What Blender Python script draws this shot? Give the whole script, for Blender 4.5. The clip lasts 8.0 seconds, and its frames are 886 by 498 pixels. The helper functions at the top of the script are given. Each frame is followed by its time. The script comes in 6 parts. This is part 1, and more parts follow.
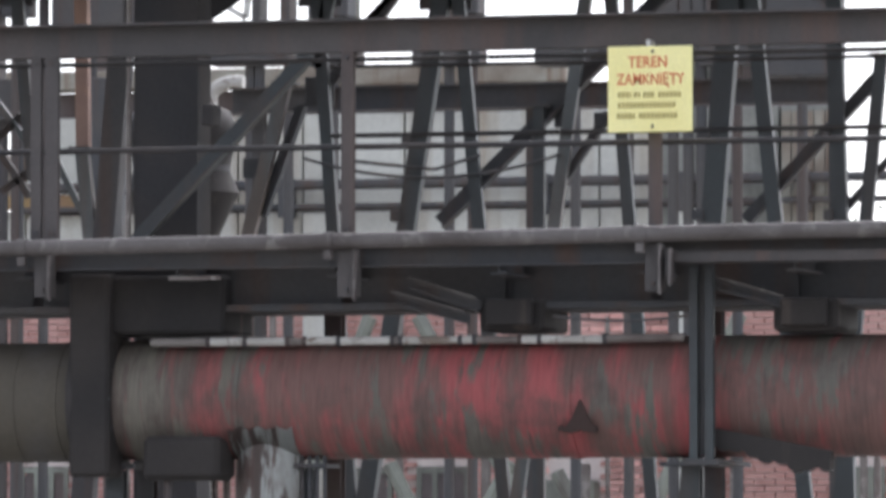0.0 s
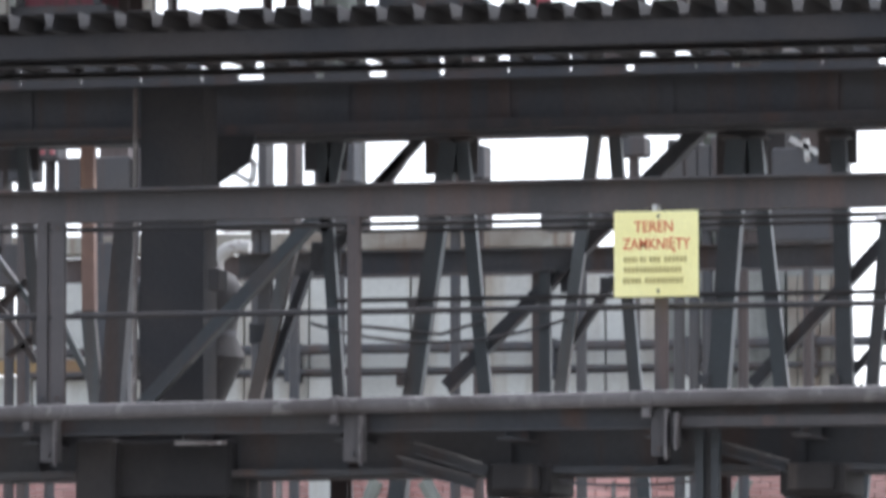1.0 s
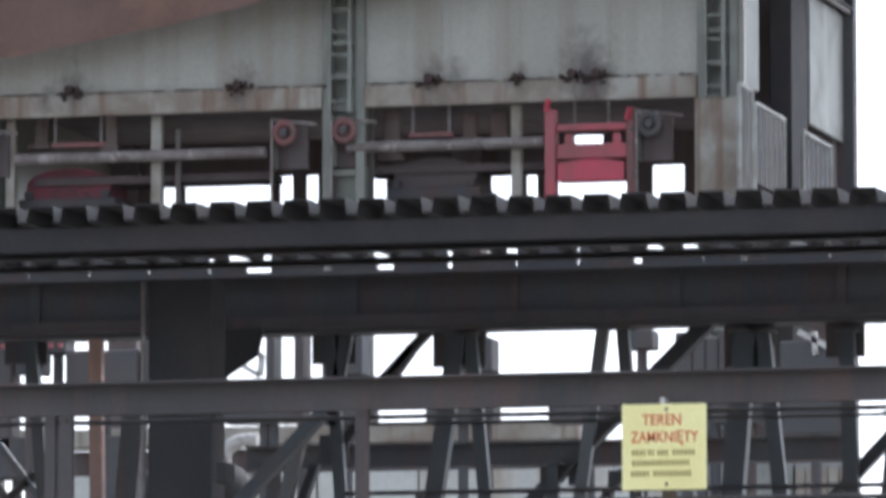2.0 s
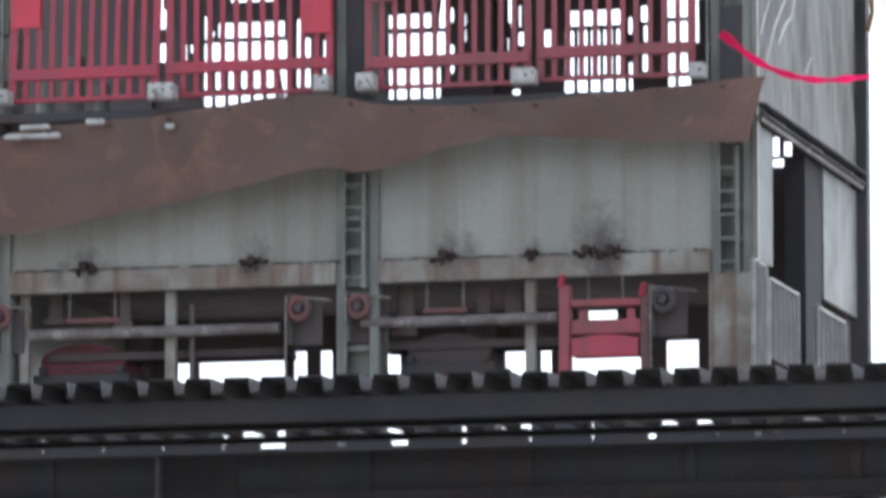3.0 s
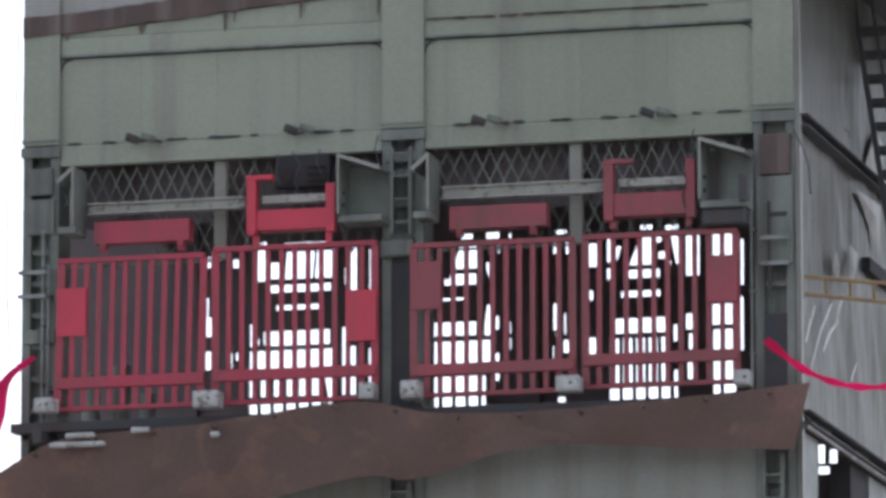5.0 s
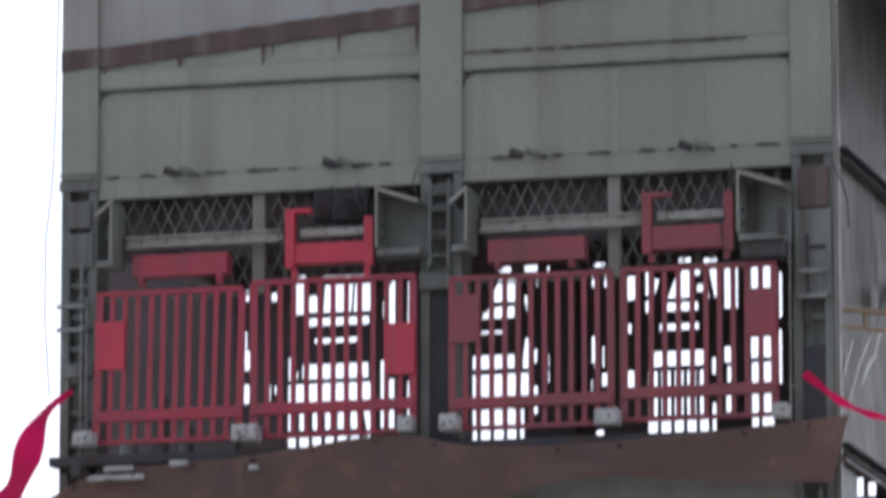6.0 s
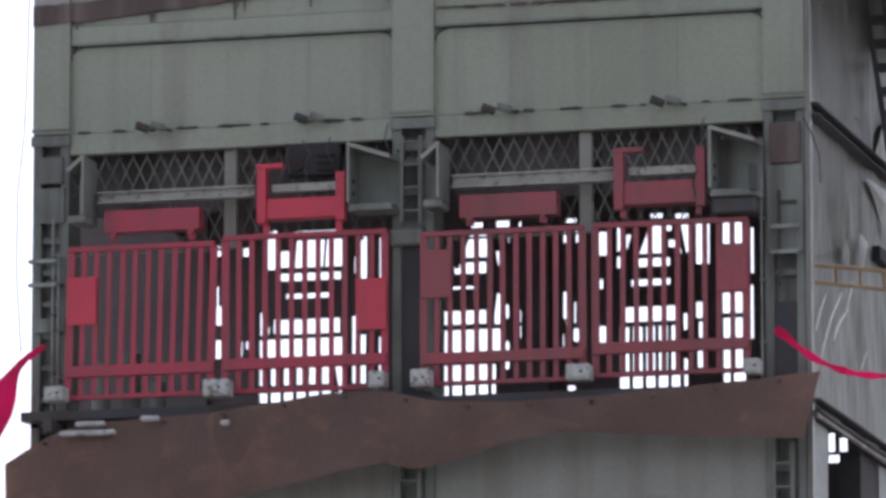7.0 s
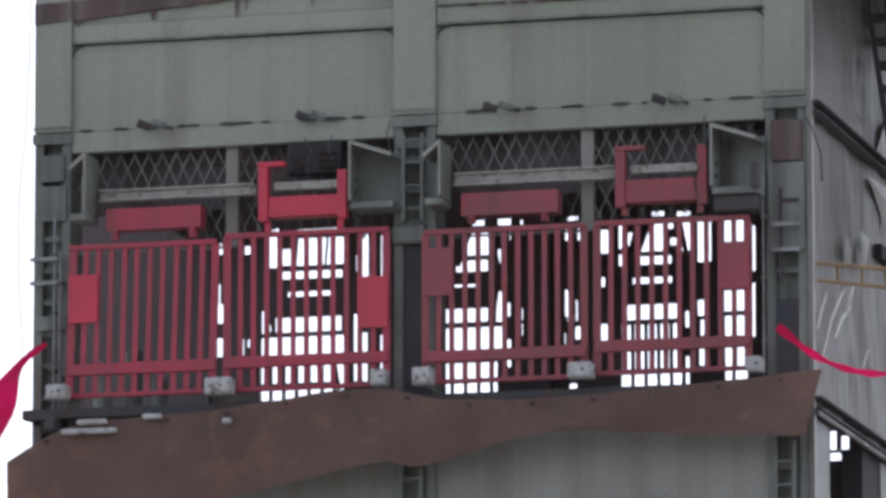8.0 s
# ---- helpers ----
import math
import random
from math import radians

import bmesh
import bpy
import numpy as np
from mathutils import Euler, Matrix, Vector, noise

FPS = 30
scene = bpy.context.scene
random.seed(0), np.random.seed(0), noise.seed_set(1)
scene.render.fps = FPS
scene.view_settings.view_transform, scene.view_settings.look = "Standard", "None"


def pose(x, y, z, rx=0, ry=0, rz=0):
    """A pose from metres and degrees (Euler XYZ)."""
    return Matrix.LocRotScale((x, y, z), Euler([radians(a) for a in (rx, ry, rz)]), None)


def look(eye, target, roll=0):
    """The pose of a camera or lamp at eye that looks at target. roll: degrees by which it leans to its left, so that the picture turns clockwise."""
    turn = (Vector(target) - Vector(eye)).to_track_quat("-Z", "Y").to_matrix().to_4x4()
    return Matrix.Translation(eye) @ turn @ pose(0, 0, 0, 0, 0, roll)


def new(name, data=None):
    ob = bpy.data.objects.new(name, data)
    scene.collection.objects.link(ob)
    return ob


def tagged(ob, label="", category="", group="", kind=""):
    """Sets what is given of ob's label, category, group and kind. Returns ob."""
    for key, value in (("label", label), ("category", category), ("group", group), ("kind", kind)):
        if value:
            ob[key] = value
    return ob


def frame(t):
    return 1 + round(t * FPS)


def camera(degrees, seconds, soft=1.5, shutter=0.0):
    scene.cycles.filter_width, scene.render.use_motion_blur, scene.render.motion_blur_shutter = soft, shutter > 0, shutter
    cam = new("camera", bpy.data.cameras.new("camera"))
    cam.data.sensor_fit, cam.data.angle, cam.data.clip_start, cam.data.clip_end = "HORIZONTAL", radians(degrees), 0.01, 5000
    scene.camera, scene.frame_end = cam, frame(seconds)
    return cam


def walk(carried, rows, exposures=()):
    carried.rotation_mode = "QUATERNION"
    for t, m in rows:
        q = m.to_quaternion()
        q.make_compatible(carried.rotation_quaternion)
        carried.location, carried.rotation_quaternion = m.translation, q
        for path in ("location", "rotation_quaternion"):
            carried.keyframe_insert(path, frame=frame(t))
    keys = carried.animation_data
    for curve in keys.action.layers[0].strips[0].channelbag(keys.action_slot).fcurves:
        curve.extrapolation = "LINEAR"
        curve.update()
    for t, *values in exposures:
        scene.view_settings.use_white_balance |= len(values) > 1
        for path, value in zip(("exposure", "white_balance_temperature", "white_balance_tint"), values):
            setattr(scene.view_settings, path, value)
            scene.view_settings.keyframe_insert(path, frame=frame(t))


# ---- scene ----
# ---------------------------------------------------------------- camera: stands still, tilts up and pans
EYE = 1.6
ROWS = [
    (0, 14.300, 2.850),
    (0.5, 14.322, 3.505),
    (1, 14.351, 4.228),
    (1.5, 14.380, 5.097),
    (1.7, 14.394, 5.388),
    (2.8, 14.507, 7.047),
    (3, 14.536, 7.311),
    (3.5, 14.594, 8.228),
    (4, 14.690, 9.107),
    (4.5, 14.734, 9.717),
    (4.7, 14.782, 9.849),
    (5.8, 15.257, 9.925),
    (6, 15.243, 10.161),
    (6.2, 15.182, 10.480),
    (6.5, 15.125, 9.989),
    (7, 15.003, 9.788),
    (7.5, 14.993, 9.800),
    (8, 15.017, 9.771),
]
cam = camera(7.4, 8.0, soft=3.4, shutter=0.5)
walk(cam, [(t, pose(0, 0, EYE, 90 + pitch, 0, yaw)) for t, yaw, pitch in ROWS],
     exposures=[(0.0, 1.52, 6150, 13), (0.5, 1.6, 6050, 12), (1.0, 1.65, 5900, 12), (1.7, 1.5, 5800, 12), (3.0, 1.44, 5780, 11), (3.5, 1.44, 5780, 10), (4.0, 1.18, 5780, 11), (4.7, 1.02, 5800, 12), (6.0, 0.70, 5850, 16), (6.5, 0.72, 5850, 17), (8.0, 0.84, 5850, 16)])

# ---------------------------------------------------------------- world and sun: bright overcast
world = bpy.data.worlds.new("overcast_sky")
scene.world = world
world.use_nodes = True
wn = world.node_tree
sky = wn.nodes.new("ShaderNodeTexSky")
sky.sky_type, sky.sun_disc = "NISHITA", False
sky.sun_elevation, sky.sun_rotation = radians(50), radians(17)
sky.dust_density, sky.air_density = 3.0, 1.0
hsv = wn.nodes.new("ShaderNodeHueSaturation")
hsv.inputs["Saturation"].default_value = 0.25
bgn = wn.nodes["Background"]
bgn.inputs["Strength"].default_value = 0.13
wn.links.new(sky.outputs[0], hsv.inputs["Color"])
wn.links.new(hsv.outputs[0], bgn.inputs["Color"])
sun = new("sun", bpy.data.lights.new("sun", "SUN"))
sun.data.energy, sun.data.angle, sun.data.color = 0.8, radians(14), (1.0, 0.985, 0.96)
sun.matrix_world = look((14, 46, 58), (0, 0, 0))


# ---------------------------------------------------------------- materials
def surface(name, base, other, rough=0.7, metal=0.0, grain=6.0, patch=0.7, streak=0.0, bump=0.15, stain=None, amount=0.5, vary=0.0, drip=(0.5, 0.72), fall=0.05, relief=0.02, gloss=0.5, soot=()):
    """A worn surface: two colours mixed in patches, fine grain, drips that run down, stains of a third colour."""
    m = bpy.data.materials.new(name)
    m.use_nodes = True
    nt = m.node_tree
    b = nt.nodes["Principled BSDF"]
    b.inputs["Roughness"].default_value, b.inputs["Metallic"].default_value = rough, metal
    b.inputs["Specular IOR Level"].default_value = gloss
    geo = nt.nodes.new("ShaderNodeNewGeometry")

    def ntex(scale, detail, vec=None, dist=0.0):
        n = nt.nodes.new("ShaderNodeTexNoise")
        n.inputs["Scale"].default_value, n.inputs["Detail"].default_value, n.inputs["Distortion"].default_value = scale, detail, dist
        nt.links.new(vec or geo.outputs["Position"], n.inputs["Vector"])
        return n.outputs["Fac"]

    def ramp(fac, lo, hi):
        r = nt.nodes.new("ShaderNodeMapRange")
        r.inputs["From Min"].default_value, r.inputs["From Max"].default_value = lo, hi
        nt.links.new(fac, r.inputs["Value"])
        return r.outputs["Result"]

    def mixed(fac, a, c):
        x = nt.nodes.new("ShaderNodeMix")
        x.data_type = "RGBA"
        nt.links.new(fac, x.inputs["Factor"])
        for sock, v in ((x.inputs["A"], a), (x.inputs["B"], c)):
            if isinstance(v, tuple):
                sock.default_value = (*v, 1)
            else:
                nt.links.new(v, sock)
        return x.outputs["Result"]

    col = mixed(ramp(ntex(patch, 5, dist=0.6), 0.5 - amount / 4, 0.5 + amount / 4), base, other)
    if streak:
        mp = nt.nodes.new("ShaderNodeMapping")
        mp.inputs["Scale"].default_value = (streak, streak, streak * fall)
        nt.links.new(geo.outputs["Position"], mp.inputs["Vector"])
        s = ntex(1.0, 6, mp.outputs["Vector"], 0.0)
        col = mixed(ramp(s, *drip), col, stain or other)
    elif stain:
        col = mixed(ramp(ntex(patch * 2.7, 8, dist=1.2), 0.55, 0.66), col, stain)
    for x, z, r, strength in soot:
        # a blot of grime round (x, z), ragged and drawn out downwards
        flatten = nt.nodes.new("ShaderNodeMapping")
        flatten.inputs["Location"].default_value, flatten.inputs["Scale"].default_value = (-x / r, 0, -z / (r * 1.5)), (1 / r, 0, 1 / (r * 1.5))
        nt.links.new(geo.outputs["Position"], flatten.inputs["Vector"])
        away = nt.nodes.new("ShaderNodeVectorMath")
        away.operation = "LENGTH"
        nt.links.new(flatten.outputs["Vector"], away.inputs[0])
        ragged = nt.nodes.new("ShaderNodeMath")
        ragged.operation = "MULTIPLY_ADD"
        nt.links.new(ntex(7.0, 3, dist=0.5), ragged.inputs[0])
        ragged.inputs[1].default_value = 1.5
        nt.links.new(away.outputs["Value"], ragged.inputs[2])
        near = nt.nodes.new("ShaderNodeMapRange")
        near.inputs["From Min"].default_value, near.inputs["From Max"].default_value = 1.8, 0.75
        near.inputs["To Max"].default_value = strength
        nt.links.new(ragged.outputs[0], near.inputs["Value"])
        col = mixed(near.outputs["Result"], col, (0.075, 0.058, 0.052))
    g = nt.nodes.new("ShaderNodeHueSaturation")
    fine = ntex(grain * 4, 6)
    rr = nt.nodes.new("ShaderNodeMapRange")
    rr.inputs["To Min"].default_value, rr.inputs["To Max"].default_value = 0.84, 1.16
    nt.links.new(fine, rr.inputs["Value"])
    val = rr.outputs["Result"]
    if vary:
        oi = nt.nodes.new("ShaderNodeObjectInfo")
        vr = nt.nodes.new("ShaderNodeMapRange")
        vr.inputs["To Min"].default_value, vr.inputs["To Max"].default_value = 1 - vary, 1 + vary
        nt.links.new(oi.outputs["Random"], vr.inputs["Value"])
        mu = nt.nodes.new("ShaderNodeMath")
        mu.operation = "MULTIPLY"
        nt.links.new(val, mu.inputs[0])
        nt.links.new(vr.outputs["Result"], mu.inputs[1])
        val = mu.outputs[0]
    nt.links.new(val, g.inputs["Value"])
    nt.links.new(col, g.inputs["Color"])
    nt.links.new(g.outputs[0], b.inputs["Base Color"])
    bp = nt.nodes.new("ShaderNodeBump")
    bp.inputs["Strength"].default_value, bp.inputs["Distance"].default_value = bump, relief
    nt.links.new(ntex(grain, 5), bp.inputs["Height"])
    nt.links.new(bp.outputs[0], b.inputs["Normal"])
    return m


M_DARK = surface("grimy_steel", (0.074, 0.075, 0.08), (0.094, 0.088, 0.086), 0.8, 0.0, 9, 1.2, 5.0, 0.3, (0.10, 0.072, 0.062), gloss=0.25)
M_RAIL = surface("weathered_rail_paint", (0.07, 0.066, 0.066), (0.098, 0.088, 0.086), 0.7, 0.0, 12, 1.5, 6.0, 0.2, (0.12, 0.085, 0.075), gloss=0.3)
M_PIPE = surface("weathered_conduit", (0.22, 0.20, 0.185), (0.13, 0.105, 0.095), 0.6, 0.1, 10, 2.2, 0, 0.2, (0.3, 0.27, 0.25))
M_GREEN = surface("grey_green_paint", (0.345, 0.362, 0.278), (0.297, 0.312, 0.235), 0.6, 0.0, 5, 0.35, 2.6, 0.06, (0.24, 0.225, 0.185), vary=0.05, drip=(0.52, 0.82), fall=0.03)
M_COL = surface("column_paint", (0.25, 0.265, 0.225), (0.18, 0.185, 0.16), 0.65, 0.0, 6, 1.2, 3.2, 0.2, (0.09, 0.075, 0.065), drip=(0.5, 0.72))
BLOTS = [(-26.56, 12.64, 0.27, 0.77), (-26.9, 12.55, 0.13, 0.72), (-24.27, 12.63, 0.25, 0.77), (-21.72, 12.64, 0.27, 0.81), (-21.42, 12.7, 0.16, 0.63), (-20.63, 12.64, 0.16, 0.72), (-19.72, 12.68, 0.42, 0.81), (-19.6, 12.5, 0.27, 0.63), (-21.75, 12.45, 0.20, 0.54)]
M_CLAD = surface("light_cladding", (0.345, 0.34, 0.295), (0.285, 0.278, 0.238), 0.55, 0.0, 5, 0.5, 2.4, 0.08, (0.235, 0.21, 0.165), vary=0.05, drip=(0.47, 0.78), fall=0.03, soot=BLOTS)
M_PALE = surface("chalky_upper_cladding", (0.415, 0.405, 0.375), (0.36, 0.345, 0.32), 0.6, 0.0, 5, 0.5, 2.4, 0.06, (0.31, 0.27, 0.235), vary=0.04, drip=(0.5, 0.8), fall=0.03)
M_SHEET = surface("worn_side_sheet", (0.22, 0.225, 0.205), (0.13, 0.13, 0.115), 0.6, 0.0, 5, 1.1, 2.5, 0.15, (0.36, 0.36, 0.33), drip=(0.5, 0.75))
M_SIDE = surface("side_cladding", (0.232, 0.222, 0.186), (0.17, 0.158, 0.13), 0.42, 0.0, 2.0, 0.45, 1.3, 0.05, (0.29, 0.28, 0.235), relief=0.03, vary=0.03, drip=(0.55, 0.9), fall=0.03)
M_SOOT = surface("black_soot", (0.05, 0.049, 0.051), (0.064, 0.058, 0.056), 0.9, 0, 9, 1.5, gloss=0.15)
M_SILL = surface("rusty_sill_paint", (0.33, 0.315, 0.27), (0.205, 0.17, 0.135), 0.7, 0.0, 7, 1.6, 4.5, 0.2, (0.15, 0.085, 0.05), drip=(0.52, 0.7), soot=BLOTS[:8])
M_RED = surface("red_paint", (0.46, 0.05, 0.08), (0.38, 0.055, 0.076), 0.5, 0.0, 8, 1.3, 3.0, 0.08, (0.25, 0.065, 0.07), 0.4, drip=(0.5, 0.74))
M_SIGNAL = surface("fresh_signal_red_paint", (0.66, 0.045, 0.08), (0.57, 0.045, 0.075), 0.42, 0.0, 8, 1.1, 3.0, 0.08, (0.36, 0.06, 0.066), 0.4, drip=(0.55, 0.8))
M_REDOLD = surface("dusty_red_paint", (0.36, 0.075, 0.09), (0.285, 0.08, 0.086), 0.6, 0.0, 8, 1.3, 3.0, 0.1, (0.20, 0.075, 0.07), 0.4, drip=(0.5, 0.74))
M_RUST = surface("brown_belt", (0.325, 0.207, 0.165), (0.235, 0.157, 0.132), 0.75, 0.0, 4, 0.7, 0, 0.2, (0.36, 0.222, 0.165), 0.9)
M_RUSTBAND = surface("rust_band", (0.155, 0.107, 0.094), (0.12, 0.09, 0.08), 0.85, 0.0, 6, 1.2, 3.0, 0.25, (0.215, 0.175, 0.155), drip=(0.5, 0.68), gloss=0.3)
M_DULL = surface("dull_rust_red", (0.20, 0.085, 0.08), (0.15, 0.075, 0.07), 0.75, 0, 9, 2, 0, 0.3, (0.11, 0.08, 0.07))
M_CRUST = surface("dark_rust_crust", (0.068, 0.047, 0.042), (0.052, 0.039, 0.036), 0.95, 0, 14, 3, 0, 0.5, gloss=0.15)
M_WHITE = surface("dirty_white_casing", (0.55, 0.54, 0.51), (0.42, 0.40, 0.37), 0.5, 0.0, 9, 3, 0, 0.1, (0.2, 0.16, 0.13))
M_CONC = surface("pale_concrete", (0.58, 0.58, 0.54), (0.48, 0.475, 0.44), 0.85, 0.0, 6, 0.6, 1.8, 0.2, (0.33, 0.27, 0.2), drip=(0.48, 0.7))
M_BRICK = surface("brick", (0.66, 0.40, 0.36), (0.58, 0.31, 0.275), 0.85, 0.0, 14, 2, 0, 0.4, (0.47, 0.25, 0.22), 0.5, 0.3)
M_MORTAR = surface("mortar", (0.70, 0.62, 0.58), (0.60, 0.52, 0.49), 0.9, 0, 20, 3)
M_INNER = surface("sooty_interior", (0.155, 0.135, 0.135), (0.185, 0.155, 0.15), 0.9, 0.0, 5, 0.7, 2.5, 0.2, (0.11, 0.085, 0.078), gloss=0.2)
# darker version of the interior colour, for the lower storey
M_LOWER = surface("dark_lower_storey", (0.105, 0.09, 0.09), (0.13, 0.105, 0.10), 0.9, 0.0, 5, 0.7, 2.5, 0.2, (0.08, 0.055, 0.048), gloss=0.2)
M_LINTEL = surface("dusty_cream_paint", (0.43, 0.42, 0.365), (0.36, 0.345, 0.30), 0.6, 0.0, 9, 3, 0, 0.1, (0.2, 0.17, 0.14))
M_EDGEPIPE = surface("grimy_conduit", (0.135, 0.122, 0.118), (0.09, 0.078, 0.074), 0.6, 0.0, 10, 2.2, 0, 0.2, (0.19, 0.175, 0.165), gloss=0.3)
M_GROUND = surface("cinder_ground", (0.24, 0.23, 0.215), (0.29, 0.275, 0.25), 0.95, 0, 8, 0.15, 0, 0.5, (0.07, 0.08, 0.045))
M_MESH = surface("galvanised_wire", (0.30, 0.31, 0.29), (0.2, 0.19, 0.17), 0.5, 0.3, 20, 3)
M_YELLOW = surface("ochre_rail_paint", (0.32, 0.22, 0.09), (0.25, 0.15, 0.08), 0.6, 0, 10, 3)
M_VESSEL = surface("sooty_vessel", (0.032, 0.03, 0.03), (0.05, 0.044, 0.041), 0.75, 0.0, 8, 1.0, 6.0, 0.3, (0.10, 0.08, 0.07), drip=(0.6, 0.74), gloss=0.2)


def peeling(name, paint, dull, flake, grime, lean=0.0, bare=(0.085, 0.07, 0.06), fine=1.0):
    """Old paint on a pipe: runs of two paints, bare flakes in tongues that hang down, fine scratches, grime in patches."""
    m = bpy.data.materials.new(name)
    m.use_nodes = True
    nt = m.node_tree
    b = nt.nodes["Principled BSDF"]
    b.inputs["Roughness"].default_value = 0.72
    geo = nt.nodes.new("ShaderNodeNewGeometry")

    def noise(sx, sz, detail, rough=0.6, off=0.0):
        mp = nt.nodes.new("ShaderNodeMapping")
        mp.inputs["Scale"].default_value = (sx * fine, 0.0, sz)
        mp.inputs["Location"].default_value = (off, off, 0)
        nt.links.new(geo.outputs["Position"], mp.inputs["Vector"])
        n = nt.nodes.new("ShaderNodeTexNoise")
        n.inputs["Scale"].default_value, n.inputs["Detail"].default_value, n.inputs["Roughness"].default_value = 1.0, detail, rough
        nt.links.new(mp.outputs["Vector"], n.inputs["Vector"])
        return n.outputs["Fac"]

    def calc(op, p, q):
        x = nt.nodes.new("ShaderNodeMath")
        x.operation = op
        for sock, v in zip(x.inputs, (p, q)):
            if isinstance(v, float):
                sock.default_value = v
            else:
                nt.links.new(v, sock)
        return x.outputs[0]

    def step(fac, lo, hi, a=0.0, c=1.0):
        r = nt.nodes.new("ShaderNodeMapRange")
        r.inputs["From Min"].default_value, r.inputs["From Max"].default_value = lo, hi
        r.inputs["To Min"].default_value, r.inputs["To Max"].default_value = a, c
        nt.links.new(fac, r.inputs["Value"])
        return r.outputs["Result"]

    def mixed(fac, a, c):
        x = nt.nodes.new("ShaderNodeMix")
        x.data_type = "RGBA"
        nt.links.new(fac, x.inputs["Factor"])
        for sock, v in ((x.inputs["A"], a), (x.inputs["B"], c)):
            if isinstance(v, tuple):
                sock.default_value = (*v, 1)
            else:
                nt.links.new(v, sock)
        return x.outputs["Result"]

    wide = noise(1.1, 0.5, 3, 0.5, 3.7)
    col = mixed(step(calc("ADD", noise(3.6, 1.3, 7, 0.62), calc("MULTIPLY", wide, 0.6)), 0.70, 0.86), paint, dull)
    tongue = calc("ADD", noise(6.5, 2.4, 9, 0.66, 9.1), calc("MULTIPLY", noise(1.7, 0.9, 3, 0.5, 21.3), 0.8))
    col = mixed(step(tongue, 0.92 - lean, 0.99 - lean), col, flake)
    col = mixed(step(noise(12.0, 3.4, 6, 0.6, 33.1), 0.60, 0.68, 0.0, 0.75), col, bare)
    col = mixed(step(noise(2.3, 3.1, 7, 0.65, 5.5), 0.5, 0.7, 0.0, 0.85), col, grime)
    g = nt.nodes.new("ShaderNodeHueSaturation")
    nt.links.new(step(noise(34.0, 5.0, 4, 0.6), 0.3, 0.7, 0.8, 1.18), g.inputs["Value"])
    nt.links.new(col, g.inputs["Color"])
    nt.links.new(g.outputs[0], b.inputs["Base Color"])
    bp = nt.nodes.new("ShaderNodeBump")
    bp.inputs["Strength"].default_value, bp.inputs["Distance"].default_value = 0.3, 0.01
    nt.links.new(tongue, bp.inputs["Height"])
    nt.links.new(bp.outputs[0], b.inputs["Normal"])
    return m


# ---------------------------------------------------------------- builders
def box(bm, x0, x1, y0, y1, z0, z1):
    v = [bm.verts.new(c) for c in ((x0, y0, z0), (x1, y0, z0), (x1, y1, z0), (x0, y1, z0), (x0, y0, z1), (x1, y0, z1), (x1, y1, z1), (x0, y1, z1))]
    for q in ((3, 2, 1, 0), (4, 5, 6, 7), (0, 1, 5, 4), (1, 2, 6, 5), (2, 3, 7, 6), (3, 0, 4, 7)):
        bm.faces.new([v[i] for i in q])


def sweep(bm, prof, a, b, up=(0, 0, 1)):
    """Extrudes a profile of (across, up) pairs from a to b."""
    a, b = Vector(a), Vector(b)
    d = (b - a).normalized()
    s = d.cross(Vector(up))
    s = s.normalized() if s.length > 1e-5 else Vector((1, 0, 0))
    u = s.cross(d)
    ends = [[bm.verts.new(c + s * p + u * q) for p, q in prof] for c in (a, b)]
    n = len(prof)
    for i in range(n):
        bm.faces.new((ends[0][i], ends[0][(i + 1) % n], ends[1][(i + 1) % n], ends[1][i]))
    bm.faces.new(ends[0][::-1])
    bm.faces.new(ends[1])


def flat(w, h):
    return [(-w / 2, -h / 2), (w / 2, -h / 2), (w / 2, h / 2), (-w / 2, h / 2)]


def i_prof(w, h, t=0.02):
    a, b, c = w / 2, h / 2, t / 2
    return [(-a, -b), (a, -b), (a, -b + t), (c, -b + t), (c, b - t), (a, b - t), (a, b), (-a, b), (-a, b - t), (-c, b - t), (-c, -b + t), (-a, -b + t)]


def l_prof(w, h, t=0.012):
    return [(0, 0), (w, 0), (w, t), (t, t), (t, h), (0, h)]


def u_prof(w, h, t=0.012):
    a, b = w / 2, h / 2
    return [(-a, -b), (a, -b), (a, -b + t), (-a + t, -b + t), (-a + t, b - t), (a, b - t), (a, b), (-a, b)]


def disc(r, n=12):
    return [(r * math.cos(6.2832 * i / n), r * math.sin(6.2832 * i / n)) for i in range(n)]


def tube(bm, pts, r, n=10):
    """A round tube along pts, as one skin."""
    pts = [Vector(p) for p in pts]
    rings = []
    for i, p in enumerate(pts):
        d = (pts[min(i + 1, len(pts) - 1)] - pts[max(i - 1, 0)]).normalized()
        s = d.cross(Vector((0, 1, 0.02))).normalized()
        u = s.cross(d)
        rings.append([bm.verts.new(p + s * q + u * w) for q, w in disc(r, n)])
    for a, b in zip(rings, rings[1:]):
        for i in range(n):
            bm.faces.new((a[i], a[(i + 1) % n], b[(i + 1) % n], b[i]))
    bm.faces.new(rings[0][::-1])
    bm.faces.new(rings[-1])


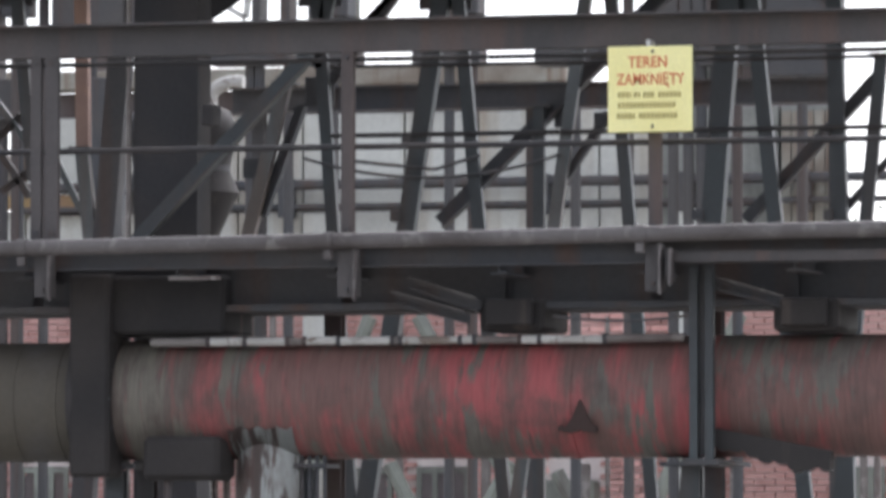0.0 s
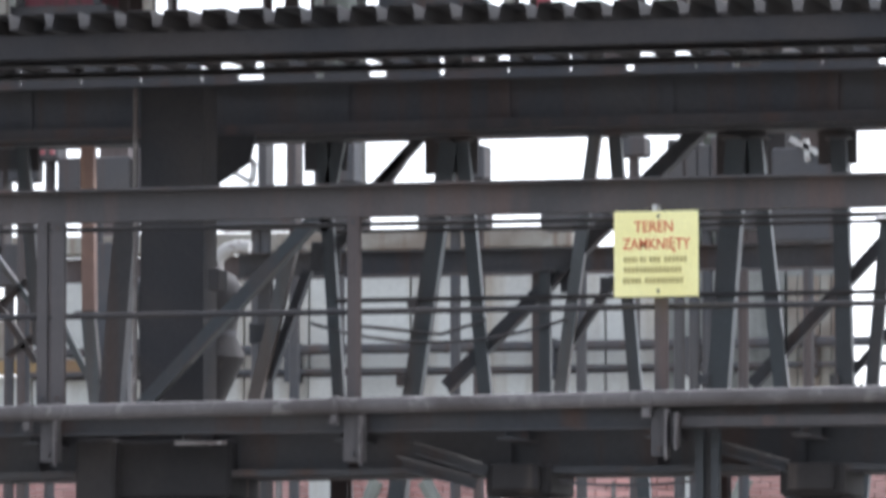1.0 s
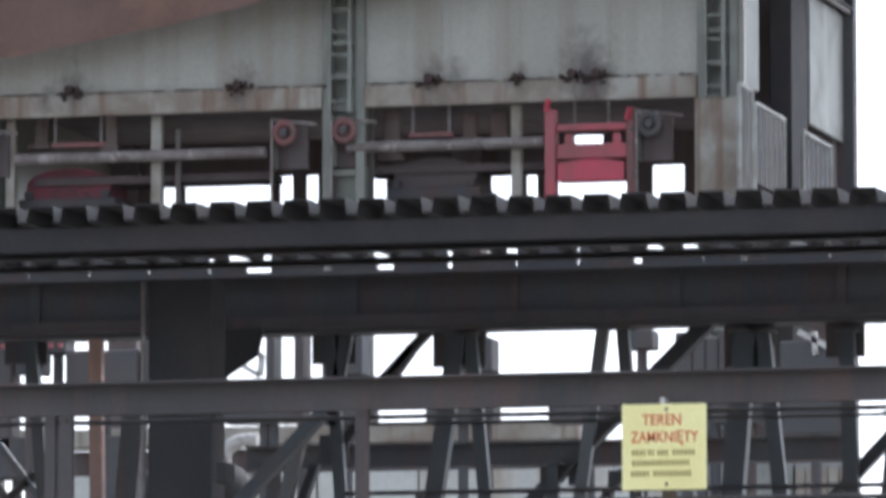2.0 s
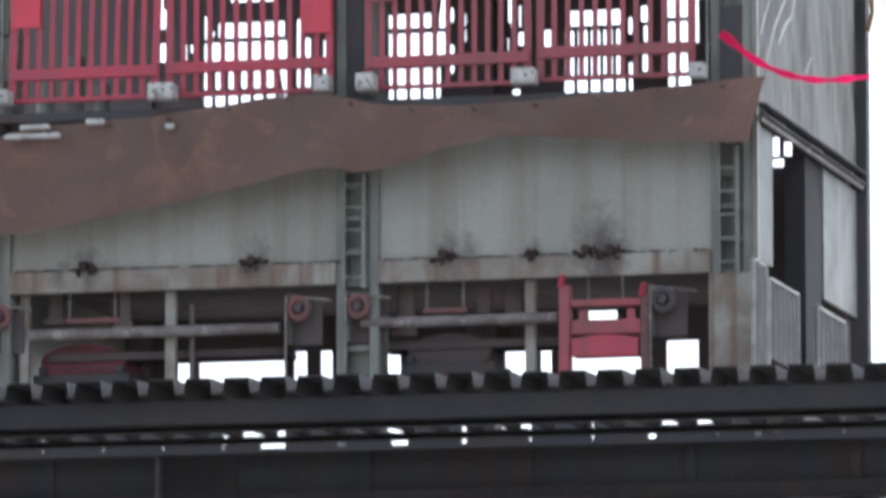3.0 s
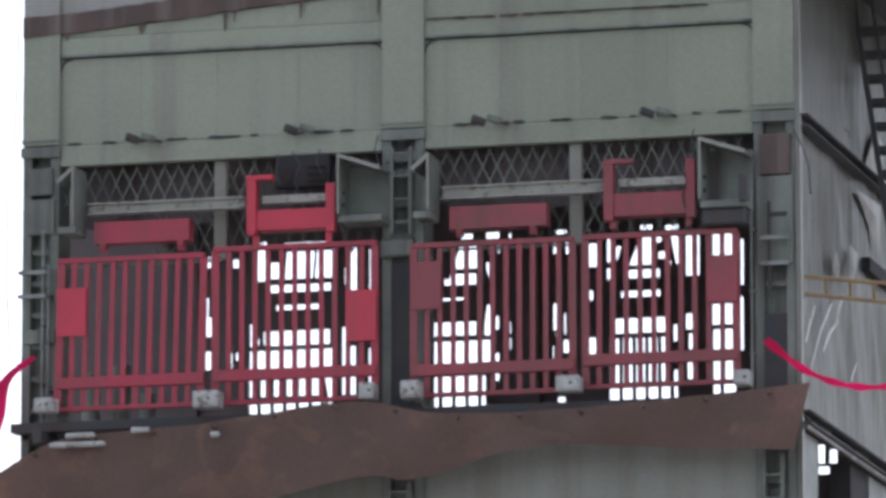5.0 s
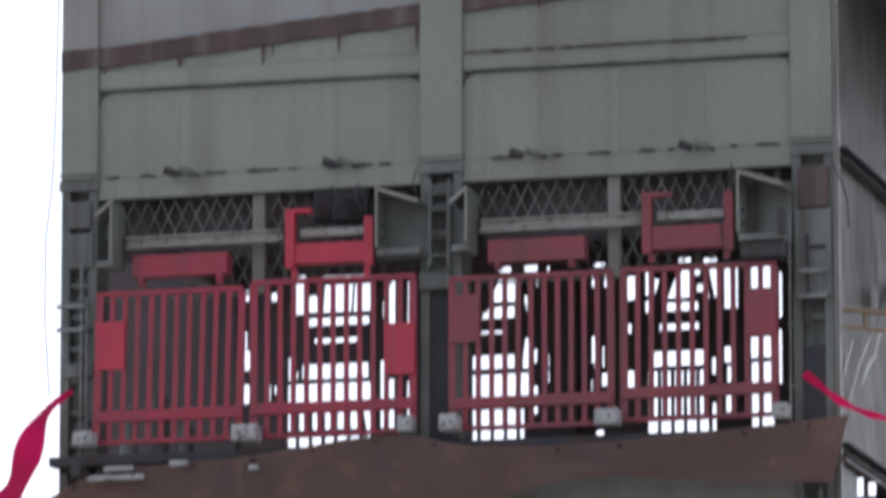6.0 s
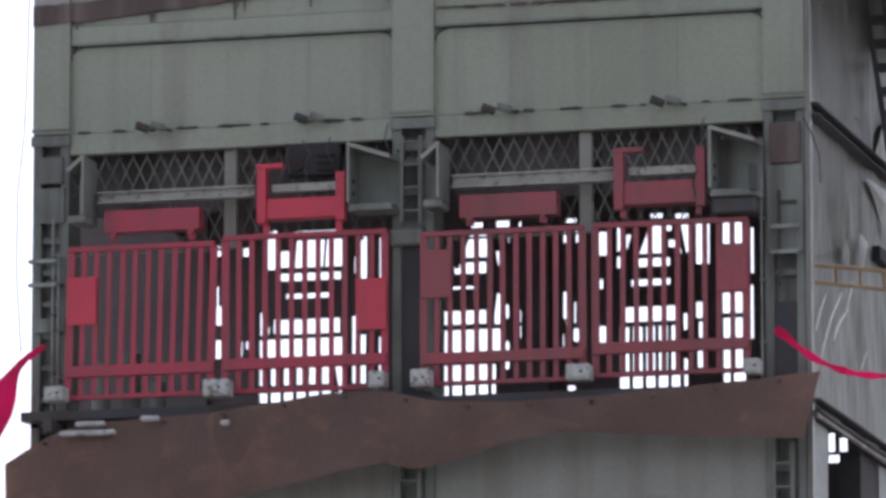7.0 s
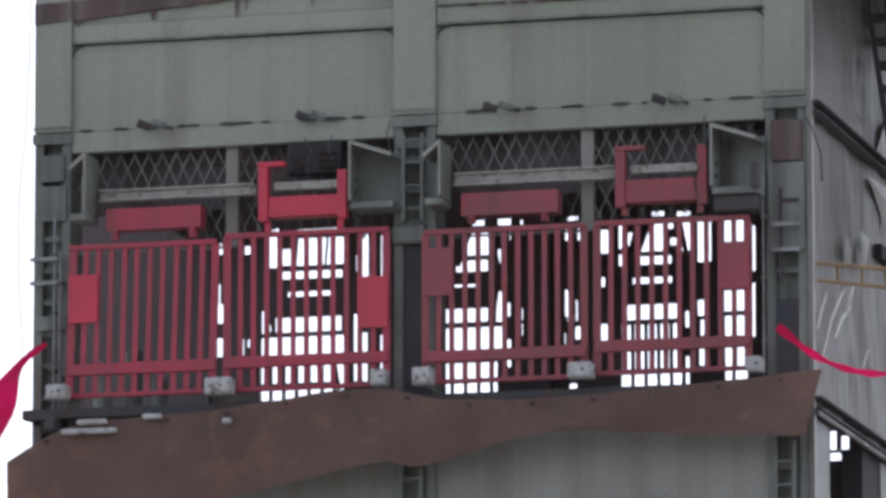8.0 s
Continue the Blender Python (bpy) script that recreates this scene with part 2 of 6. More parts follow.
def ring(bm, c, r, r2, n=20, k=8):
    """A torus that faces the front."""
    g = [[bm.verts.new((c[0] + (r + r2 * math.cos(6.2832 * j / k)) * math.cos(6.2832 * i / n), c[1] + r2 * math.sin(6.2832 * j / k),
                        c[2] + (r + r2 * math.cos(6.2832 * j / k)) * math.sin(6.2832 * i / n))) for j in range(k)] for i in range(n)]
    for i in range(n):
        for j in range(k):
            bm.faces.new((g[i][j], g[(i + 1) % n][j], g[(i + 1) % n][(j + 1) % k], g[i][(j + 1) % k]))


def sheet(bm, top, low, y0, y1):
    """A plate with the outlines top and low, lists of (x, z) of equal length."""
    rows4 = [[bm.verts.new((x, y, z)) for x, z in line] for line, y in ((top, y0), (low, y0), (low, y1), (top, y1))]
    n = len(top)
    for a in range(4):
        p, q = rows4[a], rows4[(a + 1) % 4]
        for i in range(n - 1):
            bm.faces.new((p[i], q[i], q[i + 1], p[i + 1]))
    bm.faces.new([r[0] for r in rows4][::-1])
    bm.faces.new([r[-1] for r in rows4])


def thing(name, loc, label, category, group="", kind=""):
    ob = new(name)
    ob.location = loc
    return tagged(ob, label, category, group, kind)


def world_place(ob):
    p = Vector((0, 0, 0))
    while ob:
        p += ob.location
        ob = ob.parent
    return p


def mesh_of(name, bm, material, at=(0, 0, 0), bevel=0.0, smooth=False):
    if bevel:
        bmesh.ops.bevel(bm, geom=list(bm.edges), offset=bevel, segments=1, affect="EDGES")
    bmesh.ops.recalc_face_normals(bm, faces=bm.faces)
    bmesh.ops.translate(bm, vec=-Vector(at), verts=bm.verts)
    me = bpy.data.meshes.new(name)
    bm.to_mesh(me)
    bm.free()
    me.materials.append(material)
    if smooth:
        for f in me.polygons:
            f.use_smooth = True
        me.set_sharp_from_angle(angle=radians(40))
    return me


def part(name, bm, material, parent, label="", bevel=0.0, smooth=False):
    ob = new(name, mesh_of(name, bm, material, world_place(parent), bevel, smooth))
    ob.parent = parent
    return tagged(ob, label)


def solo(name, bm, material, label, category, group="", kind="", bevel=0.0, smooth=False):
    """A thing of one mesh, with its origin at the middle of its base."""
    lo = [min(v.co[i] for v in bm.verts) for i in range(3)]
    hi = [max(v.co[i] for v in bm.verts) for i in range(3)]
    at = ((lo[0] + hi[0]) / 2, (lo[1] + hi[1]) / 2, lo[2])
    ob = new(name, mesh_of(name, bm, material, at, bevel, smooth))
    ob.location = at
    return tagged(ob, label, category, group, kind)


def boxes(*bs):
    bm = bmesh.new()
    for b in bs:
        box(bm, *b)
    return bm


def bars(prof, *ends, up=(0, 0, 1)):
    bm = bmesh.new()
    for a, b in ends:
        sweep(bm, prof, a, b, up)
    return bm


# ---------------------------------------------------------------- ground
bm = bmesh.new()
vs = [bm.verts.new(c) for c in ((-3000, -3000, 0), (3000, -3000, 0), (3000, 3000, 0), (-3000, 3000, 0))]
bm.faces.new(vs)
tagged(new("ground", mesh_of("ground", bm, M_GROUND)), "bare cinder ground of the yard", "ground", kind="structure")

# ---------------------------------------------------------------- headframe tower
XL0, XL1, XC0, XC1, XR0, XR1 = -28.081, -27.583, -23.191, -22.632, -18.278, -17.743
ZSILL0, ZSILL1 = 12.32, 12.604          # lower sill band
ZFLOOR = 14.659                               # landing floor
ZHEAD0, ZHEAD1 = 18.075, 18.358            # beam over the landing
ZROW = 19.53                                  # joint between the panel rows
ZSTRIP = 19.794
TOP = 24.0
YB = 90.5

tower = thing("headframe_tower", (XC0, 84, 0), "grey-green painted steel mine headframe tower with weathered cladding", "tower")


def column(a, b, y):
    """A riveted column: two channels, a recessed web, batten plates, and a closed box above the landing."""
    w = (b - a)
    c = part("column", boxes((a + 0.12, b - 0.12, y + 0.2, y + 0.24, 0, ZHEAD1)), M_COL, tower, "column of two channels with batten plates")
    for q in (a, b - 0.12):
        part("channel", boxes((q, q + 0.12, y, y + 0.5, 0, ZHEAD1)), M_COL, c, bevel=0.008)
    z = 6.0
    while z < ZHEAD0 - 0.1:
        part("batten", boxes((a + 0.12, b - 0.12, y + 0.06, y + 0.09, z, z + 0.07)), M_COL, c)
        z += 0.42
    part("box_cover", boxes((a, b, y - 0.03, y + 0.5, ZHEAD1 + 0.004, TOP)), M_GREEN, c)
    part("splice_plate", boxes((a - 0.02, b + 0.02, y - 0.045, y - 0.031, ZHEAD1 - 0.16, ZHEAD1 - 0.02), (a - 0.02, b + 0.02, y - 0.045, y - 0.032, ZHEAD1 + 0.04, ZHEAD1 + 0.07)), M_COL, c, bevel=0.004)
    return c


col_l, col_c, col_r = column(XL0, XL1, 84), column(XC0, XC1, 84), column(XR0, XR1, 84)
for a, b in ((XL0, XL1), (XC0, XC1), (XR0, XR1)):
    part("rear_column", bars(u_prof(0.4, 0.4, 0.03), (((a + b) / 2, YB + 0.1, 0), ((a + b) / 2, YB + 0.1, TOP)), up=(0, 1, 0)), M_INNER, tower)

# cladding panels between the columns, row by row, with open joints
BAYS = ((XL1, XC0, [-27.583, -26.484, -25.446, -24.345, -23.191]), (XC1, XR0, [-22.632, -21.617, -20.556, -19.413, -18.278]))
for a, b, seams in BAYS:
    for s, e in zip(seams, seams[1:]):
        part("panel", boxes((s + 0.0005, e - 0.0005, 84.06, 84.1, ZHEAD1 + 0.01, ZROW - 0.02)), M_GREEN, tower, bevel=0.003)
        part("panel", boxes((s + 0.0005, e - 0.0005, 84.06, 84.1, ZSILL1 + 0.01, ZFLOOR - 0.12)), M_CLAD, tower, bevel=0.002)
    part("head_beam", boxes((a + 0.003, b - 0.003, 84.02, 84.14, ZHEAD0, ZHEAD1)), M_GREEN, tower, "rust-spotted edge beam", bevel=0.012)
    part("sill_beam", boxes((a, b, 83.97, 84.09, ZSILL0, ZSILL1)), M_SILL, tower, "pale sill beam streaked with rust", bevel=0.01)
    part("strip", boxes((a, b, 84.02, 84.09, ZROW + 0.02, ZSTRIP)), M_GREEN, tower, "stained strip between panel rows", bevel=0.012)
    part("strip_lip", boxes((a, b, 83.985, 84.018, ZROW - 0.005, ZROW + 0.022)), M_COL, tower)
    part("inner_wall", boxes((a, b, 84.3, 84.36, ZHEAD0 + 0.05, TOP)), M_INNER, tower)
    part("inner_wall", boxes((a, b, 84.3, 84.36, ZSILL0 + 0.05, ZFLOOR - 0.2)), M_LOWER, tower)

# upper row: green below the slanting rust band, pale above it
def slant(x):
    """Height of the rust band's lower edge: it climbs, and flattens past the middle column."""
    line = ((-28.1, 19.81), (-27.6, 19.838), (-26.43, 19.934), (-23.16, 20.206), (-22.61, 20.325), (-20.5, 20.482), (-18.2, 20.54))
    for (x0, z0), (x1, z1) in zip(line, line[1:]):
        if x <= x1:
            break
    return z0 + (z1 - z0) * (x - x0) / (x1 - x0)


def rust_band(a, b, y0, y1):
    """A strip of rusted steel with a ragged lower edge."""
    n = max(3, int((b - a) / 0.09))
    xs = [a + (b - a) * i / n for i in range(n + 1)]
    bm = bmesh.new()
    sheet(bm, [(x, slant(x) + 0.265 + random.uniform(-0.012, 0.012)) for x in xs], [(x, slant(x) + 0.03 * noise.noise((x * 3.1, 0, 0)) + random.uniform(-0.012, 0.012)) for x in xs], y0, y1)
    part("rust_band", bm, M_RUSTBAND, tower, "slanting rust-brown steel band")


for a, b, seams in BAYS:
    for s, e in zip(seams, seams[1:]):
        s2, e2 = s + 0.0005, e - 0.0005
        lo = ZSTRIP + 0.01
        bm = bmesh.new()
        sheet(bm, [(s2, max(slant(s2), lo + 0.02)), (e2, max(slant(e2), lo + 0.02))], [(s2, lo), (e2, lo)], 84.06, 84.1)
        part("panel", bm, M_GREEN, tower)
        bm = bmesh.new()
        sheet(bm, [(s2, TOP), (e2, TOP)], [(s2, max(slant(s2), lo) + 0.21), (e2, max(slant(e2), lo) + 0.21)], 84.06, 84.1)
        part("panel", bm, M_PALE, tower)
    rust_band(a, b, 84.0, 84.05)
rust_band(XL0, XL1, 83.94, 83.966)
rust_band(XR0, XR1, 83.94, 83.966)
part("pale_cover", boxes((XL0 + 0.01, XL1 - 0.01, 83.955, 83.968, slant(XL0) + 0.28, 23.9)), M_PALE, tower, "chalky cover plate")
for zz in (20.82, 21.08):
    part("strip_lip", boxes((XL0, XL1 - 0.04, 83.92, 83.953, zz, zz + 0.035)), M_COL, tower)
for a, b, zz in ((XL1, XC0, 20.92), (XL1, XC0, 21.033), (XC1, XR0, 20.92)):
    part("strip_lip", boxes((a, b, 84.02, 84.058, zz, zz + 0.03)), M_COL, tower)

# rust runs that hang below the band at the seams
for q, drop, w in [(-26.47, 0.16, 0.05), (-25.33, 0.3, 0.03), (-25.2, 0.2, 0.02), (-24.3, 0.26, 0.025), (-23.25, 0.36, 0.025), (-27.5, 0.12, 0.04), (-21.6, 0.12, 0.02), (-20.55, 0.15, 0.02)]:
    bm = bmesh.new()
    top = slant(q) + 0.02
    sheet(bm, [(q - w, top), (q, top), (q + w, top)], [(q - w * 0.5, top - drop * 0.8), (q, top - drop), (q + w * 0.3, top - drop * 0.85)], 84.015, 84.018)
    part("rust_run", bm, M_RUSTBAND, tower, "rust run below the band")
# thin dark arcs that round the corners where the panel row meets the columns
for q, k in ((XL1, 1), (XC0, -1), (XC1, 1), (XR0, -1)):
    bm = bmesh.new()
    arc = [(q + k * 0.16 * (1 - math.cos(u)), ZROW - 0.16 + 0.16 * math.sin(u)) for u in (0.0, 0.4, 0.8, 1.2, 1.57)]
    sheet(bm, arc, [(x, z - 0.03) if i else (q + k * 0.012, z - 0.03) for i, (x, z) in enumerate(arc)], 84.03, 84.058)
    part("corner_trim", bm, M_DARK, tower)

# rusty seam, grime clumps along the edges, patched column faces
for a, b, zz, n, mat in ((BAYS[1][0] + 0.1, BAYS[1][1] - 0.6, 19.779, 30, M_RUSTBAND), (BAYS[0][0] + 0.2, BAYS[0][1] - 0.2, ZHEAD1 + 0.012, 12, M_DARK), (BAYS[1][0] + 0.2, BAYS[1][1] - 0.2, ZHEAD1 + 0.012, 12, M_DARK), (BAYS[0][0], BAYS[0][1], ZSILL1 + 0.012, 24, M_CRUST), (BAYS[1][0], BAYS[1][1], ZSILL1 + 0.012, 24, M_CRUST)):
    crust = thing("rust_crust", ((a + b) / 2, 84.0, zz), "flaking rust and grime along a panel seam", "rust", "rust crusts")
    bm = bmesh.new()
    for i in range(n):
        q = a + (b - a) * (i + random.random()) / n
        w, h = random.uniform(0.03, 0.16), random.uniform(0.006, 0.03)
        sheet(bm, [(q - w, zz), (q - w * 0.3, zz + h * 0.6), (q + w * 0.4, zz + h * 0.4), (q + w, zz)], [(q - w, zz - 0.01), (q - w * 0.4, zz - h * 0.7), (q + w * 0.3, zz - h), (q + w, zz - 0.01)], 83.985, 84.075)
    tagged(part("flake_crust", bm, mat, crust), kind="stuff")
for a, b, c, d, mat, lab in [(-18.194, -17.791, 17.512, 18.039, 'M_RUSTBAND', 'rust-brown patch plate'), (-18.238, -17.769, 16.36, 17.49, 'M_COL', 'pale gusset plate'), (-28.018, -27.629, 17.173, 17.639, 'M_COL', 'pale gusset plate'), (-27.986, -27.66, 17.699, 18.053, 'M_COL', 'stained patch plate'), (-23.14, -22.641, 17.911, 18.037, 'M_COL', 'pale tie plate'), (-28.033, -27.613, 15.727, 15.914, 'M_COL', 'pale tie plate'), (-23.125, -22.672, 14.634, 14.751, 'M_DARK', 'dark tie plate')]:
    part("patch_plate", boxes((a, b, 83.955, 83.996, c, d)), {"M_RUSTBAND": M_RUSTBAND, "M_COL": M_COL, "M_PIPE": M_PIPE, "M_DARK": M_DARK}[mat], tower, lab, bevel=0.006)
# floors, ceiling and roof
part("landing_floor", boxes((XL0, XR1 - 1.6, 84.0, YB, ZFLOOR - 0.18, ZFLOOR)), M_INNER, tower)
part("landing_floor", boxes((XR1 - 1.595, XR1, 84.0, 85.2, ZFLOOR - 0.18, ZFLOOR)), M_INNER, tower)
part("landing_ceiling", boxes((XL0, XR1, 84.37, YB, ZHEAD1 + 0.2, ZHEAD1 + 0.35)), M_INNER, tower)
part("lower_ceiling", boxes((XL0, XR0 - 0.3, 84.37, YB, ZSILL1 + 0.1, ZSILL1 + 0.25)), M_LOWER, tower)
part("roof", boxes((XL0 - 0.2, XR1 + 0.2, 83.7, 92.2, TOP, TOP + 0.25)), M_COL, tower)
# closing walls of the upper storey
for z0, z1 in ((ZHEAD1 + 0.35, TOP), (ZSILL1 + 0.3, ZFLOOR - 0.2)):
    part("rear_wall", boxes((XL0, XR1 if z0 > ZFLOOR else XR1 - 1.9, YB + 0.35, YB + 0.45, z0, z1)), M_INNER, tower)
for z0, z1 in ((ZHEAD0, TOP), (11.0, ZFLOOR)):
    part("west_wall", boxes((XL0, XL0 + 0.08, 84.51, YB + 0.34, z0, z1)), M_SIDE, tower)

# rear of the landing: sooty bulkheads that leave the daylight openings free, cross beams, raking struts
ZG0, ZG1 = 15.235, ZHEAD1 + 0.2
bulk = thing("shaft_bulkhead", (XC0, YB, ZFLOOR), "sooty steel bulkheads and struts at the rear of the shaft landing", "bulkhead")
LEFT_LEAVES = [(-27.539, -27.473, 17.801, 17.967), (-27.542, -27.503, 17.048, 17.382), (-27.549, -27.452, 16.824, 17.1), (-27.555, -27.466, 16.353, 16.621), (-27.159, -27.069, 17.784, 17.909), (-27.193, -27.153, 16.37, 16.592), (-27.111, -27.07, 16.47, 16.588), (-26.847, -26.831, 18.067, 18.139), (-26.765, -26.658, 18.063, 18.139), (-26.411, -25.755, 18.055, 18.114), (-25.714, -25.673, 18.04, 18.11), (-26.82, -26.682, 17.577, 18.028), (-26.68, -26.435, 17.603, 17.84), (-26.434, -25.713, 17.592, 17.984), (-26.622, -25.729, 17.408, 17.521)]
LEFT_LEAVES += [(-26.53, -25.891, 17.157, 17.233), (-26.906, -26.867, 16.653, 16.979), (-26.791, -26.759, 16.673, 16.775), (-26.709, -26.669, 16.669, 16.875), (-26.619, -25.743, 16.657, 16.868), (-26.91, -25.71, 15.658, 16.596), (-25.54, -25.508, 17.481, 17.719), (-25.475, -25.354, 17.398, 18.0), (-25.181, -25.133, 17.394, 17.974), (-25.57, -25.515, 15.931, 16.882), (-25.48, -25.367, 15.927, 16.614), (-25.187, -25.139, 16.051, 16.572)]
DUSTY_LEAF = [(-23.864, -23.686, 18.044, 18.123), (-23.605, -23.589, 18.048, 18.111), (-23.5, -23.306, 18.035, 18.129), (-23.177, -23.136, 18.028, 18.106), (-24.019, -23.629, 17.629, 17.953), (-23.452, -23.403, 17.818, 17.959), (-23.33, -23.306, 17.813, 17.955), (-23.501, -23.452, 17.431, 17.707), (-24.1, -23.638, 17.402, 17.564), (-24.124, -23.816, 17.189, 17.231), (-24.246, -23.639, 16.694, 16.89), (-23.526, -23.42, 16.68, 17.111), (-23.365, -23.316, 16.752, 16.948), (-23.163, -23.131, 16.688, 16.861), (-24.246, -23.429, 16.155, 16.62), (-24.246, -23.551, 15.689, 16.128), (-23.374, -23.309, 16.041, 16.434), (-23.164, -23.131, 16.467, 16.64), (-23.552, -23.503, 15.662, 16.126)]
MIDDLE_JOINT = [(-22.515, -22.346, 18.054, 18.117), (-22.54, -22.419, 17.777, 17.946), (-22.364, -22.307, 17.769, 17.941), (-22.544, -22.43, 16.71, 17.092), (-22.512, -22.431, 16.637, 16.689), (-22.391, -22.358, 16.648, 16.947), (-22.4, -22.312, 16.388, 16.574), (-22.553, -22.528, 16.324, 16.496), (-22.483, -22.37, 15.668, 15.781), (-22.035, -21.905, 17.573, 17.907), (-22.029, -21.972, 17.106, 17.246), (-22.04, -21.935, 16.358, 16.59), (-21.778, -21.705, 17.624, 17.985), (-21.78, -21.707, 17.387, 17.55), (-21.65, -21.561, 17.619, 17.852)]
CORNER_LEAF = [(-21.304, -21.128, 18.061, 18.132), (-20.953, -20.761, 18.045, 18.115), (-20.172, -20.069, 18.057, 18.115), (-21.507, -21.121, 17.573, 17.966), (-21.081, -21.001, 17.877, 18.008), (-21.051, -20.947, 17.647, 17.753), (-20.908, -20.754, 17.562, 17.997), (-21.476, -21.028, 17.39, 17.512), (-21.581, -21.021, 17.126, 17.22), (-21.663, -20.928, 16.626, 16.838), (-21.772, -20.866, 15.655, 16.561), (-20.843, -20.786, 16.489, 16.722), (-20.84, -20.782, 15.627, 16.094), (-20.662, -20.467, 17.393, 17.999), (-20.667, -20.538, 16.647, 16.869), (-20.629, -20.532, 16.37, 16.594), (-20.647, -20.535, 15.956, 16.225), (-20.286, -19.958, 17.66, 17.992), (-20.293, -19.958, 16.694, 16.985), (-20.285, -19.969, 15.722, 16.633), (-19.9, -19.855, 16.325, 17.075), (-19.893, -19.848, 17.234, 17.876)]


def bulkhead(x0, x1, z0, z1, openings):
    """A plate wall with rectangular openings, as upright strips between them."""
    cuts = sorted({x0, x1} | {min(max(v, x0), x1) for o in openings for v in o[:2]})
    held, start = None, x0
    for a, b in zip(cuts + [x1], cuts[1:] + [x1, x1 + 1]):
        m, spans, z = (a + b) / 2, [], z0
        for o in sorted((o for o in openings if o[0] <= m <= o[1]), key=lambda o: o[2]):
            if o[2] - z > 0.004:
                spans.append((z, o[2]))
            z = max(z, o[3])
        if z1 - z > 0.004:
            spans.append((z, z1))
        if a >= x1:
            spans = None
        if spans != held:
            for p, q in held or ():
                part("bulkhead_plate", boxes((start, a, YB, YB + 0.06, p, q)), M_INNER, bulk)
            held, start = spans, a


bulkhead(-30.1, -24.782, ZG0, ZG1, LEFT_LEAVES)
bulkhead(-24.78, -22.856, ZG0, ZG1, DUSTY_LEAF)
bulkhead(-22.854000000000003, -18.9, ZG0, ZG1, MIDDLE_JOINT + CORNER_LEAF)
# raking struts and thin frames across the openings
for a, b, w in [((-23.9, 90.42, 17.968), (-24.078, 90.42, 17.483), 0.13), ((-23.943, 90.4, 17.967), (-24.154, 90.4, 17.483), 0.16), ((-23.576, 90.42, 17.922), (-23.448, 90.42, 17.376), 0.06), ((-23.497, 90.42, 17.125), (-23.545, 90.42, 16.747), 0.08), ((-21.342, 90.42, 17.978), (-21.504, 90.42, 17.559), 0.12), ((-21.401, 90.4, 17.978), (-21.563, 90.4, 17.559), 0.12), ((-20.879, 90.42, 17.934), (-20.802, 90.42, 17.528), 0.06), ((-26.354, 90.42, 17.999), (-26.386, 90.42, 17.553), 0.022), ((-25.92, 90.42, 17.98), (-25.951, 90.42, 17.534), 0.022), ((-21.583, 90.42, 17.602), (-21.518, 90.42, 17.836), 0.05), ((-25.495, 90.42, 18.008), (-25.38, 90.42, 17.939), 0.05), ((-25.817, 90.42, 16.207), (-25.75, 90.42, 15.807), 0.05)]:
    part("raking_strut", bars(flat(w, 0.05), (a, b), up=(0, 1, 0)), M_INNER, bulk)
# rear guard bars behind the gates
for q, top in [(-26.885, 16.211), (-26.701, 16.211), (-26.513, 16.211), (-26.329, 16.211), (-26.149, 16.211), (-25.962, 16.211), (-25.782, 16.211), (-21.713, 16.547), (-21.53, 16.547), (-21.343, 16.547), (-21.165, 16.547), (-20.986, 16.547), (-20.815, 16.547), (-24.281, 15.906), (-24.091, 15.898), (-23.902, 15.891), (-23.713, 15.883), (-23.532, 15.876), (-20.112, 15.959)]:
    part("guide_bar", boxes((q - 0.024, q + 0.024, 90.28, 90.32, ZFLOOR, top)), M_INNER, bulk)
for a, b in [(-26.885, -25.782), (-21.713, -20.815)]:
    part("guide_rail", boxes((a, b, 90.26, 90.275, 15.853, 15.902999999999999)), M_INNER, bulk)
# pale drums and a bench on the landing, behind the bars
for q, w, h in [(-27.954, 0.254, 1.0), (-27.518, 0.237, 1.1), (-27.146, 0.221, 0.7)]:
    bm = bmesh.new()
    sweep(bm, disc(w / 2, 14), (q + w / 2, 86.2, ZFLOOR), (q + w / 2, 86.2, ZFLOOR + h), (0, 1, 0))
    solo("steel_drum", bm, M_COL, "dull grey steel drum on the landing floor", "drum", "drums on the landing", smooth=True)

# lower storey: rear bulkheads with gaps of daylight
ZL0, ZL1 = 11.568, 12.233
low = thing("lower_bulkhead", (XC0, YB, ZL0), "dark plates and posts at the rear of the lower storey", "bulkhead")
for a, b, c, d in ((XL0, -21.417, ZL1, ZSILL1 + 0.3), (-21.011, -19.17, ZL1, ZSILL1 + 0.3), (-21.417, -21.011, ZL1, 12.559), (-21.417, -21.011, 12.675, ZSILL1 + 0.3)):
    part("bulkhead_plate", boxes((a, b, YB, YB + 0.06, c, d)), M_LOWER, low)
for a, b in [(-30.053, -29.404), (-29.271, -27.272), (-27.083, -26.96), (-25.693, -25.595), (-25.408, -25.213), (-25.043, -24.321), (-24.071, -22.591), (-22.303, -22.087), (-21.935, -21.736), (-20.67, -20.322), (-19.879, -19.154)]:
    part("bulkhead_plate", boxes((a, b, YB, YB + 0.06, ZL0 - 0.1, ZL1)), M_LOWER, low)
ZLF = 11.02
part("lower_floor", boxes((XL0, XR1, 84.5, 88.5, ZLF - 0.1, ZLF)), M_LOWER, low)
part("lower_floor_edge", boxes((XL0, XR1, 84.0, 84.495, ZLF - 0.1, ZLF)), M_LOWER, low)


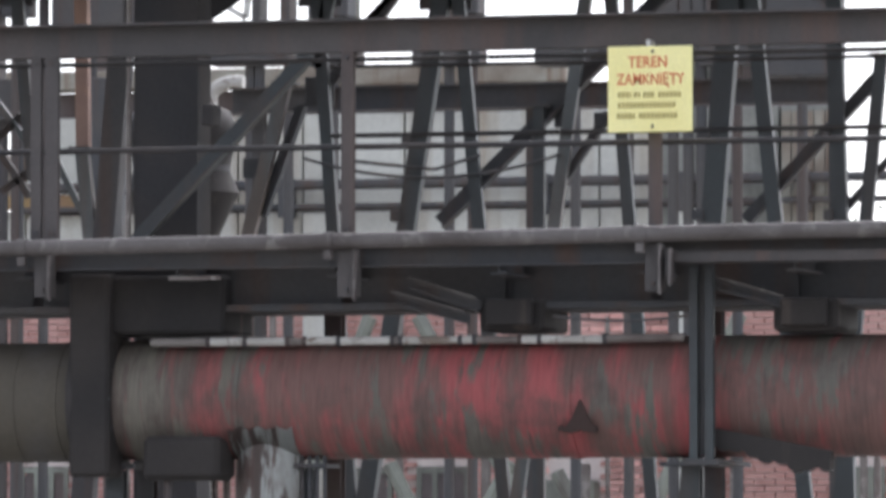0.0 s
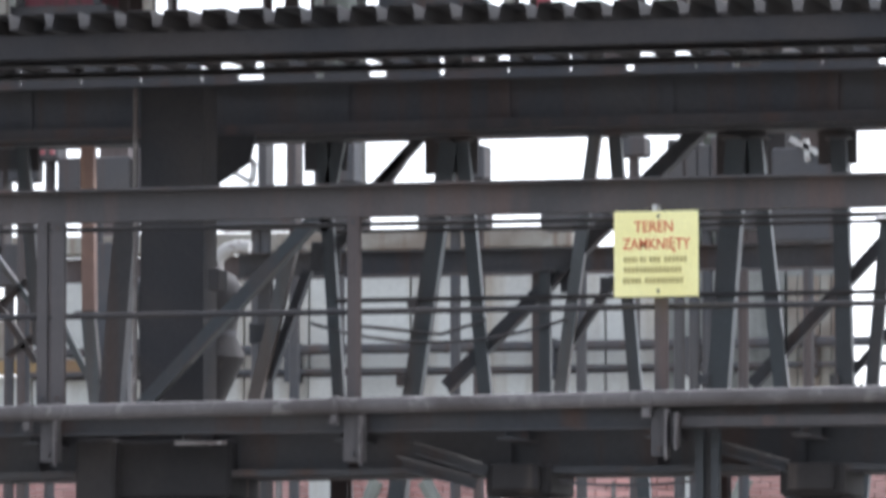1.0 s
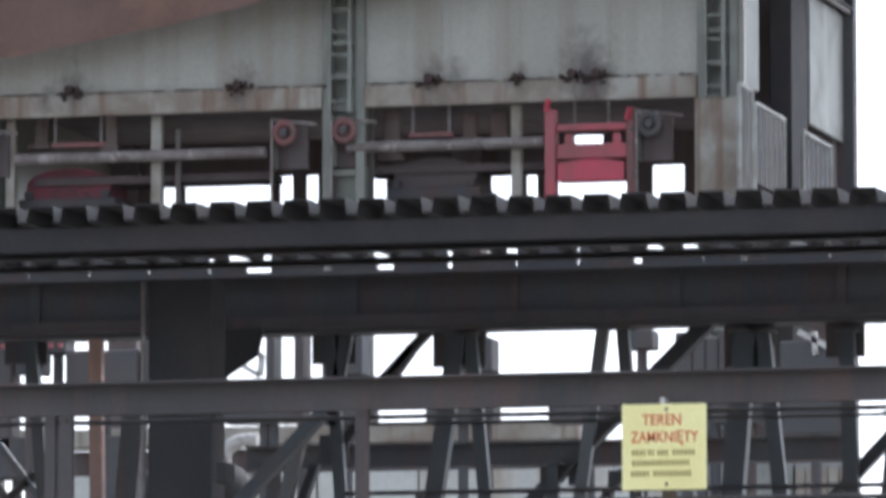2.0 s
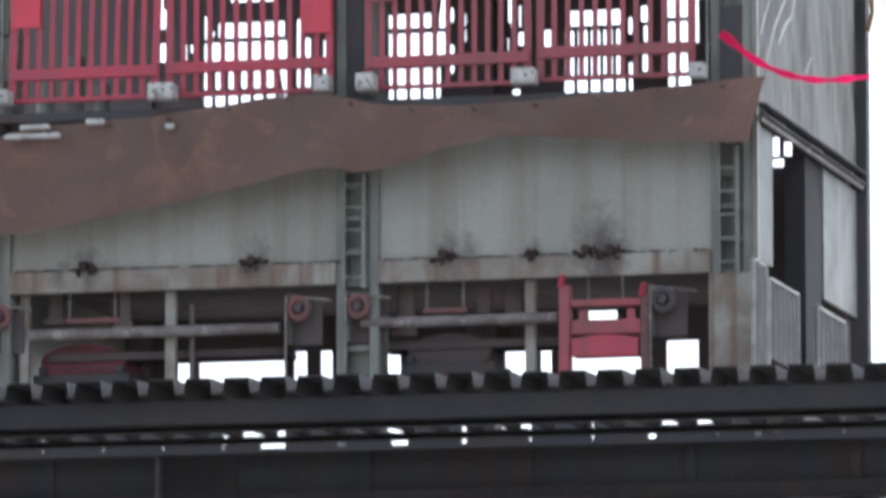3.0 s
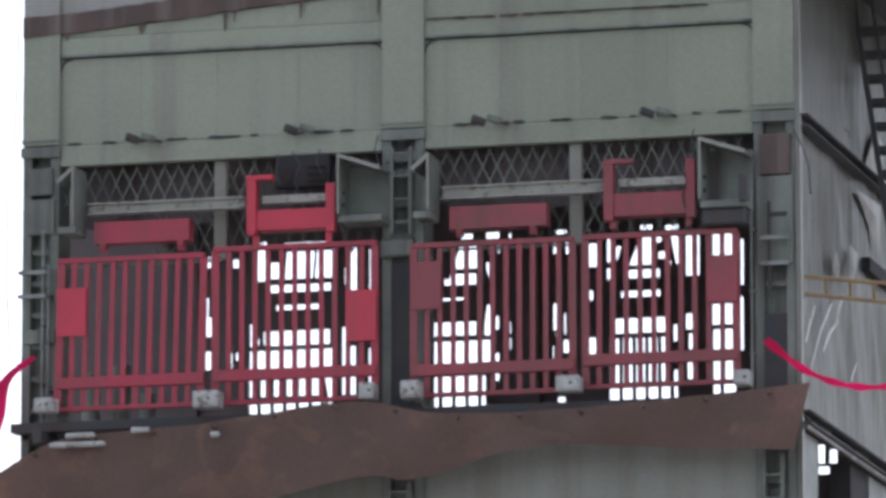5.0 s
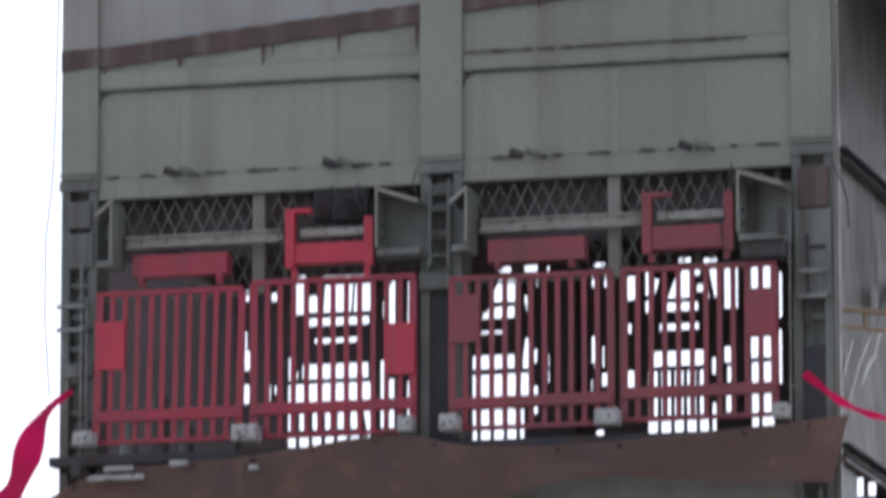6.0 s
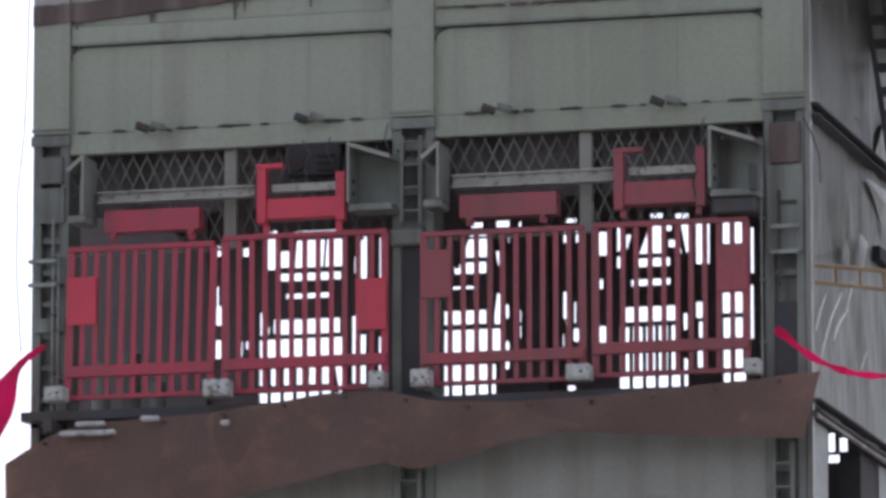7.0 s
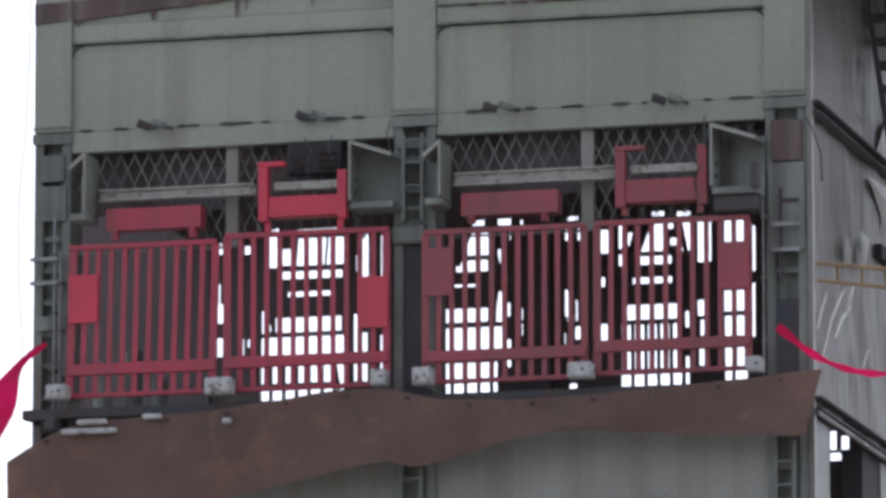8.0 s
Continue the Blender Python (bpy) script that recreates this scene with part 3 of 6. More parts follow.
# wire mesh panels over the gates
def wire_mesh(x0, x1, z0, z1, y, parent):
    bm = bmesh.new()
    step, rise = 0.19, 0.40
    n = int((x1 - x0 + (z1 - z0) * step / rise) / step) + 2
    for sgn in (1, -1):
        for i in range(-n, n + 1):
            xs = (x0 if sgn > 0 else x1) + sgn * i * step
            t0, t1 = 0.0, (z1 - z0)
            slope = sgn * step / rise
            lo_t, hi_t = sorted(((x0 - xs) / slope, (x1 - xs) / slope))
            t0, t1 = max(t0, lo_t), min(t1, hi_t)
            if t1 - t0 > 0.05:
                sweep(bm, flat(0.010, 0.017), (xs + slope * t0, y + 0.006 * sgn, z0 + t0), (xs + slope * t1, y + 0.006 * sgn, z0 + t1))
    return part("wire_mesh", bm, M_COL, parent, "galvanised diamond wire mesh")


ZM0 = 16.778
for a, b, post in [(-27.651, -23.297, -25.421), (-22.494, -18.373, -20.652)]:
    scr = thing("mesh_screen", ((a + b) / 2, 84.2, ZM0), "diamond wire mesh screen in a pale frame above a shaft gate", "screen", "mesh screens")
    scr.location.z = ZM0
    wire_mesh(a, post - 0.09, ZM0 + 0.62, ZHEAD0, 84.2, scr)
    wire_mesh(a + 1.3, post - 0.09, ZM0, ZM0 + 0.62, 84.2, scr)
    wire_mesh(post + 0.09, b, ZM0 + 0.1, ZHEAD0, 84.2, scr)
    part("post", boxes((post - 0.085, post + 0.085, 84.14, 84.24, ZM0 - 0.02, ZHEAD0)), M_CLAD, scr, bevel=0.01)
    part("bottom_bar", boxes((a, post - 0.09, 84.17, 84.21, ZM0 - 0.03, ZM0)), M_COL, scr)
# plain dark plates that close off the view behind the mesh
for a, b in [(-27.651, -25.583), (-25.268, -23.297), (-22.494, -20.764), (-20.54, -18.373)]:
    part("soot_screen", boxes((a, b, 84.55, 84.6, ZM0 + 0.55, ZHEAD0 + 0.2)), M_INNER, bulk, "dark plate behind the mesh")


# ---------------------------------------------------------------- gates
def gate(a, b, zt, zm, zl, n, plate, zp, mat, parent_label, lean=0.0):
    """A barred gate leaf; plate: 'l' or 'r' side carries the sheet plate between zp[0] and zp[1]."""
    g = thing("shaft_gate", ((a + b) / 2, 83.72, zl), parent_label, "gate", "shaft gates")
    y = 83.72
    part("top_rail", boxes((a, b, y - 0.03, y + 0.03, zt - 0.07, zt)), mat, g, bevel=0.006)
    part("middle_rail", boxes((a, b, y - 0.045, y + 0.035, zm - 0.085, zm + 0.065)), mat, g, bevel=0.008)
    part("bottom_rail", boxes((a, b, y - 0.03, y + 0.03, zl, zl + 0.06)), mat, g, bevel=0.006)
    for i in range(n + 1):
        q = a + 0.03 + (b - a - 0.06) * i / n
        h = 0.05 if i in (0, n) else 0.034
        sk = random.uniform(-0.006, 0.006)
        part("bar", bars(flat(2 * h, 0.03), ((q - lean, y + 0.004, zl + 0.01), (q + sk + lean, y + 0.004, zt - 0.06)), up=(0, 1, 0)), mat, g)
    s = (b - a - 0.06) / n
    x0, x1 = (a, a + 2 * s + 0.05) if plate == "l" else (b - 2 * s - 0.05, b)
    part("plate", boxes((x0, x1, y - 0.05, y - 0.032, zp[0], zp[1])), M_SIGNAL if mat is M_RED else mat, g, bevel=0.004)
    return g


ZGT = 16.847
gate(-27.497, -25.498, 16.795, 15.155, 14.777, 11, "l", (15.759, 16.393), M_RED, "bright red barred steel shaft gate", 0.02)
gate(-25.379, -23.181, 16.855, 15.168, 14.772, 12, "r", (15.537, 16.208), M_RED, "bright red barred steel shaft gate")
gate(-22.722, -20.565, 16.784, 15.137, 14.771, 12, "l", (15.914, 16.539), M_REDOLD, "dusty red barred steel shaft gate")
gate(-20.455, -18.428, 16.796, 15.177, 14.794, 11, "r", (15.84, 16.436), M_REDOLD, "dusty red barred steel shaft gate")


def lift_box(a, b, z0, z1, mat, legs):
    """A shallow red counterweight trough on two hangers."""
    g = thing("gate_counterweight", ((a + b) / 2, 83.85, z0), "red steel counterweight trough hung over a shaft gate", "counterweight", "gate counterweights")
    t = 0.05
    part("trough", boxes((a, b, 83.75, 83.78, z0, z1), (a, a + t, 83.78, 84.0, z0, z1), (b - t, b, 83.78, 84.0, z0, z1), (a + t, b - t, 83.97, 84.0, z0, z1), (a + t, b - t, 83.78, 83.97, z0, z0 + 0.03)), mat, g)
    for q in legs:
        part("hanger", boxes((q - 0.05, q + 0.05, 83.8, 83.84, ZGT + 0.005, z0 - 0.003)), mat, g)
        part("pin", bars(disc(0.045, 10), ((q, 83.76, ZGT + 0.1), (q, 83.86, ZGT + 0.1))), mat, g)
    return g


def lift_frame(a, b, z0, z1, zt, ztr, arm, mat):
    """The red lifting frame: trough, two uprights and a short arm."""
    g = thing("gate_lifting_frame", ((a + b) / 2, 83.7, z0), "red steel lifting frame with uprights and arm over a gate", "lifting frame", "gate lifting frames")
    part("trough", boxes((a + 0.12, b - 0.12, 83.64, 83.68, z0, z1), (a + 0.12, b - 0.12, 83.68, 83.9, z0, z0 + 0.04)), mat, g, bevel=0.006)
    part("upright", bars(u_prof(0.12, 0.14, 0.015), ((a + 0.06, 83.68, z0 - 0.05), (a + 0.06, 83.68, zt)), up=(0, 1, 0)), mat, g)
    part("upright", bars(u_prof(0.12, 0.12, 0.015), ((b - 0.06, 83.68, z0 - 0.05), (b - 0.06, 83.68, ztr)), up=(0, 1, 0)), mat, g)
    part("arm", boxes((a - 0.01, a + arm, 83.6, 83.72, zt, zt + 0.06)), mat, g, bevel=0.006)
    part("pale_slab", boxes((a + 0.16, b - 0.13, 83.75, 83.88, z1 + 0.1, z1 + 0.21)), M_LINTEL, g, "pale dusty slab", bevel=0.01)
    for q in (a + 0.1, b - 0.1):
        part("hanger", boxes((q - 0.04, q + 0.04, 83.7, 83.74, ZGT + 0.005, z0 - 0.055)), mat, g)
    return g


lift_box(-27.012, -25.728, 16.977, 17.261, M_RED, [-26.904, -25.843])
lift_box(-22.227, -20.949, 16.952, 17.246, M_REDOLD, [-22.099, -21.128])
lift_frame(-24.903, -23.726, 17.035, 17.299, 17.696, 17.615, 0.35, M_SIGNAL)
lift_frame(-20.154, -18.966, 17.002, 17.295, 17.675, 17.71, 0.38, M_REDOLD)
for a, b, z0, z1 in [(-27.12, -25.002, 17.374, 17.523), (-22.339, -20.206, 17.356, 17.525)]:
    bm = bmesh.new()
    sweep(bm, i_prof(0.16, z1 - z0, 0.02), (a, 83.85, (z0 + z1) / 2), (b, 83.85, (z0 + z1) / 2))
    solo("lintel_beam", bm, M_LINTEL, "pale dusty steel beam across the mesh screen", "beam", "beams over the gates")


# sheet-metal hoods beside the columns
def hood(a, b, z0, z1, flip):
    """A folded open-fronted box: one cheek with a paler front edge, back plate, sloping lid and shelf."""
    g = thing("gate_hood", ((a + b) / 2, 83.7, z0), "grey folded sheet-metal guide hood bolted beside a column", "hood", "gate hoods")
    yf, yr, t = 83.42, 83.94, 0.02
    xc, xo = (b, a) if flip else (a, b)
    s = -1 if flip else 1
    part("back_plate", boxes((min(xc, xo), max(xc, xo), yr, yr + t, z0, z1 - 0.06)), M_COL, g)
    part("cheek", boxes((min(xc, xc + s * t), max(xc, xc + s * t), yf, yr - 0.003, z0 + 0.06, z1)), M_COL, g)
    part("front_edge", boxes((min(xc, xc + s * 0.03), max(xc, xc + s * 0.03), yf - 0.03, yf - 0.003, z0 + 0.06, z1)), M_CLAD, g, "paler edge strip")
    part("lid", bars(flat(0.5, 0.03), ((xc, 83.67, z1 + 0.02), (xo, 83.67, z1 - 0.17))), M_COL, g)
    part("lid_edge", bars(flat(0.03, 0.05), ((xc, yf - 0.02, z1 + 0.015), (xo, yf - 0.02, z1 - 0.175))), M_CLAD, g, "paler edge strip")
    part("shelf", boxes((min(xc, xo), max(xc, xo), yf + 0.06, yr - 0.003, z0 - 0.04, z0 + 0.05)), M_COL, g, bevel=0.01)
    for k in (0.25, 0.45):
        zz = z0 + (z1 - z0) * k
        part("bolt", bars(disc(0.03, 8), ((xc + s * 0.022, 83.6, zz), (xc + s * 0.05, 83.6, zz))), M_DARK, g)
    return g


hood(-23.634, -23.062, 17.105, 17.915, False)
corner_hood = hood(-18.868, -18.275, 17.074, 17.902, False)
part("motor_box", boxes((-18.86, -18.3, 83.55, 83.9, 16.83, 17.03)), M_DARK, corner_hood, "dark motor box under the hood", bevel=0.02)
part("hinge_block", boxes((-18.345, -18.25, 83.38, 83.5, 17.08, 17.42)), M_DARK, corner_hood, "dark hinge block", bevel=0.01)
hood(-22.642, -22.409, 17.111, 17.871, True)
hood(-27.418, -27.187, 17.124, 17.926, True)


# ladders on the columns
def ladder(a, b, z0, z1, y, mat, label):
    g = thing("ladder", ((a + b) / 2, y, z0), label, "ladder", "column ladders")
    for q in (a, b):
        part("stile", bars(flat(0.05, 0.03), ((q, y, z0), (q, y, z1)), up=(0, 1, 0)), mat, g)
    z = z0 + 0.15
    while z < z1:
        part("rung", bars(disc(0.018, 8), ((a, y, z), (b, y, z))), mat, g)
        z += 0.3
    return g


part("slot_edge", boxes((-18.095, -18.055, 83.93, 83.954, 15.93, 17.16)), M_DARK, col_r, "dark slot edge")
part("slot_edge", boxes((-18.05, -17.84, 83.93, 83.954, 16.97, 17.02)), M_DARK, col_r, "dark slot edge")
part("slot_edge", boxes((-17.86, -17.83, 83.93, 83.954, 16.36, 16.965)), M_COL, col_r)
for x0, x1, zz in [(-28.053, -27.68, 16.641), (-28.053, -27.68, 16.327), (-18.145, -17.79, 16.662), (-18.155, -17.79, 16.333)]:
    si = thing("step_iron", ((x0 + x1) / 2, 83.8, zz), "pale steel step iron on a tower column", "step iron", "step irons")
    part("tread", bars(flat(0.05, 0.05), ((x0, 83.78, zz), (x1, 83.78, zz))), M_MESH, si)
    for q in [x0 + 0.054, x1 - 0.055]:
        part("stay", bars(disc(0.014, 6), ((q, 83.78, zz), (q, 84.02, zz))), M_MESH, si)
for q, zt in [(-27.751, 17.205), (-27.674, 16.752), (-18.289, 17.318)]:
    cd = thing("conduit", (q, 83.87, ZFLOOR), "thin pale conduit beside a column", "conduit", "column conduits")
    part("tube", bars(disc(0.018, 8), ((q, 83.87, ZFLOOR), (q, 83.87, zt)), up=(0, 1, 0)), M_MESH, cd)
    for k in (0.2, 0.5, 0.8):
        zz = ZFLOOR + (zt - ZFLOOR) * k
        part("clip", boxes((q - 0.035, q + 0.035, 83.85, 84.01, zz, zz + 0.025)), M_COL, cd)
# darker lower half of the middle column, with its seat
part("recess_plate", boxes((XC0 + 0.122, XC1 - 0.122, 84.03, 84.05, 14.627, 16.838)), M_DARK, col_c, "dark recessed plate")
part("column_seat", boxes((XC0 - 0.02, XC1 + 0.06, 83.7, 83.96, 14.596, 14.676)), M_DARK, tower, "dark column seat", bevel=0.01)
part("column_boss", boxes((XC0 - 0.01, XC1 - 0.12, 83.9, 83.99, 16.657, 16.894)), M_COL, tower, "pale casting on the column", bevel=0.03)
# darker plate in the corner column's recess
part("recess_plate", boxes((XR0 + 0.122, XR1 - 0.122, 84.03, 84.05, 14.496, 15.729)), M_DARK, col_r, "dark recessed plate")
ladder(-23.028, -22.779, 16.953, 18.08, 83.86, M_COL, "short grey steel ladder on the middle column")
ladder(-23.073, -22.803, 12.249, 13.708, 83.9, M_COL, "grey steel ladder on the middle column")
ladder(-18.159, -17.918, 12.292, 13.897, 83.9, M_COL, "grey steel ladder on the corner column")

# white junction boxes along the foot of the gates
for a, b, z0, z1 in [(-27.695, -27.425, 14.735, 14.92), (-25.546, -25.203, 14.709, 14.93), (-23.334, -23.131, 14.735, 14.954), (-22.778, -22.531, 14.727, 14.953), (-20.735, -20.424, 14.733, 14.936), (-18.425, -18.22, 14.723, 14.917)]:
    jb = thing("junction_box", ((a + b) / 2, 83.5, z0), "dirty white junction box at the foot of a gate", "junction box", "junction boxes")
    part("casing", boxes((a, b, 83.36, 83.62, z0, z1)), M_WHITE, jb, bevel=0.015)
    part("lid", boxes((a + 0.025, b - 0.025, 83.34, 83.357, z0 + 0.03, z1 - 0.03)), M_WHITE, jb, bevel=0.006)
    part("bolt", bars(disc(0.02, 8), (((a + b) / 2 + 0.05, 83.325, (z0 + z1) / 2), ((a + b) / 2 + 0.05, 83.338, (z0 + z1) / 2))), M_DARK, jb)
    part("bracket", boxes((a + 0.04, b - 0.04, 83.63, 83.68, z0 + 0.02, z1 - 0.02)), M_DARK, jb)

# spouts under the panels
for q, zz in [(-26.39, 18.339), (-24.234, 18.352), (-21.723, 18.345), (-19.493, 18.336)]:
    sp = thing("floodlight", (q, 83.9, zz), "small grimy floodlight on a bracket under the panels", "lamp", "grimy floodlights")
    part("arm", bars(disc(0.022, 8), ((q + 0.2, 84.0, zz), (q + 0.08, 83.8, zz + 0.01))), M_DARK, sp)
    part("head", bars(disc(0.055, 10), ((q - 0.2, 83.74, zz + 0.045), (q - 0.05, 83.82, zz - 0.01))), M_DARK, sp)
    part("rear_head", bars(disc(0.05, 10), ((q, 83.76, zz + 0.05), (q + 0.16, 83.84, zz))), M_COL, sp)
# ---------------------------------------------------------------- the brown belt hung along the landing
def smooth_line(pts, n):
    """Points along a gentle curve through pts."""
    out = []
    for i in range(n + 1):
        x = pts[0][0] + (pts[-1][0] - pts[0][0]) * i / n
        k = max(j for j in range(len(pts) - 1) if pts[j][0] <= x + 1e-6)
        (x0, z0), (x1, z1) = pts[k], pts[k + 1]
        p0 = pts[k - 1] if k else (x0 - (x1 - x0), z0 - (z1 - z0))
        p3 = pts[k + 2] if k + 2 < len(pts) else (x1 + (x1 - x0), z1 + (z1 - z0))
        m0, m1 = (z1 - p0[1]) / (x1 - p0[0]) * (x1 - x0), (p3[1] - z0) / (p3[0] - x0) * (x1 - x0)
        u = (x - x0) / (x1 - x0)
        out.append((x, (2 * u**3 - 3 * u**2 + 1) * z0 + (u**3 - 2 * u**2 + u) * m0 + (-2 * u**3 + 3 * u**2) * z1 + (u**3 - u**2) * m1))
    return out


belt_top = smooth_line([(-28.173, 13.907), (-27.371, 14.335), (-25.316, 14.494), (-23.358, 14.698), (-22.312, 14.513), (-20.461, 14.501), (-17.422, 14.702)], 120)
belt_low = smooth_line([(-28.163, 12.949), (-27.588, 12.996), (-26.445, 13.127), (-23.132, 13.736), (-22.758, 13.665), (-22.386, 13.710), (-21.570, 13.934), (-20.609, 14.037), (-18.632, 13.907), (-17.630, 13.863)], 120)
bm = bmesh.new()
rows_b = []
NV = 10
for j in range(NV + 1):
    u = j / NV
    rows_b.append([bm.verts.new((a[0] * (1 - u) + c[0] * u, 83.3 + 0.05 * math.sin(a[0] * 2.3 + u * 2) * (0.4 + u) + 0.03 * math.sin(a[0] * 6.1 - u * 3), a[1] * (1 - u) + c[1] * u)) for a, c in zip(belt_top, belt_low)])
for j in range(NV):
    for i in range(120):
        bm.faces.new((rows_b[j][i], rows_b[j + 1][i], rows_b[j + 1][i + 1], rows_b[j][i + 1]))
bmesh.ops.solidify(bm, geom=bm.faces[:], thickness=0.03)
belt = thing("conveyor_belt", (XC0, 83.3, 13.0), "wavy brown rubber conveyor belt hung below the gates", "belt")
part("belt_sheet", bm, M_RUST, belt, smooth=True)
for i in range(6, 118, 9):
    (tx_, tz_) = belt_top[i]
    part("clamp_bolt", bars(disc(0.025, 8), ((tx_, 83.16, tz_ - 0.07), (tx_, 83.3, tz_ - 0.07))), M_RUSTBAND, belt)
belt_brackets = thing("belt_brackets", (XC0, 83.5, ZFLOOR), "rusty edge angle and brackets that carry the belt", "bracket")
part("edge_angle", bars(flat(0.25, 0.12), ((XL0, 83.72, ZFLOOR - 0.09), (XR1, 83.72, ZFLOOR - 0.09))), M_DARK, belt_brackets)
for q in [-27.643, -25.264, -22.768, -20.604, -17.921]:
    part("bracket", boxes((q - 0.06, q + 0.06, 83.36, 84.0, ZFLOOR - 0.32, ZFLOOR - 0.16)), M_DARK, belt_brackets)
for a, b, zz in [(-27.198, -26.798, 14.345), (-26.316, -26.064, 14.388), (-27.413, -26.66, 14.229), (-25.249, -25.12, 14.292)]:
    solo("debris_slab", boxes((a, b, 83.15, 83.24, zz, zz + 0.07)), M_WHITE, "pale chip of debris caught on the belt", "debris", "debris on the belt", bevel=0.02)
# ---------------------------------------------------------------- lower storey machinery
# thin posts, rail pipe
for q, w in [(-25.458, 0.14), (-20.676, 0.13), (-27.434, 0.12)]:
    solo("post", boxes((q - w / 2, q + w / 2, 84.15, 84.28, ZLF, ZSILL0)), M_SILL, "pale stained post under the sill beam", "post", "posts under the sill", bevel=0.008)
solo("post", boxes((-25.2, -25.13, 84.15, 84.22, ZLF, 12.14)), M_COL, "thin dark grey stub post beside the drive shaft", "post", "posts under the sill", bevel=0.008)
for a, b, c, d in [(-27.329, -23.954, 11.713, 11.861), (-22.871, -20.285, 11.742, 11.887)]:
    bm = bmesh.new()
    sweep(bm, disc((d - c) / 2, 12), (a, 84.05, (c + d) / 2), (b, 84.05, (c + d) / 2))
    solo("drive_shaft", bm, M_PIPE, "weathered grey drive shaft of the lower storey", "shaft", "drive shafts", smooth=True)
    solo("shelf_plate", boxes((a + 0.1, b - 0.1, 84.55, 85.2, c - 0.22, c - 0.12)), M_LOWER, "dark plate below the drive shaft", "plate", "shaft plates")
# pulleys with their brackets
for q, zz, mat, lab in [(-23.666, 12.013, 'M_DULL', 'dull red rope pulley on a bracket'), (-22.875, 12.019, 'M_DULL', 'dull red rope pulley on a bracket'), (-27.693, 12.016, 'M_DULL', 'dull red rope pulley on a bracket'), (-18.877, 11.985, 'M_DARK', 'blackened rope pulley on a bracket')]:
    mat = {"M_DULL": M_DULL, "M_DARK": M_DARK}[mat]
    pl = thing("rope_pulley", (q, 83.95, zz - 0.2), lab, "pulley", "rope pulleys")
    bm = bmesh.new()
    ring(bm, (q, 83.9, zz), 0.125, 0.045)
    part("rim", bm, mat, pl, smooth=True)
    part("hub", bars(disc(0.05, 12), ((q, 83.82, zz), (q, 84.1, zz))), M_DARK, pl)
    for k in range(4):
        a = k * math.pi / 4
        part("spoke", bars(flat(0.03, 0.02), ((q - 0.11 * math.cos(a), 83.9, zz - 0.11 * math.sin(a)), (q + 0.11 * math.cos(a), 83.9, zz + 0.11 * math.sin(a)))), mat, pl)
    part("cheek", boxes((q - 0.17, q - 0.14, 83.86, 84.1, zz - 0.45, zz + 0.17)), M_COL, pl)
    part("cheek", boxes((q - 0.17, q + 0.26, 84.1, 84.14, zz - 0.45, zz + 0.1)), M_LOWER, pl)
    part("stay", bars(disc(0.018, 8), ((q - 0.15, 83.9, zz + 0.17), (q + 0.42, 83.95, zz + 0.1))), M_PIPE, pl)
    part("drop_pipe", bars(disc(0.018, 8), ((q - 0.155, 83.85, ZLF), (q - 0.155, 83.85, zz + 0.17))), M_PIPE, pl)


# light tubular frames hanging above the machines
def hung_frame(a, b, z0, z1, mat):
    g = thing("hung_frame", ((a + b) / 2, 84.2, z0), "thin tubular steel frame hung from the sill", "frame", "hung frames")
    for q in (a, b):
        part("leg", bars(disc(0.018, 8), ((q, 84.2, z0), (q, 84.2, z1))), M_PIPE, g)
    part("foot_bar", bars(flat(0.05, 0.06), ((a - 0.05, 84.2, z0), (b + 0.05, 84.2, z0))), mat, g)
    return g


for a, b, z0, z1 in [(-26.832, -26.216, 11.975, 12.506), (-22.042, -21.563, 11.966, 12.359), (-19.919, -19.475, 12.019, 12.424)]:
    hung_frame(a, b, z0, max(z1, ZSILL0), M_DULL)


def machine(a, b, z0, z1, mat, label):
    """A low red drive housing with a rounded hood."""
    g = thing("drive_housing", ((a + b) / 2, 84.6, z0), label, "machine", "drive housings")
    bm = bmesh.new()
    prof = [(a + (b - a) * (0.5 - 0.5 * math.cos(math.pi * i / 16)), z0 + (z1 - z0) * (0.45 + 0.55 * math.sin(math.pi * i / 16))) for i in range(17)]
    sheet(bm, prof, [(x, z0) for x, _ in prof], 84.6, 85.3)
    part("hood", bm, mat, g)
    part("base", boxes((a - 0.08, b + 0.08, 84.5, 85.4, ZLF, z0 - 0.004)), M_DARK, g, bevel=0.01)
    for q in (a + 0.05, b - 0.05):
        part("lug", boxes((q - 0.05, q + 0.05, 84.48, 84.59, z0, z0 + 0.1)), M_DARK, g, bevel=0.01)
    return g


M_HOODRED = surface("sooted_red_paint", (0.19, 0.062, 0.075), (0.14, 0.055, 0.062), 0.8, 0, 9, 2, 0, 0.2, (0.10, 0.06, 0.058), gloss=0.2)
machine(-27.347, -26.202, 11.318, 11.724, M_HOODRED, "dull red drive housing under the shaft")
machine(-22.396, -21.305, 11.329, 11.716, M_LOWER, "dark brown drive housing under the shaft")
for a, b, c, d in [(-22.52, -22.294, 11.683, 12.34), (-21.468, -21.28, 11.871, 12.272), (-27.222, -27.028, 11.967, 12.449), (-26.256, -26.102, 11.903, 12.42), (-21.093, -20.869, 11.787, 12.296)]:
    solo("lever_bracket", boxes((a, b, 84.5, 84.6, c, d), (a - 0.08, b + 0.03, 84.48, 84.62, c, c + 0.08)), M_RUSTBAND, "dusty rust-brown lever bracket of the lower storey", "bracket", "lever brackets", bevel=0.012)

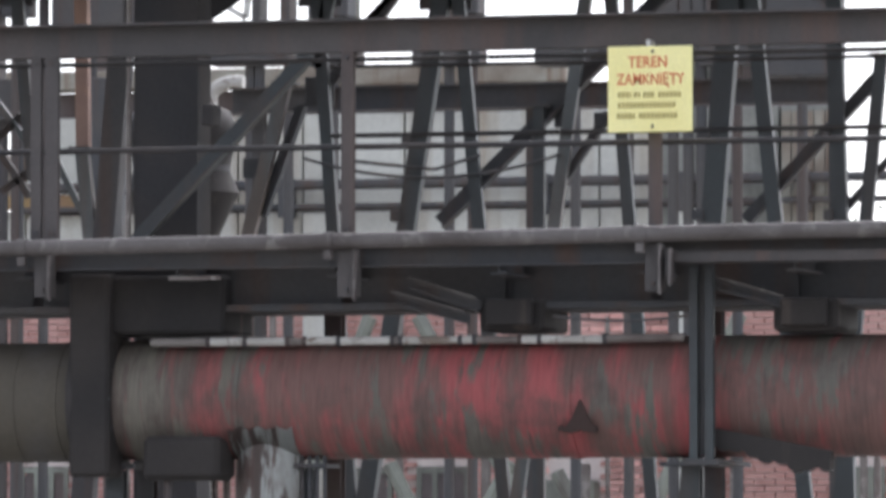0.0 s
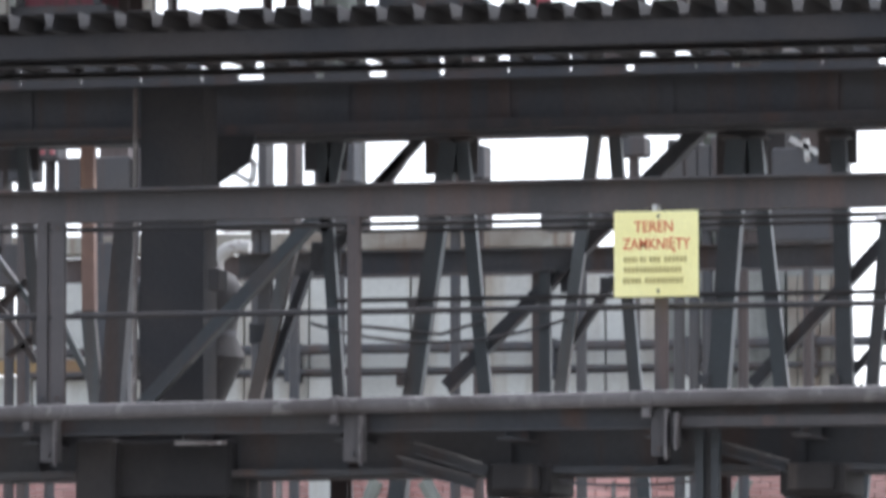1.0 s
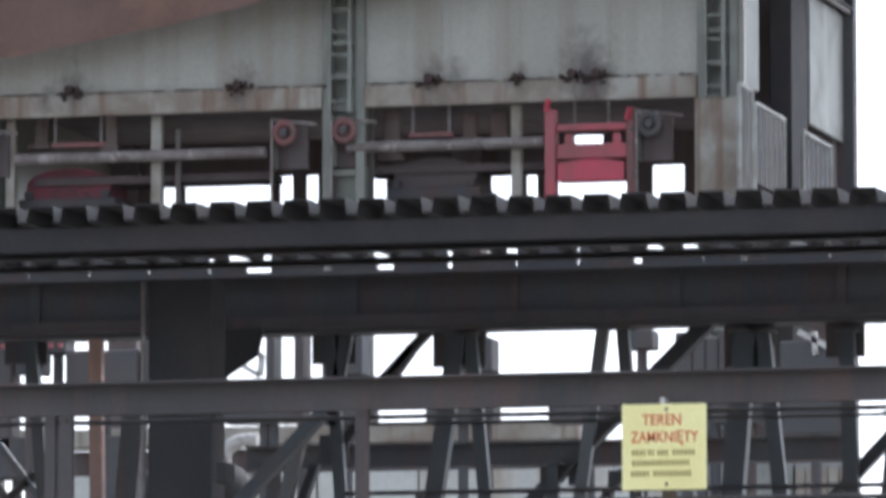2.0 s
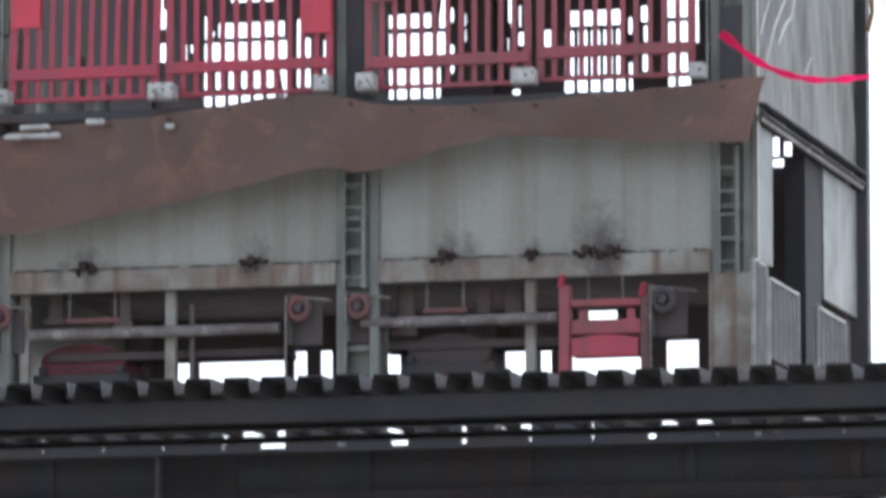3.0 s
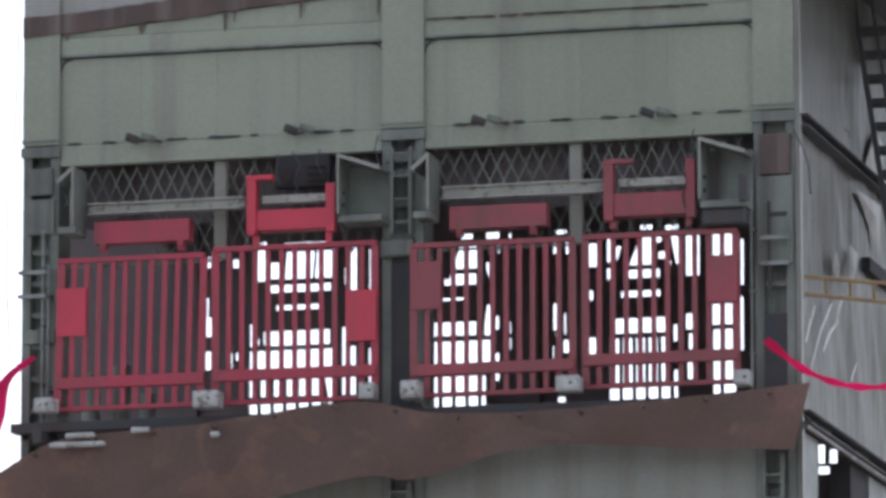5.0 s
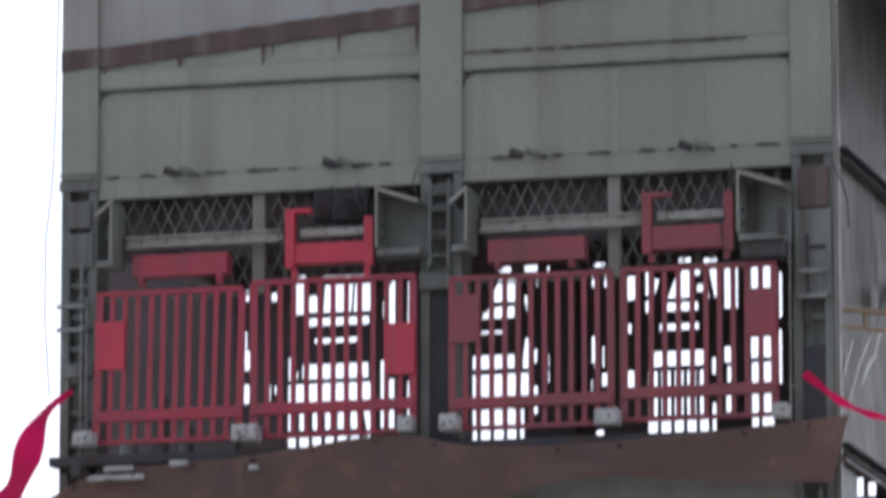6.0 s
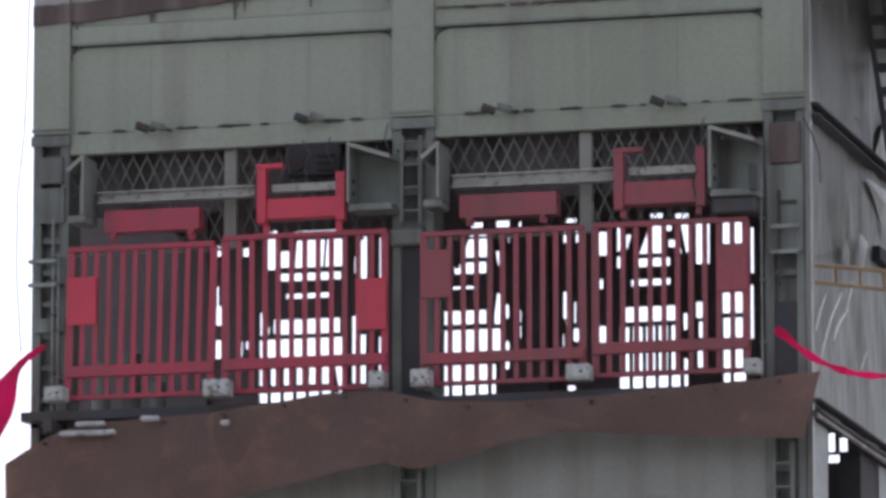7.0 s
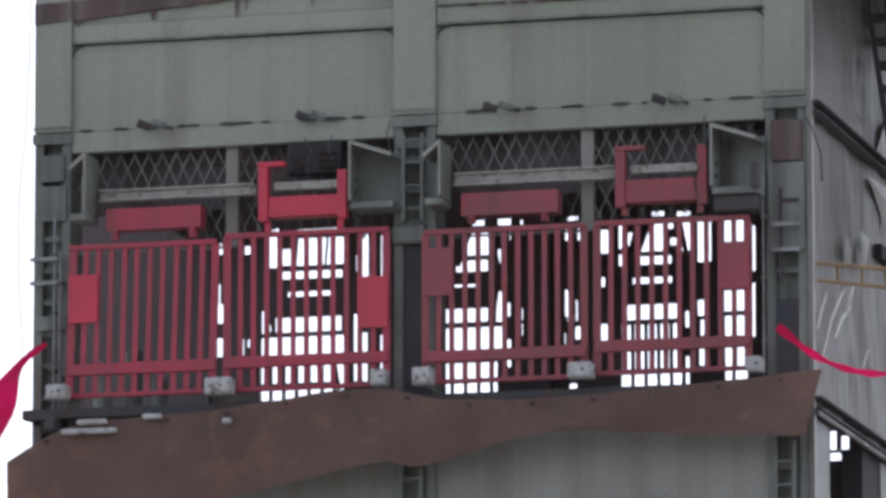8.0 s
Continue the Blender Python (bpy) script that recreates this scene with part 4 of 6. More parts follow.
# the red lifting machine
a, b = -20.241, -19.068
lm = thing("lifting_machine", ((a + b) / 2, 84, ZL0), "bright red lifting machine with two uprights and a curved panel", "machine")
for q0, q1, mat in ((a, a + 0.14, M_REDOLD), (b - 0.11, b, M_DULL)):
    part("upright", boxes((q0, q1, 83.9, 84.1, ZLF, 12.211)), mat, lm, bevel=0.01)
part("cross_bar", boxes((a + 0.144, b - 0.114, 83.93, 84.05, 11.93, 12.02)), M_REDOLD, lm, bevel=0.01)
part("cross_bar", boxes((a + 0.144, b - 0.114, 83.95, 84.05, 11.576, 11.764)), M_REDOLD, lm, bevel=0.01)
for q in (a + 0.25, b - 0.3):
    part("stiffener", boxes((q, q + 0.1, 83.97, 84.03, 11.764, 11.894)), M_REDOLD, lm)
bm = bmesh.new()
zc0, zc1 = 11.288, 11.562
prof = [(a + 0.17 + (b - a - 0.31) * i / 12, zc1 - 0.05 * (1 - math.sin(math.pi * i / 12))) for i in range(13)]
sheet(bm, prof, [(x, zc0) for x, _ in prof], 83.9, 84.2)
part("curved_panel", bm, M_RED, lm)
for q, zz in ((a + 0.02, 12.285), (b - 0.1, 12.143)):
    part("horn", bars(flat(0.06, 0.05), ((q, 83.9, zz - 0.1), (q + 0.05, 83.85, zz + 0.05))), M_RED, lm)
# grime mounds and fittings on the sill
for q, s in [(-26.545, 1.0), (-24.28, 1.0), (-21.738, 1.1), (-20.607, 0.5), (-19.867, 1.0), (-19.55, 1.0)]:
    bb = thing("bearing_block", (q, 83.93, ZSILL1 - 0.05), "rust-caked bearing block on the sill beam", "bearing", "bearing blocks")
    lump = random.Random(int(-q * 100))
    bm = bmesh.new()
    for k in range(9):
        u, h = lump.uniform(-0.17, 0.17) * s, lump.uniform(0.02, 0.06)
        w = lump.uniform(0.02, 0.06)
        bmesh.ops.create_icosphere(bm, subdivisions=1, radius=1.0, matrix=Matrix.Translation((q + u, 83.96, ZSILL1 + lump.uniform(-0.07, 0.05))) @ Matrix.Diagonal((w, 0.06, h * 0.7, 1)))
    part("caked_body", bm, M_CRUST, bb)
    part("cap", bars(disc(0.06 * s, 9), ((q - 0.03, 83.9, ZSILL1 + 0.06), (q - 0.03, 84.05, ZSILL1 + 0.06))), M_CRUST, bb)
    part("bolt", boxes((q + 0.07 * s, q + 0.11 * s, 83.9, 83.93, ZSILL1 + 0.03, ZSILL1 + 0.1)), M_CRUST, bb, bevel=0.008)
# corner column cover of the lower storey
part("foot_cover", boxes((XR0 - 0.02, XR1 + 0.01, 83.94, 83.99, ZLF - 0.1, 12.305)), M_SILL, tower, "rust-streaked cover plate")

# ---------------------------------------------------------------- side wall of the tower
SX = -17.713
side = thing("side_wall", (SX, 88, 0), "weathered pale sheet cladding on the tower's side", "wall", kind="structure")
ZB = 14.397
ZB2 = 18.117
YF = 90.737


def corrugated(y0, y1, z0, z1, mat):
    """A thin sheet with shallow ribs, dented and buckled."""
    bm = bmesh.new()
    ny, nz = 14, max(4, int((z1 - z0) / 0.16))
    g = []
    for i in range(ny + 1):
        y = y0 + (y1 - y0) * i / ny
        col = []
        for k in range(nz + 1):
            z = z0 + (z1 - z0) * k / nz
            d = 0.07 * noise.noise((0.3, y * 0.9, z * 0.45)) + 0.04 * noise.noise((4.1, y * 2.1 + z * 0.8, z * 0.7)) + 0.004 * math.cos(y * 21)
            col.append(bm.verts.new((SX + d, y, z)))
        g.append(col)
    for p, q in zip(g, g[1:]):
        for k in range(nz):
            bm.faces.new((p[k], q[k], q[k + 1], p[k + 1]))
    bmesh.ops.solidify(bm, geom=bm.faces[:], thickness=0.012)
    return part("cladding_sheet", bm, mat, side, smooth=True)


WY0, WY1, WZ1 = 87.966, 90.1, 17.10
y = 84.05
for k in range(8):
    y2 = 84.05 + (YF - 84.05) * (k + 1) / 8
    corrugated(y, y2 + 0.01, ZB, ZB2, M_SIDE)
    corrugated(y, y2 + 0.01, ZB2 + 0.18, TOP, M_SIDE)
    y = y2
part("rail_beam", bars(u_prof(0.16, 0.17, 0.02), ((SX + 0.07, 84.0, ZB - 0.01), (SX + 0.07, YF, ZB - 0.01))), M_DARK, side, "dark edge beam")
part("rail_beam", bars(flat(0.05, 0.05), ((SX + 0.08, 84.0, ZB - 0.13), (SX + 0.08, YF, ZB - 0.13))), M_PIPE, side)
part("rail_beam", bars(u_prof(0.16, 0.16, 0.02), ((SX + 0.07, 84.0, ZB2 + 0.09), (SX + 0.07, YF, ZB2 + 0.09))), M_DARK, side, "dark edge beam")
part("corner_angle", bars(l_prof(0.07, 0.1), ((SX + 0.05, 83.962, 0), (SX + 0.05, 83.962, TOP)), up=(0, 1, 0)), M_SIDE, side, "bright corner angle")
part("end_column", boxes((SX - 0.3, SX + 0.14, YF, YF + 0.25, 0, TOP)), M_DARK, side)
part("hatch_canopy", boxes((SX - 0.02, SX + 0.11, WY0 + 0.15, WY1 + 0.3, WZ1 - 0.17, WZ1 + 0.02)), M_SOOT, side, "soot-black canopy over the hatch", bevel=0.01)



def glint_plate(corners, bow):
    """A pale plate painted as a reflection; it stands off the wall, bowed in its middle."""
    bm = bmesh.new()
    mid = [sum(c[i] for c in corners) / len(corners) for i in (0, 1)]
    rim = [bm.verts.new((SX + 0.075, y, z)) for y, z in corners]
    hub = bm.verts.new((SX + 0.075 + bow, mid[0], mid[1]))
    for p, q in zip(rim, rim[1:] + rim[:1]):
        bm.faces.new((p, q, hub))
    bmesh.ops.solidify(bm, geom=bm.faces[:], thickness=0.006)
    part("loose_flap", bm, M_GLINT, side, "pale plate standing for a reflection on the buckled sheet")


# pale colour that carries the side wall's reflections and glints
M_GLINT = surface("painted_glint", (0.50, 0.49, 0.43), (0.38, 0.36, 0.31), 0.4, 0.1, 5, 1.4, 4.0, 0.1, (0.28, 0.25, 0.2), drip=(0.5, 0.75))
glint_plate([(87.41, 17.91), (89.07, 17.98), (88.9, 17.26)], 0.05)
glint_plate([(86.03, 16.87), (86.25, 16.7), (86.19, 16.46), (85.85, 16.6)], 0.03)
glint_plate([(88.73, 18.95), (89.3, 18.85), (89.27, 18.32), (87.97, 18.3)], 0.06)
glint_plate([(86.92, 17.09), (87.5, 17.05), (87.2, 16.7), (86.8, 16.4)], 0.03)
# pale strips that run askew over the sheets, painted as glints
for run in [((84.69, 15.9), (84.4, 15.66), (84.1, 15.36)), ((85.73, 16.1), (85.02, 15.63), (84.55, 15.2), (84.32, 14.95)), ((86.17, 15.95), (85.6, 15.7), (85.19, 15.4)), ((87.3, 15.55), (86.94, 15.27)), ((86.5, 16.35), (86.2, 16.1), (85.9, 15.8))]:
    bm = bmesh.new()
    wide = 0.045
    for (ya, za), (yb, zb) in zip(run, run[1:]):
        sweep(bm, flat(0.012, wide), (SX + 0.07, ya, za), (SX + 0.07, yb, zb))
    part("bright_crease", bm, M_GLINT, side, "pale strip standing for a glint on the sheet")
# lower part of the side: pale panels beside a dark doorway
part("pale_panel", boxes((SX - 0.05, SX, 84.15, 85.118, 12.502, ZB - 0.16)), M_SHEET, side, bevel=0.01)
part("pale_panel", boxes((SX - 0.05, SX, 88.423, YF - 0.02, 12.482, ZB - 0.16)), M_SHEET, side, bevel=0.01)
for a, b, c, d in [(-19.323, -18.18, 8.375, 14.643), (-19.323, -18.936, 14.656, 15.391), (-18.841, -18.778, 14.793, 15.379), (-18.668, -18.18, 14.779, 15.365), (-18.534, -18.18, 14.629, 14.777), (-18.936, -18.534, 14.752, 14.791), (-18.936, -18.841, 15.054, 15.382), (-18.778, -18.668, 14.985, 15.376)]:
    part("rear_screen", boxes((a, b, 91.0, 91.05, c, d)), M_INNER, side, "dark rear screen with small panes left open")
part("door_jamb", boxes((SX - 0.3, SX - 0.02, 87.294, 88.346, 5, ZB - 0.16)), M_SOOT, side)
# guard panels on the side gallery
ZGAL = 11.067 - 0.55
for a, b, c, d in [(82.417, 84.229, 11.041, 12.024), (85.455, 87.245, 11.292, 12.015), (81.505, 82.281, 10.888, 12.151)]:
    gp = thing("guard_panel", (SX + 0.5, (a + b) / 2, c), "grey mesh guard panel with a bright tubular edge", "guard panel", "gallery guards")
    part("infill", boxes((SX + 0.49, SX + 0.5, a, b, c, d)), M_DARK, gp)
    for yy in (a, b):
        part("upright", bars(disc(0.03, 8), ((SX + 0.5, yy, ZGAL), (SX + 0.5, yy, d)), up=(0, 1, 0)), M_MESH, gp)
    part("rail", bars(disc(0.03, 8), ((SX + 0.5, a, d), (SX + 0.5, b, d))), M_MESH, gp)
    for k in range(1, 6):
        yy = a + (b - a) * k / 6
        part("wire", bars(flat(0.012, 0.012), ((SX + 0.515, yy, c), (SX + 0.515, yy, d)), up=(0, 1, 0)), M_MESH, gp)
part("gallery_floor", boxes((SX + 0.03, SX + 0.7, 81.6, YF + 0.5, ZGAL - 0.15, ZGAL)), M_DARK, side)
# ochre double arm that reaches out past the side wall
ra = [((-17.798, 84.4, 16.257), (-16.248, 86.5, 16.372)), ((-17.785, 84.4, 16.037), (-16.252, 86.5, 16.104))]
hr = thing("ochre_handrail", ra[0][0], "ochre-painted double handrail reaching past the side wall", "handrail")
for a, b in ra:
    part("rail", bars(disc(0.026, 8), (a, b)), M_YELLOW, hr)
for k in range(7):
    u = 0.02 + 0.16 * k
    part("stay", bars(disc(0.02, 8), (Vector(ra[0][0]).lerp(Vector(ra[0][1]), u), Vector(ra[1][0]).lerp(Vector(ra[1][1]), u))), M_YELLOW, hr)

# dark open stair on the side: it climbs towards the wall
st = thing("steel_stair", (-17.2, 88.0, 16.9), "dark open steel stair on the tower's side", "stair")
for k in range(11):
    zz = 16.84 + 0.325 * k
    xl = -17.19 - 0.047 * k
    part("tread", boxes((xl, xl + 0.62, 87.75, 88.05, zz, zz + 0.075)), M_DARK, st)
for dx, w in ((0.0, 0.07), (0.24, 0.045), (0.62, 0.06)):
    part("stringer", bars(flat(w, 0.05), ((-17.17 + dx, 87.74, 16.7), (-17.17 - 0.555 + dx, 87.74, 20.59)), up=(0, 1, 0)), M_DARK, st)
part("landing", boxes((SX + 0.06, SX + 2.6, 84.824, 93.0, 20.592, 20.592 + 0.25)), M_DARK, st)
part("landing_post", boxes((SX + 2.4, SX + 2.52, 91.5, 91.62, 0, 20.592)), M_DARK, st)
part("edge_beam", boxes((SX + 0.06, SX + 2.6, 84.77, 84.82, 20.56, 20.87)), M_RUSTBAND, st, "rust-brown landing edge")


# ---------------------------------------------------------------- red warning ribbons and loose cables
M_RIBBON = surface("red_ribbon", (0.90, 0.04, 0.20), (0.82, 0.03, 0.16), 0.35, 0, 20, 2)
# thin plastic film lets daylight through
rn = M_RIBBON.node_tree
film_through = rn.nodes.new("ShaderNodeBsdfTranslucent")
film_through.inputs["Color"].default_value = (0.95, 0.03, 0.25, 1)
film_mix = rn.nodes.new("ShaderNodeMixShader")
film_mix.inputs["Fac"].default_value = 0.6
rn.links.new(rn.nodes["Principled BSDF"].outputs[0], film_mix.inputs[1])
rn.links.new(film_through.outputs[0], film_mix.inputs[2])
rn.links.new(film_mix.outputs[0], rn.nodes["Material Output"].inputs["Surface"])


def ribbon(pts, widths, label):
    bm = bmesh.new()
    n = len(pts)
    tv, bv = [], []
    for i, ((x, y, z), w) in enumerate(zip(pts, widths)):
        tw = 0.35 * math.sin(i * 0.5)
        p, q = Vector(pts[max(i - 1, 0)]), Vector(pts[min(i + 1, n - 1)])
        d = (q - p).normalized()
        nx, nz = -d.z * w / 2, d.x * w / 2
        tv.append(bm.verts.new((x + nx, y + w * tw, z + nz)))
        bv.append(bm.verts.new((x - nx, y - w * tw, z - nz)))
    for i in range(n - 1):
        bm.faces.new((tv[i], bv[i], bv[i + 1], tv[i + 1]))
    bmesh.ops.solidify(bm, geom=bm.faces[:], thickness=0.008)
    return solo("warning_ribbon", bm, M_RIBBON, label, "ribbon", "warning ribbons", smooth=True)


def curve_pts(ctrl, n):
    xz = smooth_line([(p[0], p[2]) for p in ctrl], n)
    y0, y1 = ctrl[0][1], ctrl[-1][1]
    return [(x, y0 + (y1 - y0) * i / n, z) for i, (x, z) in enumerate(xz)]


cp = curve_pts([(-18.032, 83.5, 15.302), (-17.858, 83.5, 15.151), (-17.627, 83.5, 14.961), (-17.353, 83.5, 14.806), (-17.064, 83.5, 14.701), (-16.704, 83.5, 14.644), (-16.127, 83.5, 14.671)], 40)
ribbon(cp, [0.10 - 0.025 * min(1, i / 12) + 0.02 * math.sin(i * 0.8) for i in range(41)], "taut red plastic warning ribbon tied to the corner column")
cp = curve_pts([(-28.983, 83.5, 13.71), (-28.677, 83.5, 13.98), (-28.465, 83.5, 14.32), (-28.263, 83.5, 14.905), (-28.073, 83.5, 15.231), (-27.736, 83.5, 15.478)], 40)
ribbon(cp, [0.34 if i < 20 else 0.34 - 0.26 * min(1, (i - 20) / 12) for i in range(41)], "slack red plastic warning ribbon tied to the outer column")
bm = bmesh.new()
tube(bm, [tuple(v) for v in [(-28.059, 83.72, 24.995), (-28.048, 83.72, 21.009), (-28.077, 83.72, 19.343), (-28.113, 83.72, 18.326), (-28.198, 83.72, 17.541), (-28.202, 83.72, 16.492), (-28.128, 83.72, 15.444)]], 0.008, 6)
solo("loose_wire", bm, M_DARK, "thin loose wire hanging beside the tower", "wire")
bm = bmesh.new()
tube(bm, [(-16.543, 86.5, 20.592)] + [tuple(v) for v in [(-16.512, 86.5, 19.086), (-16.559, 86.5, 17.29), (-16.667, 86.5, 16.921), (-16.709, 86.5, 16.475), (-16.661, 86.5, 15.989), (-16.723, 86.5, 15.731)]], 0.035, 8)
solo("ochre_hose", bm, M_YELLOW, "ochre hose hanging beyond the tower's side", "hose", smooth=True)
bm = bmesh.new()
tube(bm, [tuple(v) for v in [(-17.679, 83.6, 18.01), (-17.557, 83.6, 17.785), (-17.479, 83.6, 17.527), (-17.46, 83.6, 17.162)]], 0.012, 6)
solo("loose_wire", bm, M_DARK, "short loose wire end at the corner column", "wire")

for pts in [[(-24.293, 83.62, 18.046), (-24.186, 83.62, 17.87), (-24.269, 83.62, 17.695), (-24.216, 83.62, 17.5)], [(-24.491, 83.62, 18.018), (-24.513, 83.62, 17.796), (-24.459, 83.62, 17.645)], [(-23.914, 83.62, 18.064), (-23.974, 83.62, 17.904), (-23.882, 83.62, 17.692)], [(-19.096, 83.62, 17.74), (-19.141, 83.62, 17.574), (-19.054, 83.62, 17.402), (-19.129, 83.62, 17.23), (-19.086, 83.62, 17.06)], [(-18.976, 83.62, 18.078), (-19.014, 83.62, 17.861), (-18.964, 83.62, 17.661)], [(-23.141, 83.62, 18.212), (-23.186, 83.62, 18.029), (-23.141, 83.62, 17.863)]]:
    bm = bmesh.new()
    fine = []
    for a, b in zip(pts, pts[1:]):
        fine += [tuple(Vector(a).lerp(Vector(b), u)) for u in (0.0, 0.35, 0.7)]
    tube(bm, fine + [pts[-1]], 0.009, 6)
    solo("hanging_wire", bm, M_DARK, "dark limp wire hanging over a gate", "wire", "hanging wires", smooth=True)

# winch housing hung under the head beam behind the lifting frame
wa, wb, wz = -24.62, -23.9, 17.64
wh = thing("winch_housing", ((wa + wb) / 2, 84, wz), "sooty brown winch housing hung under the edge beam", "winch")
part("casing", boxes((wa, wb, 83.97, 84.12, wz, ZHEAD0)), M_SOOT, wh, bevel=0.02)
for k in range(3):
    part("cooling_rib", boxes((wb - 0.28, wb - 0.05, 83.93, 83.968, wz + 0.07 + 0.09 * k, wz + 0.1 + 0.09 * k)), M_CRUST, wh)
part("drum_cap", bars(disc(0.09, 14), ((wa + 0.17, 83.92, wz + 0.15), (wa + 0.17, 83.968, wz + 0.15))), M_CRUST, wh, smooth=True)
# ---------------------------------------------------------------- annex building behind: pale upper wall, brick below
BX0, AX0, AX1 = -31.17, -25.681, -15.552
ZA = 5.442          # top of the brick
annex = thing("annex_building", (AX0 / 2 + AX1 / 2, 80, 0), "low works building with pale concrete top and brick base", "building")
part("brick_base", boxes((BX0, -14.069, 80.08, 80.5, 0, ZA)), M_MORTAR, annex, "mortar bed of the brick base")
PX = [-25.681, -24.696, -23.832, -22.973, -22.153, -21.55, -20.878, -19.963, -19.298, -18.461, -17.767, -17.062, -16.25, -15.552]
for a, b in zip(PX, PX[1:]):
    for z0, z1 in [(6.548, 7.369), (6.275, 6.446), (5.442, 6.18)]:
        part("wall_panel", boxes((a + 0.012, b - 0.012, 80.02, 80.3, z0, z1)), M_CONC if b < -17.7 else M_SHEET, annex, bevel=0.012)
part("ledge", boxes((AX0, -18.844, 79.8, 80.3, 7.697, 7.929)), M_SILL, annex, "pale ledge with rust stains", bevel=0.02)
# solid dark plate: the deep shade under the eaves put into colour
part("eaves_gap", boxes((AX0, AX1, 80.2, 80.4, 7.355, 7.683)), M_INNER, annex, "dark plate painted as the shaded gap under the ledge")
part("wall_core", boxes((AX0, AX1, 80.31, 80.45, ZA, 7.369)), M_INNER, annex)
for zc, h in [(6.494, 0.123), (6.227, 0.075)]:
    part("pipe_rail", bars(disc(h / 2, 10), ((AX0, 79.7, zc), (AX1 + 1, 79.7, zc))), M_DARK, annex, "dark pipe along the wall")
part("rear_block", boxes((AX0 + 1.5, AX1 - 1.2, 80.5, 82.5, 0, 7.697)), M_INNER, annex)
for q in [-22.29, -19.062, -17.334, -15.896]:
    part("pipe_bracket", boxes((q - 0.06, q + 0.06, 79.6, 80.0, 6.102, 6.578)), M_DARK, annex)
for a, b in [(-22.083, -21.722), (-17.474, -17.019)]:
    part("pilaster", boxes((a, b, 79.75, 80.015, 0, 6.155)), M_CONC, annex, "pale blue-grey pilaster", bevel=0.02)
# lower flank of the building beyond the pale wall
part("wall_panel", boxes((BX0, AX0 - 0.012, 80.02, 80.3, 5.5, 6.234)), M_CONC, annex, bevel=0.012)
part("wall_panel", boxes((BX0, AX0 - 0.012, 80.02, 80.3, 6.444, 6.923)), M_SILL, annex, "brown-stained wall panel", bevel=0.012)
# the same painted eaves shade along the lower flank
part("eaves_gap", boxes((BX0, AX0 - 0.012, 80.2, 80.4, 7.368, 7.729)), M_INNER, annex)
part("crane_rail", boxes((BX0, -24.311, 79.75, 79.95, 6.25, 6.416)), M_YELLOW, annex, "ochre-stained runway beam")
part("ledge", boxes((BX0, AX0 - 0.01, 79.8, 80.3, 7.733, 7.941)), M_SILL, annex, "pale ledge with rust stains", bevel=0.02)
QX = [-16.216, -16.093, -15.956, -15.819, -15.682, -15.546]
for a, b in zip(QX, QX[1:]):
    part("plank", boxes((a + 0.008, b - 0.008, 79.93, 79.97, 5.387, 7.299)), M_SILL, annex)
# windows in the brick base
for a, b, z0, z1 in [(-21.649, -21.054, 1.972, 3.077), (-20.688, -20.096, 1.971, 3.086), (-15.429, -15.019, 1.965, 3.063), (-25.71, -25.144, 1.976, 3.108)]:
    wd = part("window", boxes((a, b, 80.02, 80.05, z0, z1)), M_INNER, annex, "grimy steel-framed window")
    for k in range(4):
        q = a + (b - a) * k / 3
        part("glazing_bar", boxes((q - 0.03, q + 0.03, 79.98, 80.015, z0, z1)), M_COL, wd)
    for k in range(4):
        zz = z1 - 0.05 - k * 0.4
        part("glazing_bar", boxes((a, b, 79.985, 80.012, zz - 0.03, zz + 0.03)), M_COL, wd)
for q, w, z1 in [(-19.679, 0.111, 4.852), (-18.505, 0.151, 3.1), (-20.722, 0.084, 4.896), (-22.291, 0.071, 4.912), (-15.337, 0.101, 3.218), (-15.101, 0.081, 3.217), (-14.933, 0.074, 3.216), (-24.744, 0.142, 3.129), (-23.875, 0.071, 3.125), (-18.162, 0.042, 4.837), (-16.658, 0.068, 4.822), (-21.14, 0.083, 4.867)]:
    solo("stand_pipe", boxes((q, q + w, 79.0, 79.1, 0, z1)), M_PIPE, "weathered grey standpipe before the brick wall", "pipe", "standpipes", bevel=0.02)
for a, b in [((-19.177, 78.5, 3.108), (-19.487, 78.5, 2.563)), ((-18.63, 78.5, 2.992), (-18.391, 78.5, 2.559)), ((-20.313, 78.5, 4.839), (-20.161, 78.5, 4.57)), ((-16.419, 78.5, 4.834), (-16.555, 78.5, 4.537)), ((-20.902, 78.5, 4.845), (-21.006, 78.5, 4.578)), ((-20.659, 78.5, 3.101), (-20.382, 78.5, 2.565))]:
    foot = Vector(a).lerp(Vector(b), a[2] / (a[2] - b[2]))
    solo("raking_pipe", bars(disc(0.09, 8), (a, foot)), M_COL, "grey raking pipe before the brick wall", "pipe", "raking pipes")
part("boiler_block", boxes((-19.053, -18.447, 79.6, 80.0, 0, 2.917)), M_COL, annex, bevel=0.03)

